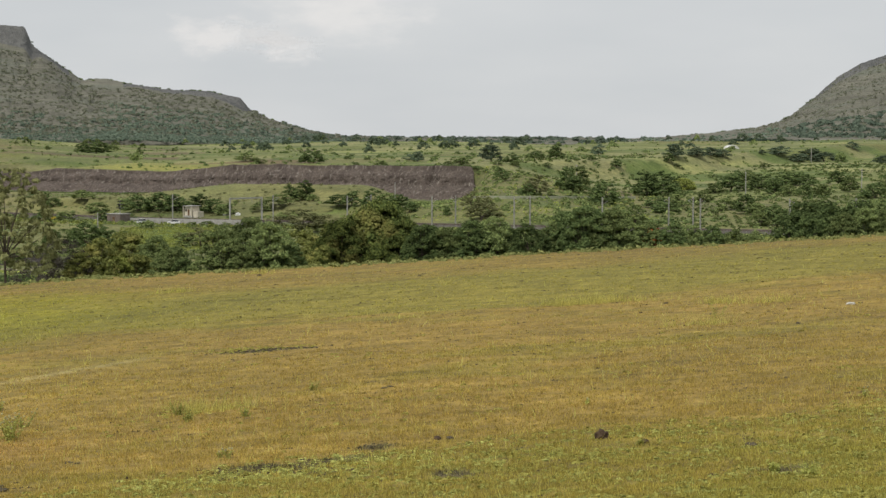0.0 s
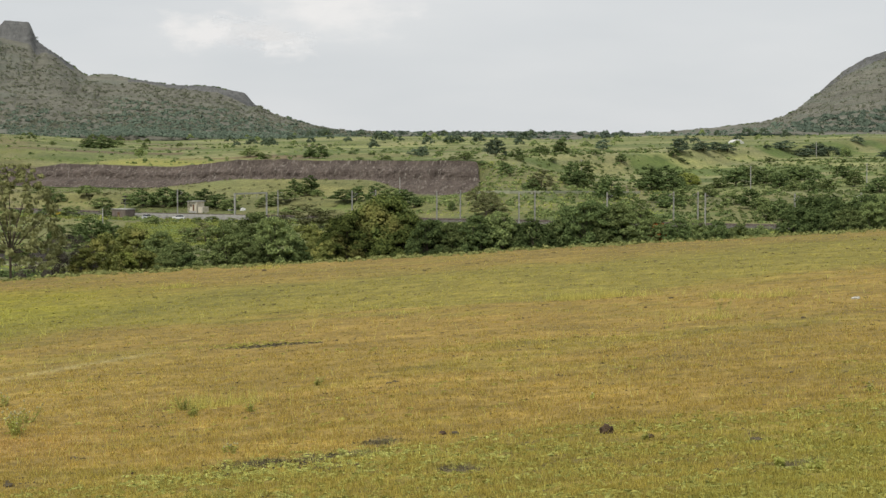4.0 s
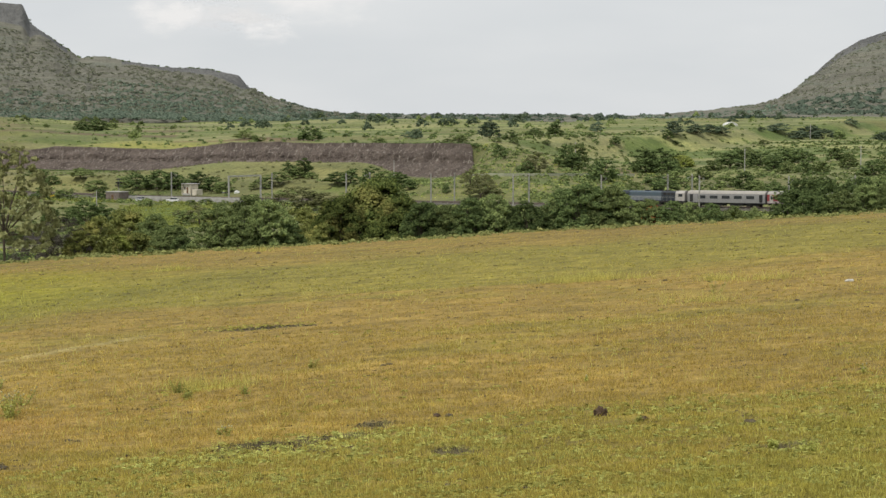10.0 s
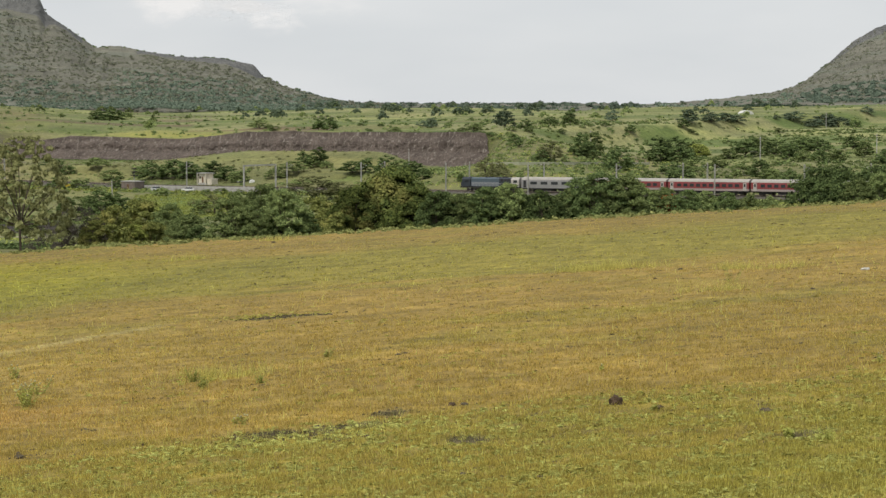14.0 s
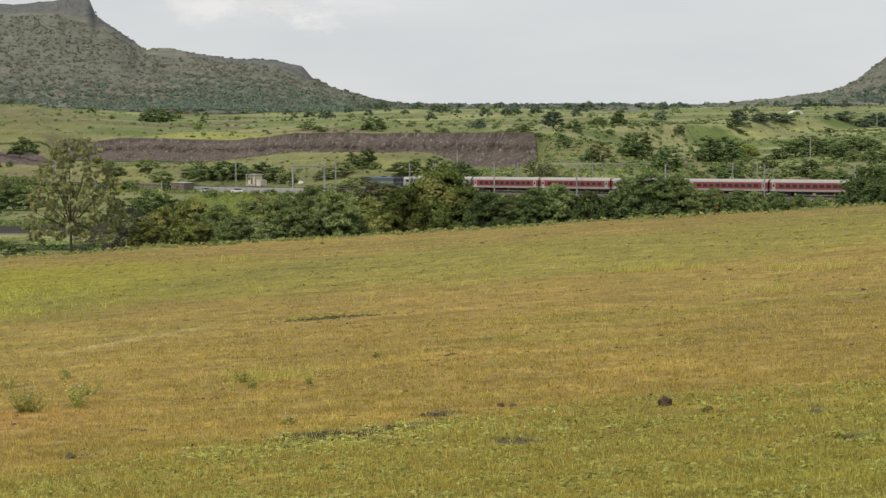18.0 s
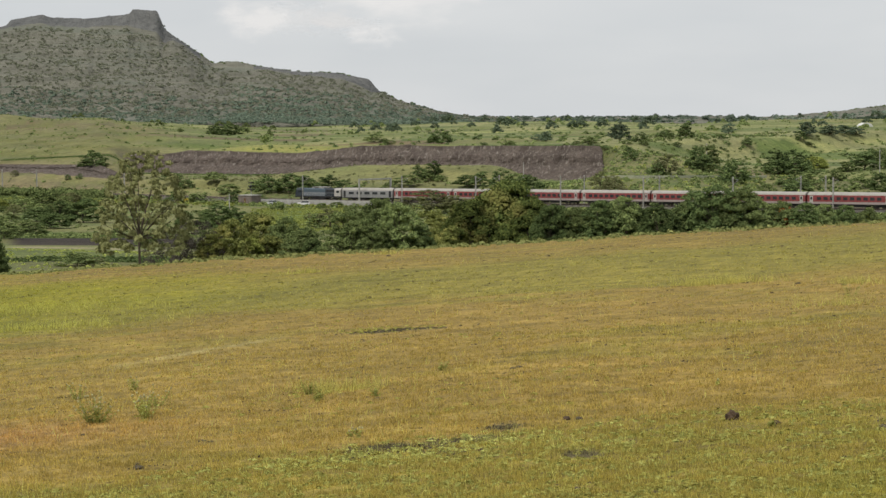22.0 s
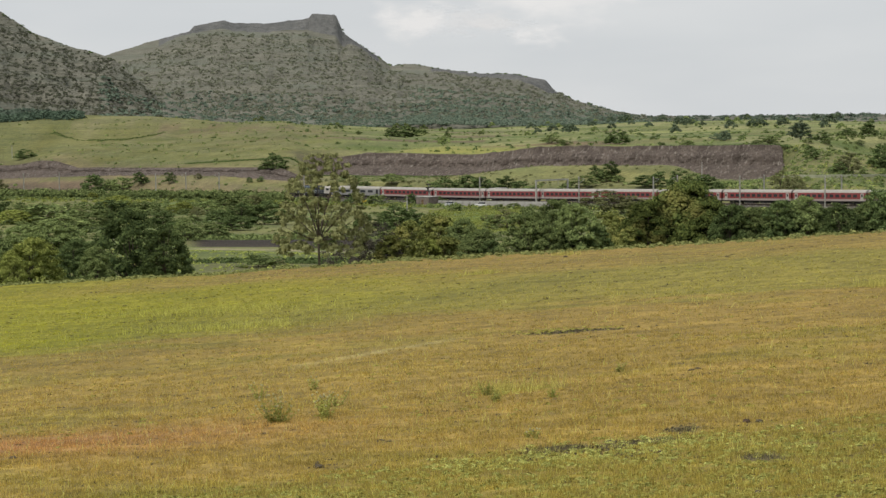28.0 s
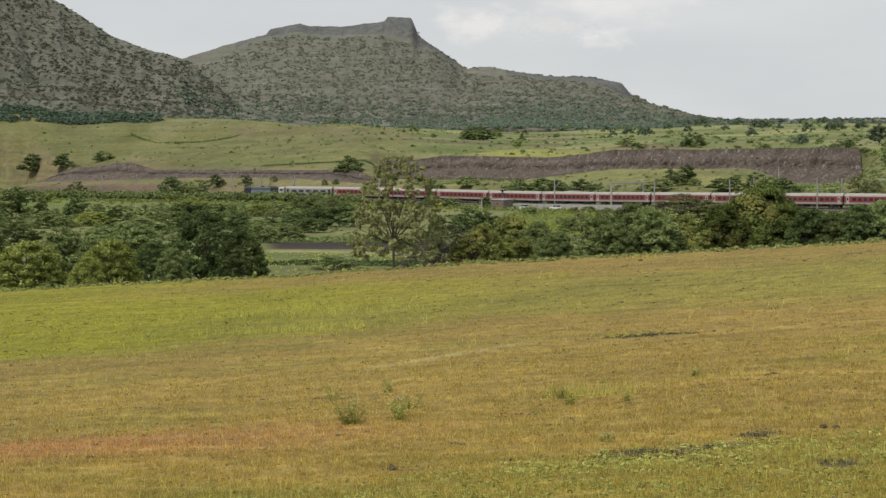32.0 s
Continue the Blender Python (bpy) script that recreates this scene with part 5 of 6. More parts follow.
def in_valley(x, y, s, q, chance):
    d, az = np.hypot(x, y), np.degrees(np.arctan2(x, y))
    plough = (az > -18.4) & (az < -12.0) & (d > 150) & (d < 365)
    meadow = (np.abs(az + 8.6) < 1.2) & (d > 400)
    return ~plough & ~meadow & (q < -12) & (y > FIELD_EDGE + 24) & (wave(x, y, 55, 34) + 0.6 * wave(x, y, 17, 35) + chance > 0.35)


undergrowth("hedge_bushes", "rows of small green bushes along the field edges", 16000, (-27, 16), (500, 1400), (0.5, 1.6), M_LEAF_MID, 101, on_plot_edge, 16, 0.42)
undergrowth("valley_thicket", "tangled green bushes over the valley floor", 6500, (-28, 16), (150, 540), (0.4, 1.3), M_LEAF_MID, 102, in_valley, 34, 0.26)
undergrowth("valley_thicket", "tangled yellow-green bushes over the valley floor", 2600, (-28, 16), (150, 540), (0.3, 0.9), M_LEAF_DRY, 103, in_valley, 30, 0.28)
undergrowth("meadow_weeds", "rough weeds and low growth on the valley meadow", 6000, (-28, -9), (150, 330), (0.12, 0.42), M_LEAF_LIGHT, 107,
            lambda x, y, s, q, c: (wave(x, y, 22, 47) + c > 0.15) & (y > FIELD_EDGE + 12) & ~((np.hypot(x, y) > 285) & (np.hypot(x, y) < 355)), 18, 0.36)
undergrowth("ditch_bushes", "dark line of bushes along a ditch below the pasture", 900, (-19, -11), (219, 231), (0.3, 0.7), M_LEAF_DARK, 108,
            lambda x, y, s, q, c: wave(x, y, 30, 48) + c > 0.2, 26, 0.3)
undergrowth("bank_bushes", "bushes along the bank behind a ploughed strip", 800, (-20, -12), (353, 372), (0.5, 1.3), M_LEAF_MID, 109,
            lambda x, y, s, q, c: c > 0.1, 26, 0.3)
undergrowth("crop_rows", "rows of bright green crops below the railway wall", 9000, (-10.2, -7.0), (385, 520), (0.22, 0.55), M_LEAF_LIGHT, 110,
            lambda x, y, s, q, c: (q < -16) & (np.sin((x * 0.8 + y * 0.6) * 1.6) > 0.15) & (wave(x, y, 60, 49) + c > 0.0), 16, 0.4)
undergrowth("trackside_bushes", "low bushes and weeds along the railway bank", 5200, (-26, 16), (385, 830), (0.45, 1.3), M_LEAF_MID, 105,
            lambda x, y, s, q, c: (np.abs(q) < 34) & (wave(x, y, 45, 38) + c > -0.1), 22, 0.34)
undergrowth("far_scrub", "dense low scrub beyond the railway", 3000, (2.5, 16), (470, 800), (0.4, 1.5), M_LEAF_MID, 106,
            lambda x, y, s, q, c: (q > 14) & (wave(x, y, 90, 39) + 0.7 * c > 0.15), 20, 0.36)
undergrowth("far_scrub", "dark bushes between the fields beyond the railway", 2600, (4.0, 16), (470, 760), (0.6, 1.9), M_LEAF_DARK, 124,
            lambda x, y, s, q, c: (q > 16) & (np.abs(np.sin(y / 13 + 0.7 * wave(x, y, 120, 71))) < 0.45) & (wave(x, y, 70, 72) + c > 0.1), 30, 0.27)
undergrowth("edge_weeds", "pale green weeds along the edge of the pasture", 4200, (-28, 16), (117, 150), (0.12, 0.45), M_LEAF_PALE, 104,
            lambda x, y, s, q, c: (y > FIELD_EDGE - 2.5) & (y < FIELD_EDGE + 9) & (wave(x, y, 30, 36) + c > 0.2), 26, 0.3)
undergrowth("edge_thicket", "dense bushes filling the foot of the trees below the pasture", 1500, (-28, -18.6), (146, 200), (0.5, 1.3), M_LEAF_MID, 111,
            lambda x, y, s, q, c: wave(x, y, 26, 51) + c > -0.05, 40, 0.22)
undergrowth("edge_thicket", "yellow-green bushes at the foot of the trees below the pasture", 900, (-28, -19.5), (142, 190), (0.4, 1.1), M_LEAF_LIGHT, 112,
            lambda x, y, s, q, c: wave(x, y, 20, 52) + c > 0.2, 40, 0.22)
ALONG = dict(az=(0, 1), d=(1, 2))
undergrowth("line_bushes", "thick row of bushes in front of the railway", count=2000, size=(0.9, 2.1), material=M_LEAF_MID, seed=113, leaves=40, leaf=0.2, strip=(120, 860, -19, -9.5), **ALONG,
            rule=lambda x, y, s, q, c: wave(s, q * 0, 60, 53) + 0.5 * wave(s, q * 0, 21, 54) + 0.9 * c > np.where(s > 480, -0.5, np.where(s > 330, 0.45, -0.1)))
undergrowth("line_bushes", "yellow-green bushes in front of the railway", count=1900, size=(0.6, 1.6), material=M_LEAF_LIGHT, seed=114, leaves=30, leaf=0.25, strip=(100, 880, -26, -9), **ALONG,
            rule=lambda x, y, s, q, c: wave(s, q, 40, 55) + c > 0.2)
undergrowth("verge_bushes", "thick low bushes along the edge of the railway embankment", count=1000, size=(1.5, 3.0), material=M_LEAF_MID, seed=125, leaves=40, leaf=0.2, strip=(458, 800, -9.0, -5.6), **ALONG,
            rule=lambda x, y, s, q, c: wave(s, q * 0, 34, 73) + c > -0.2)
undergrowth("gully_scrub", "dark scrub along a dry gully on the grassy slope", 6500, (-22.1, -18.7), (950, 1010), (0.5, 1.2), M_LEAF_MID, 129,
            lambda x, y, s, q, c: np.abs(np.hypot(x, y) - np.interp(np.degrees(np.arctan2(x, y)), (-22.0, -21.2, -20.4, -19.7, -18.7), (1003, 974, 965, 961, 968)) + 2 * wave(x, y, 9, 77)) < 0.4 + 2.0 * c, 24, 0.3)
undergrowth("verge_thicket", "tall olive-green bushes hiding the lower half of the line", count=230, size=(2.6, 4.3), material=M_LEAF_MID, seed=128, leaves=110, leaf=0.11, stem=1.5, strip=(478, 690, -13.0, -8.5), **ALONG,
            rule=lambda x, y, s, q, c: wave(s, q * 0, 24, 75) + c > -0.45)
undergrowth("verge_bushes", "low bushes along the edge of the railway embankment", count=420, size=(0.6, 1.4), material=M_LEAF_MID, seed=126, leaves=36, leaf=0.22, strip=(180, 345, -9.0, -5.6), **ALONG,
            rule=lambda x, y, s, q, c: wave(s, q * 0, 30, 74) + c > 0.0)
undergrowth("bank_scrub", "rough bushes over the broken slope beyond the earth face", 1500, (-1, 6), (490, 640), (0.4, 1.9), M_LEAF_MID, 115,
            lambda x, y, s, q, c: (q > 30) & (q < 135) & (s > 240) & (s < 372) & (wave(x, y, 30, 56) + c > 0.3), 34, 0.24)
undergrowth("bank_scrub", "dry yellow-green weeds over the broken slope beyond the earth face", 2600, (-1, 7), (490, 660), (0.2, 0.7), M_LEAF_LIGHT, 116,
            lambda x, y, s, q, c: (q > 25) & (q < 140) & (s > 220) & (s < 374) & (wave(x, y, 16, 57) + c > 0.2), 18, 0.34)
undergrowth("bench_scrub", "small bushes and weeds on the bench below the earth face", 3200, (-15, 2), (480, 700), (0.2, 1.1), M_LEAF_DRY, 117,
            lambda x, y, s, q, c: (q > 14) & (q < 90) & (s > 374) & (s < 650) & (wave(x, y, 34, 58) + c > 0.35), 22, 0.3)
undergrowth("brow_grass", "fringe of dark grass and bushes along the brow of the earth face", count=2400, size=(0.35, 0.95), material=M_LEAF_DARK, seed=118, leaves=16, leaf=0.36,
            strip=(372, 640, 118.4, 121.4), rule=lambda x, y, s, q, c: c > 0.1, **ALONG)
undergrowth("brow_grass", "fringe of dark grass along the brow of the earth bank", count=1300, size=(0.2, 0.6), material=M_LEAF_DARK, seed=119, leaves=14, leaf=0.38,
            strip=(560, 850, 55.5, 58.5), rule=lambda x, y, s, q, c: wave(s, q * 0, 26, 59) + c > 0.1, **ALONG)
undergrowth("slope_tufts", "coarse dark tufts in lines across the grassy slope", 16000, (-27, -9), (640, 1060), (0.25, 0.8), M_LEAF_MID, 120,
            lambda x, y, s, q, c: (q > 60) & (np.sin(ground_z(x, y) * 2.2 + 2 * wave(x, y, 90, 60)) > 0.6) & (wave(x, y, 40, 61) + c > 0.5), 12, 0.4)
undergrowth("foot_wood", "row of trees between the grassy slope and the hillside, blue haze in their colour", 520, (-27, -21.2), (1046, 1090), (2.4, 5.0), M_LEAF_HAZED_BELT, 121, lambda x, y, s, q, c: wave(x, y, 60, 64) + c > -0.1, 40, 0.24)
undergrowth("far_hedge", "dark straight hedge of trees along the foot of the far slope", 300, (4.8, 11.7), (1285, 1305), (2.4, 4.2), M_LEAF_HAZED_BELT, 123, lambda x, y, s, q, c: c > 0.08, 30, 0.28)
undergrowth("hedge_bushes", "dark bushes dotted over the terraced fields", 260, (-15, 4), (690, 1050), (0.9, 2.2), M_LEAF_DARK, 122, lambda x, y, s, q, c: (q > 130) & (wave(x, y, 80, 65) + c > 0.3), 30, 0.28)


# ---- the pasture: grass, clods, weeds ----
def blades(name, label, count, height, width, seed, rule=None, lighten=1.0, per=4, d_range=(19.5, 119), pale=0.0, spot=None):
    """Tufts of single grass blades standing on the slope, tinted like the turf they grow from."""
    r = np.random.RandomState(seed)
    a = np.radians(r.uniform(-28.5, 16.5, count))
    dist = 1 / r.uniform(1 / d_range[1], 1 / d_range[0], count)
    x, y = dist * np.sin(a), dist * np.cos(a)
    if spot:
        x, y = r.normal(spot[0], spot[2], count), r.normal(spot[1], spot[3], count)
        dist = np.hypot(x, y)
    keep = y < FIELD_EDGE + 1
    if rule is not None:
        keep &= rule(x, y, r.uniform(0, 1, count))
    x, y, dist = x[keep], y[keep], dist[keep]
    n = len(x)
    z = ground_z(x, y)
    tint = field_tint(x, y)
    tint = tint + (np.array([0.25, 0.242, 0.076]) - tint) * pale
    x = (x[:, None] + r.normal(0, 0.05, (n, per))).ravel()
    y = (y[:, None] + r.normal(0, 0.05, (n, per))).ravel()
    z, dist = np.repeat(z, per), np.repeat(dist, per)
    h = r.uniform(*height, n * per) * np.repeat(r.uniform(0.6, 1.3, n), per)
    w = width * (0.6 + dist / 55.0) * r.uniform(0.6, 1.4, n * per)
    turn = r.uniform(0, 3.14, n * per)
    lean = r.normal(0, 0.35, (n * per, 2)) * h[:, None]
    sx, sy = np.cos(turn) * w, np.sin(turn) * w
    verts = np.stack([np.stack([x - sx, y - sy, z - 0.01], -1), np.stack([x + sx, y + sy, z - 0.01], -1), np.stack([x + lean[:, 0], y + lean[:, 1], z + h], -1)], 1).reshape(-1, 3)
    ob = raw(name, verts, np.arange(len(verts)).reshape(-1, 3), M_BLADES)
    shade = np.repeat(np.repeat(tint, per, 0) * (lighten * r.uniform(0.55, 1.5, (n * per, 1))), 3, 0)
    shade = np.concatenate([np.clip(shade, 0, 0.8), np.ones((len(shade), 1))], -1).astype(np.float32)
    layer = ob.data.color_attributes.new("tint", "FLOAT_COLOR", "POINT")
    layer.data.foreach_set("color", shade.ravel())
    return tagged(ob, label, "grass", kind="stuff")


blades("grass", "short dry and green grass of the pasture", 120000, (0.018, 0.060), 0.008, 201,
       lambda x, y, c: wave(x, y, 0.9, 40) + 0.6 * wave(x, y, 0.35, 41) + c > 0.35, 1.85, 5, pale=0.12)
blades("grass_stalks", "pale seeding grass stalks standing over the turf", 15000, (0.09, 0.24), 0.0035, 202,
       lambda x, y, c: wave(x, y * 1.5, 9, 37) + c > 0.4, 2.6, 2, pale=0.55)
for cx, cy, rx, ry, k, count in ((5.1, 65.2, 0.7, 0.6, 211, 160), (6.3, 65.6, 1.1, 0.5, 216, 130), (9.6, 61.2, 0.35, 0.4, 212, 70), (11.3, 60.0, 0.6, 0.3, 217, 60), (7.6, 52.0, 0.7, 0.3, 214, 60),
                             (-13.8, 93.0, 0.5, 0.5, 215, 60), (-11.7, 114.3, 0.5, 0.4, 218, 50), (-22.0, 72.0, 2.2, 1.2, 219, 260), (-18.5, 62.0, 2.0, 0.8, 220, 220), (-4.9, 37.0, 0.7, 0.4, 213, 110)):
    blades("tall_grass", "clump of taller pale green grass in the pasture", count, (0.16, 0.36), 0.0045, k, None, 2.3, 5, pale=0.75, spot=(cx, cy, rx, ry))

blades("grass", "short coarse turf close to the foot of the slope", 42000, (0.03, 0.095), 0.006, 203,
       lambda x, y, c: wave(x, y, 1.1, 66) + 0.6 * wave(x, y, 0.4, 67) + c > 0.3, 1.9, 5, d_range=(19.5, 48), pale=0.12)

M_DUNG = surface("dry_dung", (0.05, 0.032, 0.020), (0.13, 0.088, 0.055), 6.0, 30.0, 0.95, 0.8, 0.02)
M_CLOD = surface("turned_earth", (0.074, 0.060, 0.037), (0.158, 0.130, 0.080), 5.0, 25.0, 0.95, 0.8, 0.02)
M_STONE = surface("pale_stone", (0.42, 0.40, 0.36), (0.62, 0.60, 0.55), 4.0, 20.0, 0.9, 0.5, 0.02)


def lump(name, label, category, x, y, w, h, material, seed, group=""):
    r = np.random.RandomState(seed)
    bm = bmesh.new()
    bmesh.ops.create_icosphere(bm, subdivisions=3, radius=1.0)
    f = r.uniform(2.0, 4.0, 3)
    for v in bm.verts:
        c = v.co.copy()
        k = 1 + 0.16 * math.sin(c.x * f[0] * 1.7 + seed) * math.sin(c.y * f[1] * 1.5) + 0.10 * math.sin(c.z * f[2] * 3 + c.x * 5) + 0.05 * math.sin(c.x * 13 + c.y * 11)
        v.co = Vector((c.x * w / 2 * k, c.y * w * 0.4 * k, (max(c.z, -0.25)) * h * k))
    ob = part(name, bm, material, None)
    ob.matrix_basis = pose(x, y, float(ground_z(x, y)) + 0.02 * h, 0, 0, seed * 53 % 360)
    return tagged(ob, label, category, group)


lump("dung_mound", "dark brown rounded mound of dung on short grass", "mound", 2.70, 29.3, 0.23, 0.14, M_DUNG, 3)
lump("stone", "pale flat stone lying in the grass", "stone", 13.2, 56.8, 0.34, 0.07, M_STONE, 4)
lump("earth_clod", "small clod of dark earth in the grass", "clod", 10.12, 49.96, 0.16, 0.038, M_CLOD, 11, "clods")
lump("dung_pat", "small dry brown dung pat in the grass", "dung", 3.34, 28.64, 0.17, 0.056, M_DUNG, 12, "dung pats")
lump("earth_clod", "small clod of dark earth in the grass", "clod", 4.90, 27.71, 0.24, 0.058, M_CLOD, 13, "clods")
lump("dung_pat", "small dry brown dung pat in the grass", "dung", 3.81, 24.63, 0.12, 0.041, M_DUNG, 14, "dung pats")
lump("dung_pat", "small dry brown dung pat in the grass", "dung", -3.74, 29.94, 0.04, 0.014, M_DUNG, 15, "dung pats")
lump("dung_pat", "small dry brown dung pat in the grass", "dung", 4.53, 44.09, 0.09, 0.030, M_DUNG, 16, "dung pats")
lump("dung_pat", "small dry brown dung pat in the grass", "dung", -1.46, 36.78, 0.08, 0.025, M_DUNG, 17, "dung pats")
lump("earth_clod", "small clod of dark earth in the grass", "clod", -1.22, 38.63, 0.14, 0.034, M_CLOD, 18, "clods")
lump("dung_pat", "small dry brown dung pat in the grass", "dung", -0.04, 30.66, 0.17, 0.056, M_DUNG, 19, "dung pats")
lump("earth_clod", "small clod of dark earth in the grass", "clod", 3.77, 42.70, 0.12, 0.028, M_CLOD, 20, "clods")
lump("earth_clod", "small clod of dark earth in the grass", "clod", -6.34, 30.11, 0.14, 0.033, M_CLOD, 21, "clods")
lump("dung_pat", "small dry brown dung pat in the grass", "dung", -5.63, 30.84, 0.06, 0.019, M_DUNG, 22, "dung pats")
lump("dung_pat", "small dry brown dung pat in the grass", "dung", 6.64, 58.42, 0.13, 0.044, M_DUNG, 23, "dung pats")
lump("earth_clod", "small clod of dark earth in the grass", "clod", 8.04, 62.84, 0.20, 0.048, M_CLOD, 24, "clods")
lump("earth_clod", "small clod of dark earth in the grass", "clod", 1.10, 22.60, 0.11, 0.027, M_CLOD, 25, "clods")
lump("earth_clod", "small clod of dark earth in the grass", "clod", 0.12, 23.38, 0.12, 0.028, M_CLOD, 26, "clods")
lump("dung_pat", "small dry brown dung pat in the grass", "dung", -1.36, 27.50, 0.10, 0.033, M_DUNG, 27, "dung pats")
lump("earth_clod", "small clod of dark earth in the grass", "clod", -3.95, 35.81, 0.11, 0.028, M_CLOD, 28, "clods")
lump("earth_clod", "small clod of dark earth in the grass", "clod", -6.90, 27.72, 0.13, 0.030, M_CLOD, 29, "clods")
lump("earth_clod", "small clod of dark earth in the grass", "clod", 7.12, 36.21, 0.12, 0.028, M_CLOD, 30, "clods")
lump("dung_pat", "small dry brown dung pat in the grass", "dung", 8.22, 39.17, 0.07, 0.024, M_DUNG, 31, "dung pats")
lump("dung_pat", "small dry brown dung pat in the grass", "dung", 7.19, 51.89, 0.10, 0.031, M_DUNG, 32, "dung pats")
lump("dung_pat", "small dry brown dung pat in the grass", "dung", 0.89, 42.29, 0.08, 0.026, M_DUNG, 33, "dung pats")
lump("earth_clod", "small clod of dark earth in the grass", "clod", -12.74, 29.18, 0.17, 0.042, M_CLOD, 34, "clods")
lump("dung_pat", "small dry brown dung pat in the grass", "dung", -10.15, 26.29, 0.10, 0.032, M_DUNG, 35, "dung pats")
lump("earth_clod", "small clod of dark earth in the grass", "clod", -8.79, 31.40, 0.12, 0.028, M_CLOD, 36, "clods")
lump("earth_clod", "small clod of dark earth in the grass", "clod", -6.78, 27.38, 0.21, 0.051, M_CLOD, 37, "clods")
lump("earth_clod", "small clod of dark earth in the grass", "clod", -9.52, 29.59, 0.12, 0.029, M_CLOD, 38, "clods")
lump("dung_pat", "small dry brown dung pat in the grass", "dung", -19.12, 42.66, 0.08, 0.026, M_DUNG, 39, "dung pats")
lump("earth_clod", "small clod of dark earth in the grass", "clod", -28.71, 58.57, 0.21, 0.051, M_CLOD, 40, "clods")
lump("earth_clod", "small clod of dark earth in the grass", "clod", -1.09, 38.81, 0.16, 0.038, M_CLOD, 41, "clods")
lump("dung_pat", "small dry brown dung pat in the grass", "dung", -5.43, 30.69, 0.06, 0.019, M_DUNG, 42, "dung pats")
lump("earth_clod", "small clod of dark earth in the grass", "clod", 0.18, 30.62, 0.18, 0.044, M_CLOD, 43, "clods")
lump("earth_clod", "small clod of dark earth in the grass", "clod", -6.15, 29.95, 0.11, 0.026, M_CLOD, 44, "clods")
lump("dung_pat", "small dry brown dung pat in the grass", "dung", -4.95, 27.94, 0.08, 0.025, M_DUNG, 45, "dung pats")
lump("dung_pat", "small dry brown dung pat in the grass", "dung", -8.03, 25.76, 0.06, 0.019, M_DUNG, 46, "dung pats")
lump("dung_pat", "small dry brown dung pat in the grass", "dung", -12.97, 35.67, 0.07, 0.022, M_DUNG, 47, "dung pats")
lump("earth_clod", "small clod of dark earth in the grass", "clod", -12.05, 116.97, 0.37, 0.090, M_CLOD, 48, "clods")
lump("earth_clod", "small clod of dark earth in the grass", "clod", -11.34, 111.44, 0.36, 0.086, M_CLOD, 49, "clods")


def soil_patch(cx, cy, rx, ry, count, seed, size=(0.012, 0.04)):
    """Broken earth: crumbs of dark soil where the turf is worn away."""
    r = np.random.RandomState(seed)
    p = r.normal(0, 0.45, (count, 2))
    x, y = cx + p[:, 0] * rx, cy + p[:, 1] * ry + 0.12 * p[:, 0] * rx
    k = wave(x, y, 0.8, 15) + r.uniform(-0.5, 0.5, count) > -0.2
    x, y = x[k], y[k]
    ob = clump_mesh("soil_crumbs", np.stack([x, y, ground_z(x, y)], -1), r.uniform(*size, len(x)), 9, 0.6, M_CLOD, "", 0.6, seed, None, 0.8)
    return tagged(ob, "crumbs of dark broken earth in a worn patch", "soil", kind="stuff")


soil_patch(-4.9, 51.5, 1.35, 0.42, 520, 301, (0.02, 0.07))
soil_patch(-3.1, 28.1, 0.65, 0.50, 210, 302, (0.015, 0.060))
soil_patch(-2.3, 28.2, 0.55, 0.45, 150, 305, (0.015, 0.060))
soil_patch(-1.6, 27.7, 0.60, 0.45, 170, 306, (0.012, 0.050))
soil_patch(-3.6, 27.3, 0.50, 0.30, 90, 307, (0.012, 0.045))
soil_patch(-1.0, 30.1, 0.60, 0.45, 150, 303, (0.012, 0.050))
soil_patch(0.2, 26.5, 0.55, 0.35, 80, 308, (0.010, 0.035))
soil_patch(4.9, 24.9, 1.0, 0.6, 90, 304)

M_HERB = foliage("leafy_herbs", (0.175, 0.190, 0.050), (0.470, 0.470, 0.145))
M_TUSSOCK = foliage("turf_tussocks", (0.25, 0.235, 0.050), (0.52, 0.49, 0.135))


def tussocks(label, count, az, y_range, size, seed, rule, material=None):
    """Low hummocks of coarse green turf."""
    r = np.random.RandomState(seed)
    a = np.radians(r.uniform(*az, count))
    y = 1 / r.uniform(1 / y_range[1], 1 / y_range[0], count)
    x = y * np.tan(a)
    keep = rule(x, y, r.uniform(0, 1, count))
    x, y = x[keep], y[keep]
    ob = clump_mesh("turf_tussocks", np.stack([x, y, ground_z(x, y)], -1), r.uniform(*size, len(x)), 14, 0.40, material or M_TUSSOCK, "", 0.35, seed, None, 1.6)
    return tagged(ob, label, "grass", kind="stuff")


tussocks("low green hummocks of coarse turf", 6500, (-28, 16), (20, 33), (0.035, 0.13), 221,
         lambda x, y, c: wave(x, y, 2.6, 42) + 0.5 * wave(x, y, 0.9, 43) + c - smooth(turf_line(x, y), -2, 1) * 1.6 > 0.25)
tussocks("scattered green hummocks in the dry grass", 5200, (-28, 16), (30, 110), (0.04, 0.13), 222,
         lambda x, y, c: wave(x, y * 1.6, 8, 44) + 0.6 * wave(x, y, 2.1, 45) + c > 1.0)
tussocks("green weeds round a worn patch", 1500, (-9, -3), (48, 55), (0.05, 0.13), 223,
         lambda x, y, c: np.exp(-((x + 5.4) / 1.9) ** 2 - ((y - 51.9) / 1.0) ** 2) > 0.3 + 0.6 * c)
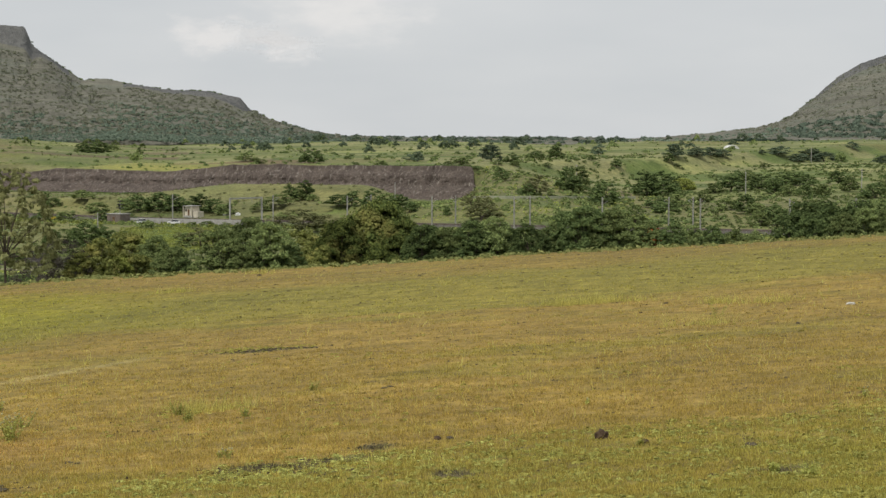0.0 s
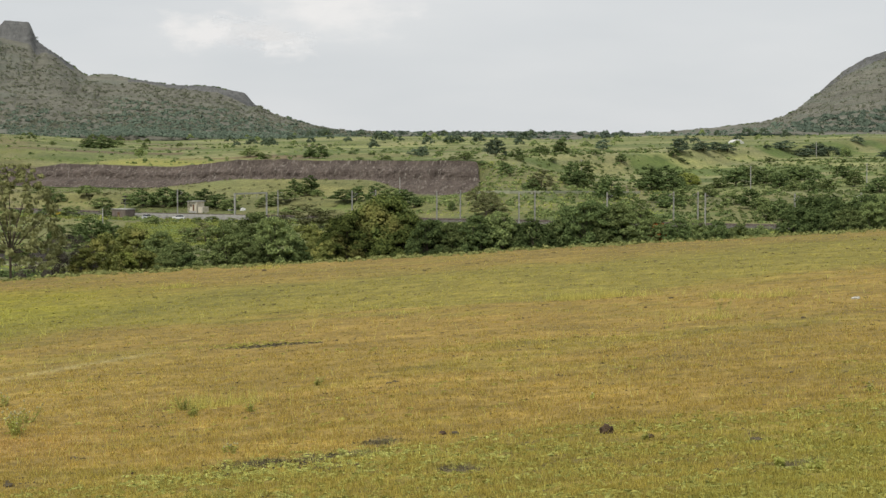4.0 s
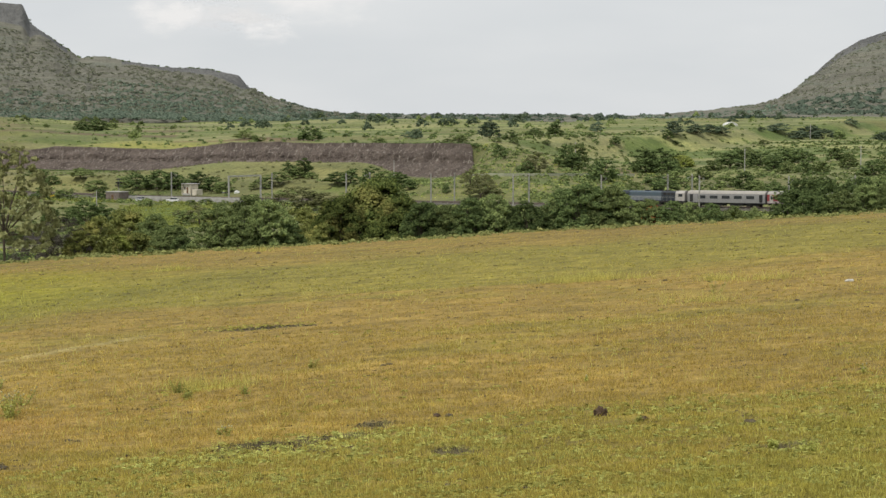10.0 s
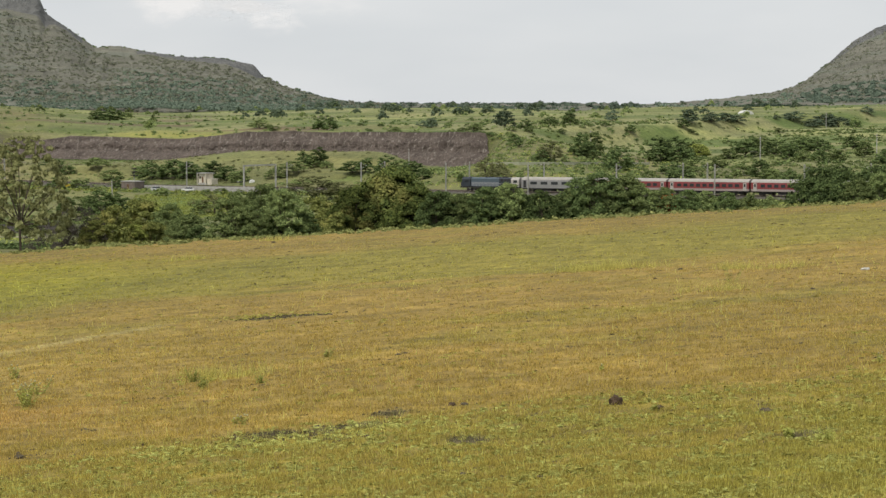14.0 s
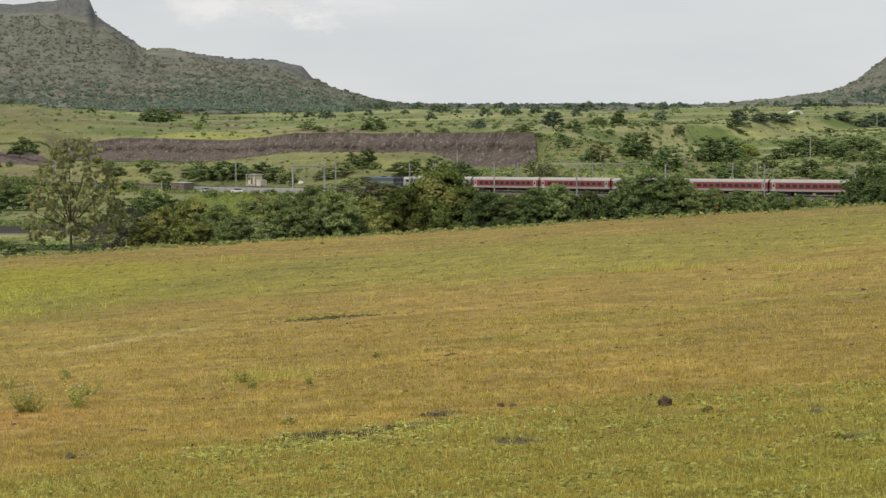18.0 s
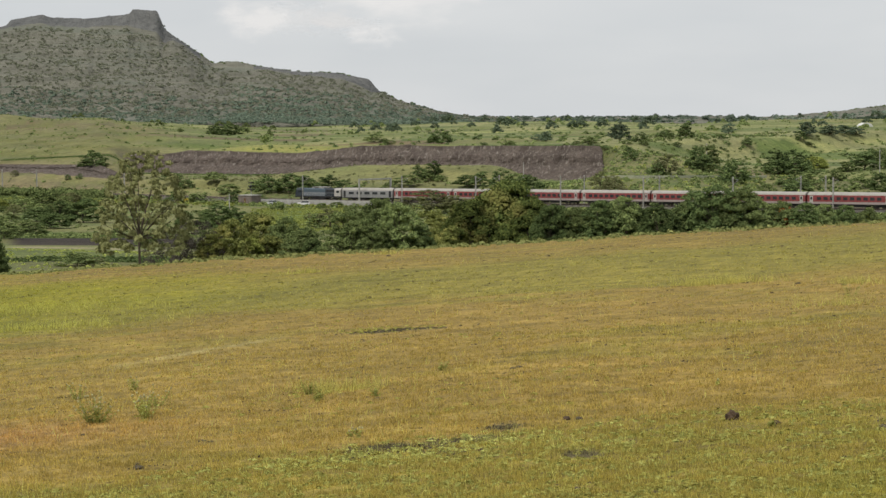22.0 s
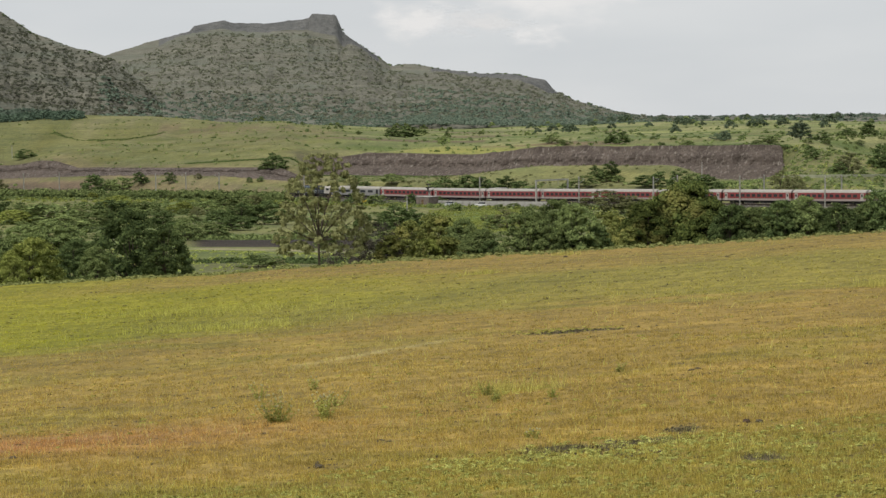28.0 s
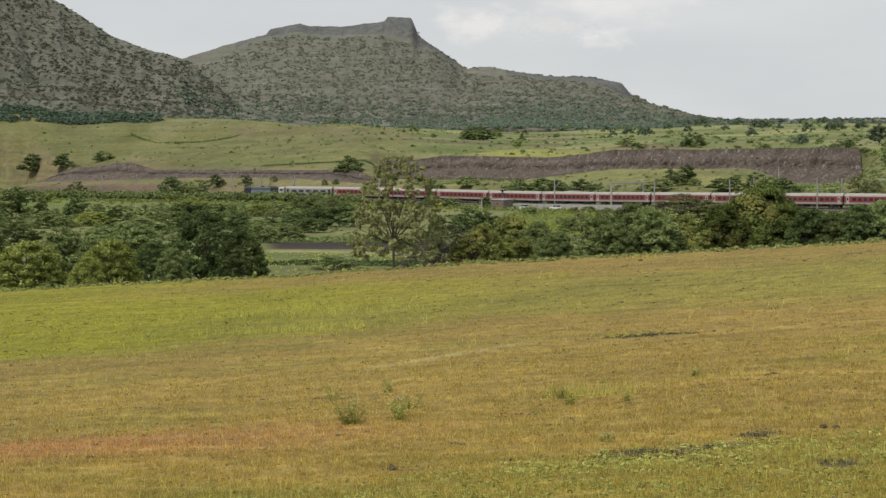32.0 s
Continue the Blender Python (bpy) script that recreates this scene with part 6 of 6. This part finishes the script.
tussocks("green weeds in the dry grass", 2500, (-14, -4), (35, 42), (0.04, 0.12), 224,
         lambda x, y, c: np.exp(-((x + 4.9) / 1.1) ** 2 - ((y - 37.0) / 0.8) ** 2) > 0.3 + 0.6 * c)
tussocks("bright green turf at the west of the pasture", 12000, (-28, 0), (50, 118), (0.05, 0.16), 225,
         lambda x, y, c: (wave(x, y * 1.8, 7, 46) + c - 1.6 * (1 - smooth(y - 0.42 * x, 60, 80)) - 1.2 * (1 - smooth(-x, 5, 26)) > 0.35))

tussocks("grey-green leafy herbs over the worn turf", 16000, (-28, 16), (20, 33.5), (0.03, 0.12), 226,
         lambda x, y, c: wave(x, y * 1.5, 2.2, 68) + 0.6 * wave(x, y, 0.7, 69) + c - smooth(turf_line(x, y), -1.5, 0.8) * 2.0 > 0.55, M_HERB)
tussocks("leafy herbs growing round the broken earth", 6500, (-16, 4), (25, 31.5), (0.035, 0.12), 227,
         lambda x, y, c: np.exp(-((x + 2.4) / 2.6) ** 2 - ((y - 28.0 - 0.45 * (x + 2.4)) / 1.1) ** 2) + 0.25 * wave(x, y, 0.8, 70) > 0.25 + 0.6 * c, M_HERB)


def flecks(label, count, y_range, size, seed, rule):
    """Small dark scraps of bare earth and dung, some standing in for tuft shade."""
    r = np.random.RandomState(seed)
    a = np.radians(r.uniform(-28, 16, count))
    y = 1 / r.uniform(1 / y_range[1], 1 / y_range[0], count)
    x = y * np.tan(a)
    keep = rule(x, y, r.uniform(0, 1, count))
    x, y = np.repeat(x[keep], 4) + r.normal(0, 0.07, keep.sum() * 4), np.repeat(y[keep], 4)
    ob = clump_mesh("earth_and_shade_scraps", np.stack([x, y, ground_z(x, y)], -1), r.uniform(*size, len(x)) * (0.5 + y / 50), 7, 0.7, M_CLOD, "", 0.6, seed, None, 0.5)
    return tagged(ob, label, "soil", kind="stuff")


# Dark dashes: dung and earth, and shade under tufts given as dark scraps.
flecks("scraps of dark earth, old dung and painted tuft shade among the grass", 1500, (21, 118), (0.010, 0.032), 311, lambda x, y, c: wave(x, y * 1.4, 6, 62) + c > 0.35)
flecks("broken dark earth between leafy herbs", 900, (26, 31), (0.03, 0.075), 313,
       lambda x, y, c: np.exp(-((x + 2.3) / 1.2) ** 2 - ((y - 28.5 - 0.35 * (x + 2.3)) / 0.42) ** 2) + 0.3 * wave(x, y, 0.5, 71) > 0.3 + 0.6 * c)
flecks("dark scraps for shade under tufts along the edge of the green turf", 450, (45, 118), (0.012, 0.03), 312,
       lambda x, y, c: (wave(x, y * 2, 9, 63) + c > 0.3) & (y - 0.42 * x > 66) & (y - 0.42 * x < 108))

M_WEED = foliage("weed_leaves", (0.29, 0.31, 0.08), (0.52, 0.53, 0.17), thin=0.45)
M_SEED = foliage("pale_seed_heads", (0.31, 0.30, 0.15), (0.44, 0.41, 0.22))


def seed_head_mesh():
    bm = bmesh.new()
    bmesh.ops.create_icosphere(bm, subdivisions=1, radius=0.024)
    for i, v in enumerate(bm.verts):
        v.co *= 0.7 + 0.5 * ((i * 7) % 5) / 4
    mesh = bpy.data.meshes.new("seed_head")
    bm.to_mesh(mesh)
    bm.free()
    mesh.materials.append(M_SEED)
    return mesh


SEED_HEAD = seed_head_mesh()


def weed(x, y, height, stems, seed, heads=True):
    r = random.Random(seed)
    w = thing("weed", "tall green weed with pale seed heads in the pasture" if heads else "low green weed in the pasture", "weed", "weeds", "", (x, y, float(ground_z(x, y))))
    leaf_at, head_at = [], []
    for i in range(stems):
        a, out = r.uniform(0, 6.28), r.uniform(0.05, 0.8) * height
        tip = Vector((math.cos(a) * out, math.sin(a) * out, height * r.uniform(0.4, 1.0)))
        foot = Vector((math.cos(a) * out * 0.35, math.sin(a) * out * 0.35, -0.02))
        part("stem", tube(bmesh.new(), foot, tip, 0.006, 0.003, 5), M_WEED, w)
        for k in range(5):
            leaf_at.append(foot.lerp(tip, 0.1 + 0.16 * k))
        head_at.append(tip)
    clump_mesh("leaves", np.array(leaf_at), np.full(len(leaf_at), 0.06), 4, 0.45, M_WEED, seed=seed, parent=w, lift=1.2)
    if heads:
        for tip in head_at:
            head = new("seed_head", SEED_HEAD)
            head.parent, head.location = w, tip
    return w


weed(-9.07, 33.38, 0.57, 30, 401, True)
weed(-8.19, 33.84, 0.52, 12, 402, True)
weed(-10.70, 37.92, 0.34, 7, 403, True)
weed(-9.79, 39.07, 0.32, 6, 404, True)
weed(-8.34, 34.25, 0.54, 9, 405, True)
weed(-8.43, 35.59, 0.45, 6, 406, True)
weed(-5.37, 36.49, 0.35, 10, 407, False)
weed(-3.89, 35.31, 0.22, 8, 408, False)
weed(-3.76, 29.75, 0.23, 3, 409, True)
weed(8.62, 54.95, 0.70, 6, 410, True)
weed(2.86, 34.19, 0.13, 3, 411, True)
weed(3.25, 28.41, 0.13, 6, 412, False)
weed(4.69, 24.71, 0.20, 9, 413, False)
weed(5.12, 24.30, 0.20, 9, 414, False)
weed(7.88, 32.76, 0.17, 3, 415, True)
weed(-5.03, 35.35, 0.29, 10, 416, False)
weed(-3.59, 29.53, 0.21, 3, 417, True)
weed(-2.83, 39.52, 0.25, 6, 418, False)


# ---- by the railway ----
M_PLASTER = surface("cream_plaster", (0.50, 0.45, 0.36), (0.70, 0.65, 0.54), 0.8, 7.0, 0.9, 0.2, 0.02)
M_BRICKISH = surface("brown_masonry", (0.14, 0.115, 0.10), (0.24, 0.20, 0.175), 1.0, 6.0, 0.95, 0.4, 0.03)
M_WOOD = surface("brown_door_wood", (0.10, 0.055, 0.03), (0.19, 0.11, 0.06), 1.5, 12.0, 0.8, 0.3, 0.01, stretch=(1, 1, 0.2))
M_TARP_WHITE = surface("white_sheet", (0.55, 0.55, 0.52), (0.75, 0.75, 0.72), 0.8, 5.0, 0.7, 0.3, 0.05)
M_TARP_YELLOW = surface("yellow_sheet", (0.50, 0.36, 0.03), (0.70, 0.52, 0.06), 0.8, 5.0, 0.7, 0.3, 0.05)
M_TYRE = surface("tyre", (0.015, 0.015, 0.015), (0.03, 0.03, 0.03), 3, 20, 0.9, 0.2, 0.01)
M_CARPAINT = paint("white_car_paint", (0.70, 0.70, 0.70), 0.3, 0.0, 0.1)


def trackside(az, q, up=0.0, turn=0.0):
    s = (RAIL_DISTANCE + q) * math.tan(radians(RAIL_TURN - az))
    x, y = grid_point(s, q)
    return Matrix.Translation((x, y, float(ground_z(x, y)) + up)) @ pose(0, 0, 0, 0, 0, RAIL_HEADING + turn)


def cabin():
    c = thing("signal_cabin", "small cream flat-roofed railway cabin with an open porch", "cabin")
    bm = bmesh.new()
    box(bm, -3.2, 1.2, -2.0, 2.0, 0.0, 0.75)
    part("plinth", bm, M_CONCRETE, c)
    for x0, x1, y0, y1 in ((-3.0, 1.0, -1.9, -1.7), (-3.0, -2.8, -1.69, 1.69), (0.8, 1.0, -1.69, 1.69), (-3.0, -1.6, 1.7, 1.9), (-0.6, 1.0, 1.7, 1.9)):
        part("wall", box(bmesh.new(), x0, x1, y0, y1, 0.754, 4.2), M_PLASTER, c)
    part("lintel", box(bmesh.new(), -1.598, -0.602, 1.7, 1.9, 3.1, 4.2), M_PLASTER, c)
    d = part("door", box(bmesh.new(), -1.58, -0.62, 1.76, 1.82, 0.76, 3.08), M_WOOD, c, "brown wooden door")
    part("door_handle", box(bmesh.new(), -0.75, -0.68, 1.825, 1.87, 1.8, 1.86), M_STEEL, d)
    w = part("window", box(bmesh.new(), -0.2, 0.6, 1.905, 1.95, 2.2, 3.2), M_WOOD, c)
    part("pane", box(bmesh.new(), -0.12, 0.52, 1.955, 1.965, 2.28, 3.12), PANE, w)
    part("roof", box(bmesh.new(), -3.5, 1.5, -2.4, 2.6, 4.204, 4.45, 0.04), M_CONCRETE, c)
    for x in (-3.2, 1.2):
        part("porch_post", box(bmesh.new(), x - 0.12, x + 0.12, 2.25, 2.49, 0.0, 4.2), M_PLASTER, c)
    part("annex", box(bmesh.new(), -5.6, -3.206, -1.6, 1.6, 0.0, 2.3), M_PLASTER, c)
    return c


cabin().matrix_basis = trackside(-8.0, 21.0) @ Matrix.Scale(0.86, 4)


def portal():
    p = thing("overhead_portal", "pale steel portal frame across the railway tracks", "portal")
    for y in (4.2, -9.6):
        part("leg", box(bmesh.new(), -0.22, 0.22, y - 0.18, y + 0.18, -1.2, 6.4), M_MAST, p)
    part("beam", box(bmesh.new(), -0.2, 0.2, -9.8, 4.4, 6.404, 6.85), M_MAST, p)
    for y in (0, -5.3):
        part("dropper", box(bmesh.new(), -0.05, 0.05, y - 0.05, y + 0.05, 5.4, 6.4), M_MAST, p)
    return p


portal().matrix_basis = Matrix.Translation(along(374)) @ pose(0, 0, 0, 0, 0, heading(374))


def long_wall(name, label, s0, s1, q, height, material, piece=3.0):
    w = thing(name, label, "wall", "", "structure")
    n = int((s1 - s0) / piece)
    for i in range(n):
        a, b = s0 + i * piece, s0 + (i + 1) * piece - 0.02
        x, y = rail_point((a + b) / 2, q)
        ob = part("wall_panel", box(bmesh.new(), -piece / 2 + 0.01, piece / 2 - 0.01, -0.15, 0.15, -0.5, height, 0.02), material, w)
        ob.matrix_basis = Matrix.Translation((x, y, float(ground_z(x, y)))) @ pose(0, 0, 0, 0, 0, RAIL_HEADING)
    return w


long_wall("platform_wall", "low pale grey concrete wall beside the railway", 362, 416, -9.0, 1.6, M_CONCRETE)


def margin_wall():
    """A low wall that bends with the edge of a field."""
    w = thing("field_wall", "low pale lichened wall along a field beyond the railway", "wall", "", "structure")
    m = surface("lichened_wall", (0.30, 0.31, 0.22), (0.44, 0.45, 0.33), 0.6, 5.0)
    way = [(9.9, 556.0), (20.4, 554.2), (31.2, 557.6), (42.5, 566.9), (54.6, 579.9), (64.8, 588.9)]
    for (x0, y0), (x1, y1) in zip(way, way[1:]):
        n = int(math.hypot(x1 - x0, y1 - y0) / 2.6)
        for i in range(n):
            u = (i + 0.5) / n
            x, y = x0 + (x1 - x0) * u, y0 + (y1 - y0) * u
            half = math.hypot(x1 - x0, y1 - y0) / n / 2 - 0.01
            ob = part("wall_panel", box(bmesh.new(), -half, half, -0.15, 0.15, -0.6, 0.85, 0.02), m, w)
            ob.matrix_basis = pose(x, y, float(ground_z(x, y)), 0, 0, math.degrees(math.atan2(y1 - y0, x1 - x0)))
    return w


margin_wall()


def hut():
    h = thing("stone_hut", "small grey-brown masonry hut beside the track", "hut")
    for x0, x1, y0, y1 in ((-3, 3, -2, -1.75), (-3, 3, 1.75, 2), (-3, -2.75, -1.745, 1.745), (2.75, 3, -1.745, 1.745)):
        part("wall", box(bmesh.new(), x0, x1, y0, y1, -0.5, 2.7), M_BRICKISH, h)
    part("roof", box(bmesh.new(), -3.2, 3.2, -2.2, 2.2, 2.704, 2.9, 0.03), M_CONCRETE, h)
    part("door", box(bmesh.new(), -0.5, 0.5, 2.005, 2.05, -0.3, 1.9), M_WOOD, h)
    return h


hut().matrix_basis = trackside(-10.25, -12.0)


def tank_tower():
    t = thing("signal_tower", "slim trackside post with small dark platforms", "signal")
    part("post", tube(bmesh.new(), (0, 0, -0.6), (0, 0, 6.6), 0.16, 0.11, 8), M_MAST, t)
    for z, w in ((4.2, 0.9), (5.3, 0.75), (6.3, 0.6)):
        part("platform", box(bmesh.new(), -w, w, -w, w, z, z + 0.3, 0.03), DARK, t)
    part("lamp_case", box(bmesh.new(), -0.3, 0.3, 0.2, 0.5, 4.7, 5.28, 0.03), DARK, t)
    return t


tank_tower().matrix_basis = trackside(-10.2, -6.5)


def car(turn, at):
    c = thing("parked_car", "small white parked car beside the wall", "car")
    shell([(-0.78, 0.32), (-0.8, 0.75), (-0.72, 0.95), (0.72, 0.95), (0.8, 0.75), (0.78, 0.32)], -1.8, 1.8, M_CARPAINT, "body", c)
    bm = bmesh.new()
    low = [bm.verts.new(p) for p in ((-1.5, -0.72, 0.952), (0.9, -0.72, 0.952), (0.9, 0.72, 0.952), (-1.5, 0.72, 0.952))]
    top = [bm.verts.new(p) for p in ((-1.1, -0.58, 1.46), (0.25, -0.58, 1.46), (0.25, 0.58, 1.46), (-1.1, 0.58, 1.46))]
    bm.faces.new(top)
    for i in range(4):
        bm.faces.new((low[i], low[(i + 1) % 4], top[(i + 1) % 4], top[i]))
    part("cabin", bm, PANE, c, "dark glazed cabin")
    part("roof", box(bmesh.new(), -1.12, 0.27, -0.6, 0.6, 1.464, 1.5, 0.01), M_CARPAINT, c)
    for x in (-1.15, 1.15):
        for y in (-0.72, 0.72):
            part("wheel", tube(bmesh.new(), (x, y - 0.09, 0.3), (x, y + 0.09, 0.3), 0.3, 0.3, 14), M_TYRE, c)
    for y in (-0.55, 0.55):
        part("headlight", box(bmesh.new(), 1.79, 1.83, y - 0.14, y + 0.14, 0.66, 0.8), M_TARP_WHITE, c)
    c.matrix_basis = at @ pose(0, 0, 0, 0, 0, turn)
    return c


car(35, trackside(-8.52, -13.0))
car(90, trackside(-9.55, -13.5))


def heap(name, label, az, d, w, h, material, seed):
    x, y = bearing(az, d)
    ob = lump(name, label, "heap", x, y, w, h, material, seed)
    return ob


heap("covered_heap", "farm heap covered with a white sheet", -12.70, 576, 4.4, 1.0, M_TARP_WHITE, 21)
heap("covered_heap", "farm heap covered with a bright yellow sheet", -12.32, 574, 4.4, 1.35, M_TARP_YELLOW, 22)
heap("covered_heap", "small heap under a white sheet", -11.98, 574, 2.0, 0.9, M_TARP_WHITE, 23)
heap("covered_heap", "heap under a white sheet beside the portal frame", -6.87, 580, 1.8, 0.6, M_TARP_WHITE, 24)
heap("covered_heap", "small heap under a white sheet beside the portal frame", -6.48, 577, 2.0, 0.8, M_TARP_WHITE, 25)


def sheet_shelter(az, d, w, h):
    x, y = bearing(az, d)
    t = thing("sheet_shelter", "low shelter of white sheeting on poles at the hedge", "shelter", "", "", (x, y, float(ground_z(x, y))), -az)
    bm = bmesh.new()
    rows = []
    for i in range(7):
        u = i / 6 - 0.5
        rows.append([bm.verts.new((u * w, v * 0.9, h + 0.25 * u - 0.45 * abs(v) + 0.08 * math.sin(i * 2.1 + v * 4))) for v in (-1, -0.5, 0, 0.5, 1)])
    for r0, r1 in zip(rows, rows[1:]):
        for k in range(4):
            bm.faces.new((r0[k], r1[k], r1[k + 1], r0[k + 1]))
    bmesh.ops.solidify(bm, geom=bm.faces[:], thickness=0.03)
    part("sheet", bm, M_TARP_WHITE, t)
    for px in (-0.45, 0.45):
        for py in (-0.8, 0.8):
            part("pole", tube(bmesh.new(), (px * w, py, -0.2), (px * w, py, h - 0.42 + 0.25 * px), 0.04, 0.03, 6), M_BARK, t)
    return t


sheet_shelter(-11.60, 145, 1.5, 1.7)


def tunnel(az, d):
    x, y = bearing(az, d)
    t = thing("white_hut", "tiny white arched farm shelter among far fields", "hut", "", "", (x, y, float(ground_z(x, y)) - 0.2), -az + 15)
    arc = [(3.2 * math.cos(a), 2.6 * math.sin(a)) for a in [math.pi * i / 10 for i in range(11)]]
    bm = bmesh.new()
    rows = [[bm.verts.new((p[0], yy, p[1])) for p in arc] for yy in (-4, 4)]
    for i in range(10):
        bm.faces.new((rows[0][i], rows[0][i + 1], rows[1][i + 1], rows[1][i]))
    bm.faces.new(rows[0][::-1])
    bm.faces.new(rows[1])
    part("cover", bm, M_TARP_WHITE, t)
    part("door", box(bmesh.new(), -0.9, 0.9, -4.06, -4.004, 0.0, 2.0), DARK, t)
    return t


tunnel(9.30, 905)


def pole(az, d, height, label="thin pale pole standing among the fields"):
    x, y = bearing(az, d)
    p = thing("power_pole", label, "pole", "poles", "", (x, y, float(ground_z(x, y))), -az)
    part("shaft", tube(bmesh.new(), (0, 0, -0.5), (0, 0, height), 0.17, 0.11, 8), M_CONCRETE, p)
    part("crossarm", box(bmesh.new(), -0.9, 0.9, -0.06, 0.06, height - 0.6, height - 0.45), M_STEEL, p)
    return p


for a, d, h in ((-1.44, 590, 7.0), (9.77, 600, 8.0), (13.36, 600, 8.0), (-18.6, 1080, 6.0), (-23.33, 950, 7.0), (-10.9, 470, 6.0), (11.8, 820, 7.0), (4.4, 640, 6.5)):
    pole(a, d, h)


# ---- drifting clouds, so far off that they read as sky ----
def cloud_material(name, seed, edge, bright):
    m = bpy.data.materials.new(name)
    m.use_nodes = True
    t = m.node_tree
    t.nodes.remove(t.nodes["Principled BSDF"])
    where = t.nodes.new("ShaderNodeTexCoord")
    ball = t.nodes.new("ShaderNodeVectorMath")
    ball.operation = "LENGTH"
    t.links.new(where.outputs["Object"], ball.inputs[0])
    n = node(t, "ShaderNodeTexNoise", Scale=2.3, Detail=6.0, Roughness=0.55)
    shift = t.nodes.new("ShaderNodeMapping")
    shift.inputs["Location"].default_value = (seed, seed * 1.7, 0)
    t.links.new(where.outputs["Object"], shift.inputs["Vector"])
    t.links.new(shift.outputs["Vector"], n.inputs["Vector"])
    add = t.nodes.new("ShaderNodeMath")
    add.operation = "MULTIPLY_ADD"
    t.links.new(n.outputs["Fac"], add.inputs[0])
    add.inputs[1].default_value = 1.5
    inverse = t.nodes.new("ShaderNodeMath")
    inverse.operation = "SUBTRACT"
    inverse.inputs[0].default_value = 0.15
    t.links.new(ball.outputs["Value"], inverse.inputs[1])
    t.links.new(inverse.outputs["Value"], add.inputs[2])
    soft = node(t, "ShaderNodeMapRange", From_Min=0.05, From_Max=0.05 + edge)
    soft.interpolation_type = "SMOOTHSTEP"
    t.links.new(add.outputs["Value"], soft.inputs["Value"])
    glow = node(t, "ShaderNodeEmission", Color=(1.0, 0.99, 0.975, 1), Strength=bright)
    clear = t.nodes.new("ShaderNodeBsdfTransparent")
    both = t.nodes.new("ShaderNodeMixShader")
    t.links.new(soft.outputs["Result"], both.inputs["Fac"])
    t.links.new(clear.outputs["BSDF"], both.inputs[1])
    t.links.new(glow.outputs["Emission"], both.inputs[2])
    t.links.new(both.outputs["Shader"], t.nodes["Material Output"].inputs["Surface"])
    return m


def cloud(label, w, h, seed, edge, bright):
    n = 14
    g = np.linspace(-1, 1, n)
    X, Z = np.meshgrid(g, g, indexing="ij")
    Y = -0.25 * (1 - X ** 2) * (1 - Z ** 2)
    ids = np.arange(n * n).reshape(n, n)
    faces = np.stack([ids[:-1, :-1], ids[1:, :-1], ids[1:, 1:], ids[:-1, 1:]], -1).reshape(-1, 4)
    ob = raw("cloud", np.stack([X, Y, Z], -1).reshape(-1, 3), faces, cloud_material("cloud_white", seed, edge, bright), smooth=True)
    ob.scale = (w / 2, 200, h / 2)
    ob.visible_shadow = False
    return tagged(ob, label, "cloud", "clouds", "structure")


CLOUDS = [(cloud("small white cloud drifting in a grey sky", 215, 88, 1.0, 0.95, 0.86), -4.85, 0.0512, -0.066),
          (cloud("faint pale cloud drifting in a grey sky", 330, 150, 4.0, 0.7, 0.85), -7.3, 0.0610, -0.117),
          (cloud("broad bright cloud high in a grey sky", 620, 230, 7.0, 0.8, 0.86), -3.0, 0.0745, -0.115),
          (cloud("faint wisp of cloud in a grey sky", 300, 90, 9.0, 0.9, 0.78), -5.6, 0.0600, -0.105)]


# ---- what moves ----
def motions():
    speed = 13.73
    for ob, s0 in TRAIN:
        walk(ob, [(t, on_line(s0 + speed * t)) for t in range(0, 33, 2)])

    for ob, az, e, drift in CLOUDS:
        rows = []
        for t in (0, 8, 16, 24, 32):
            x, y = bearing(az + drift * t, 4500)
            rows.append((t, pose(x, y, e * 4500, 0, 0, -(az + drift * t))))
        walk(ob, rows)


motions()
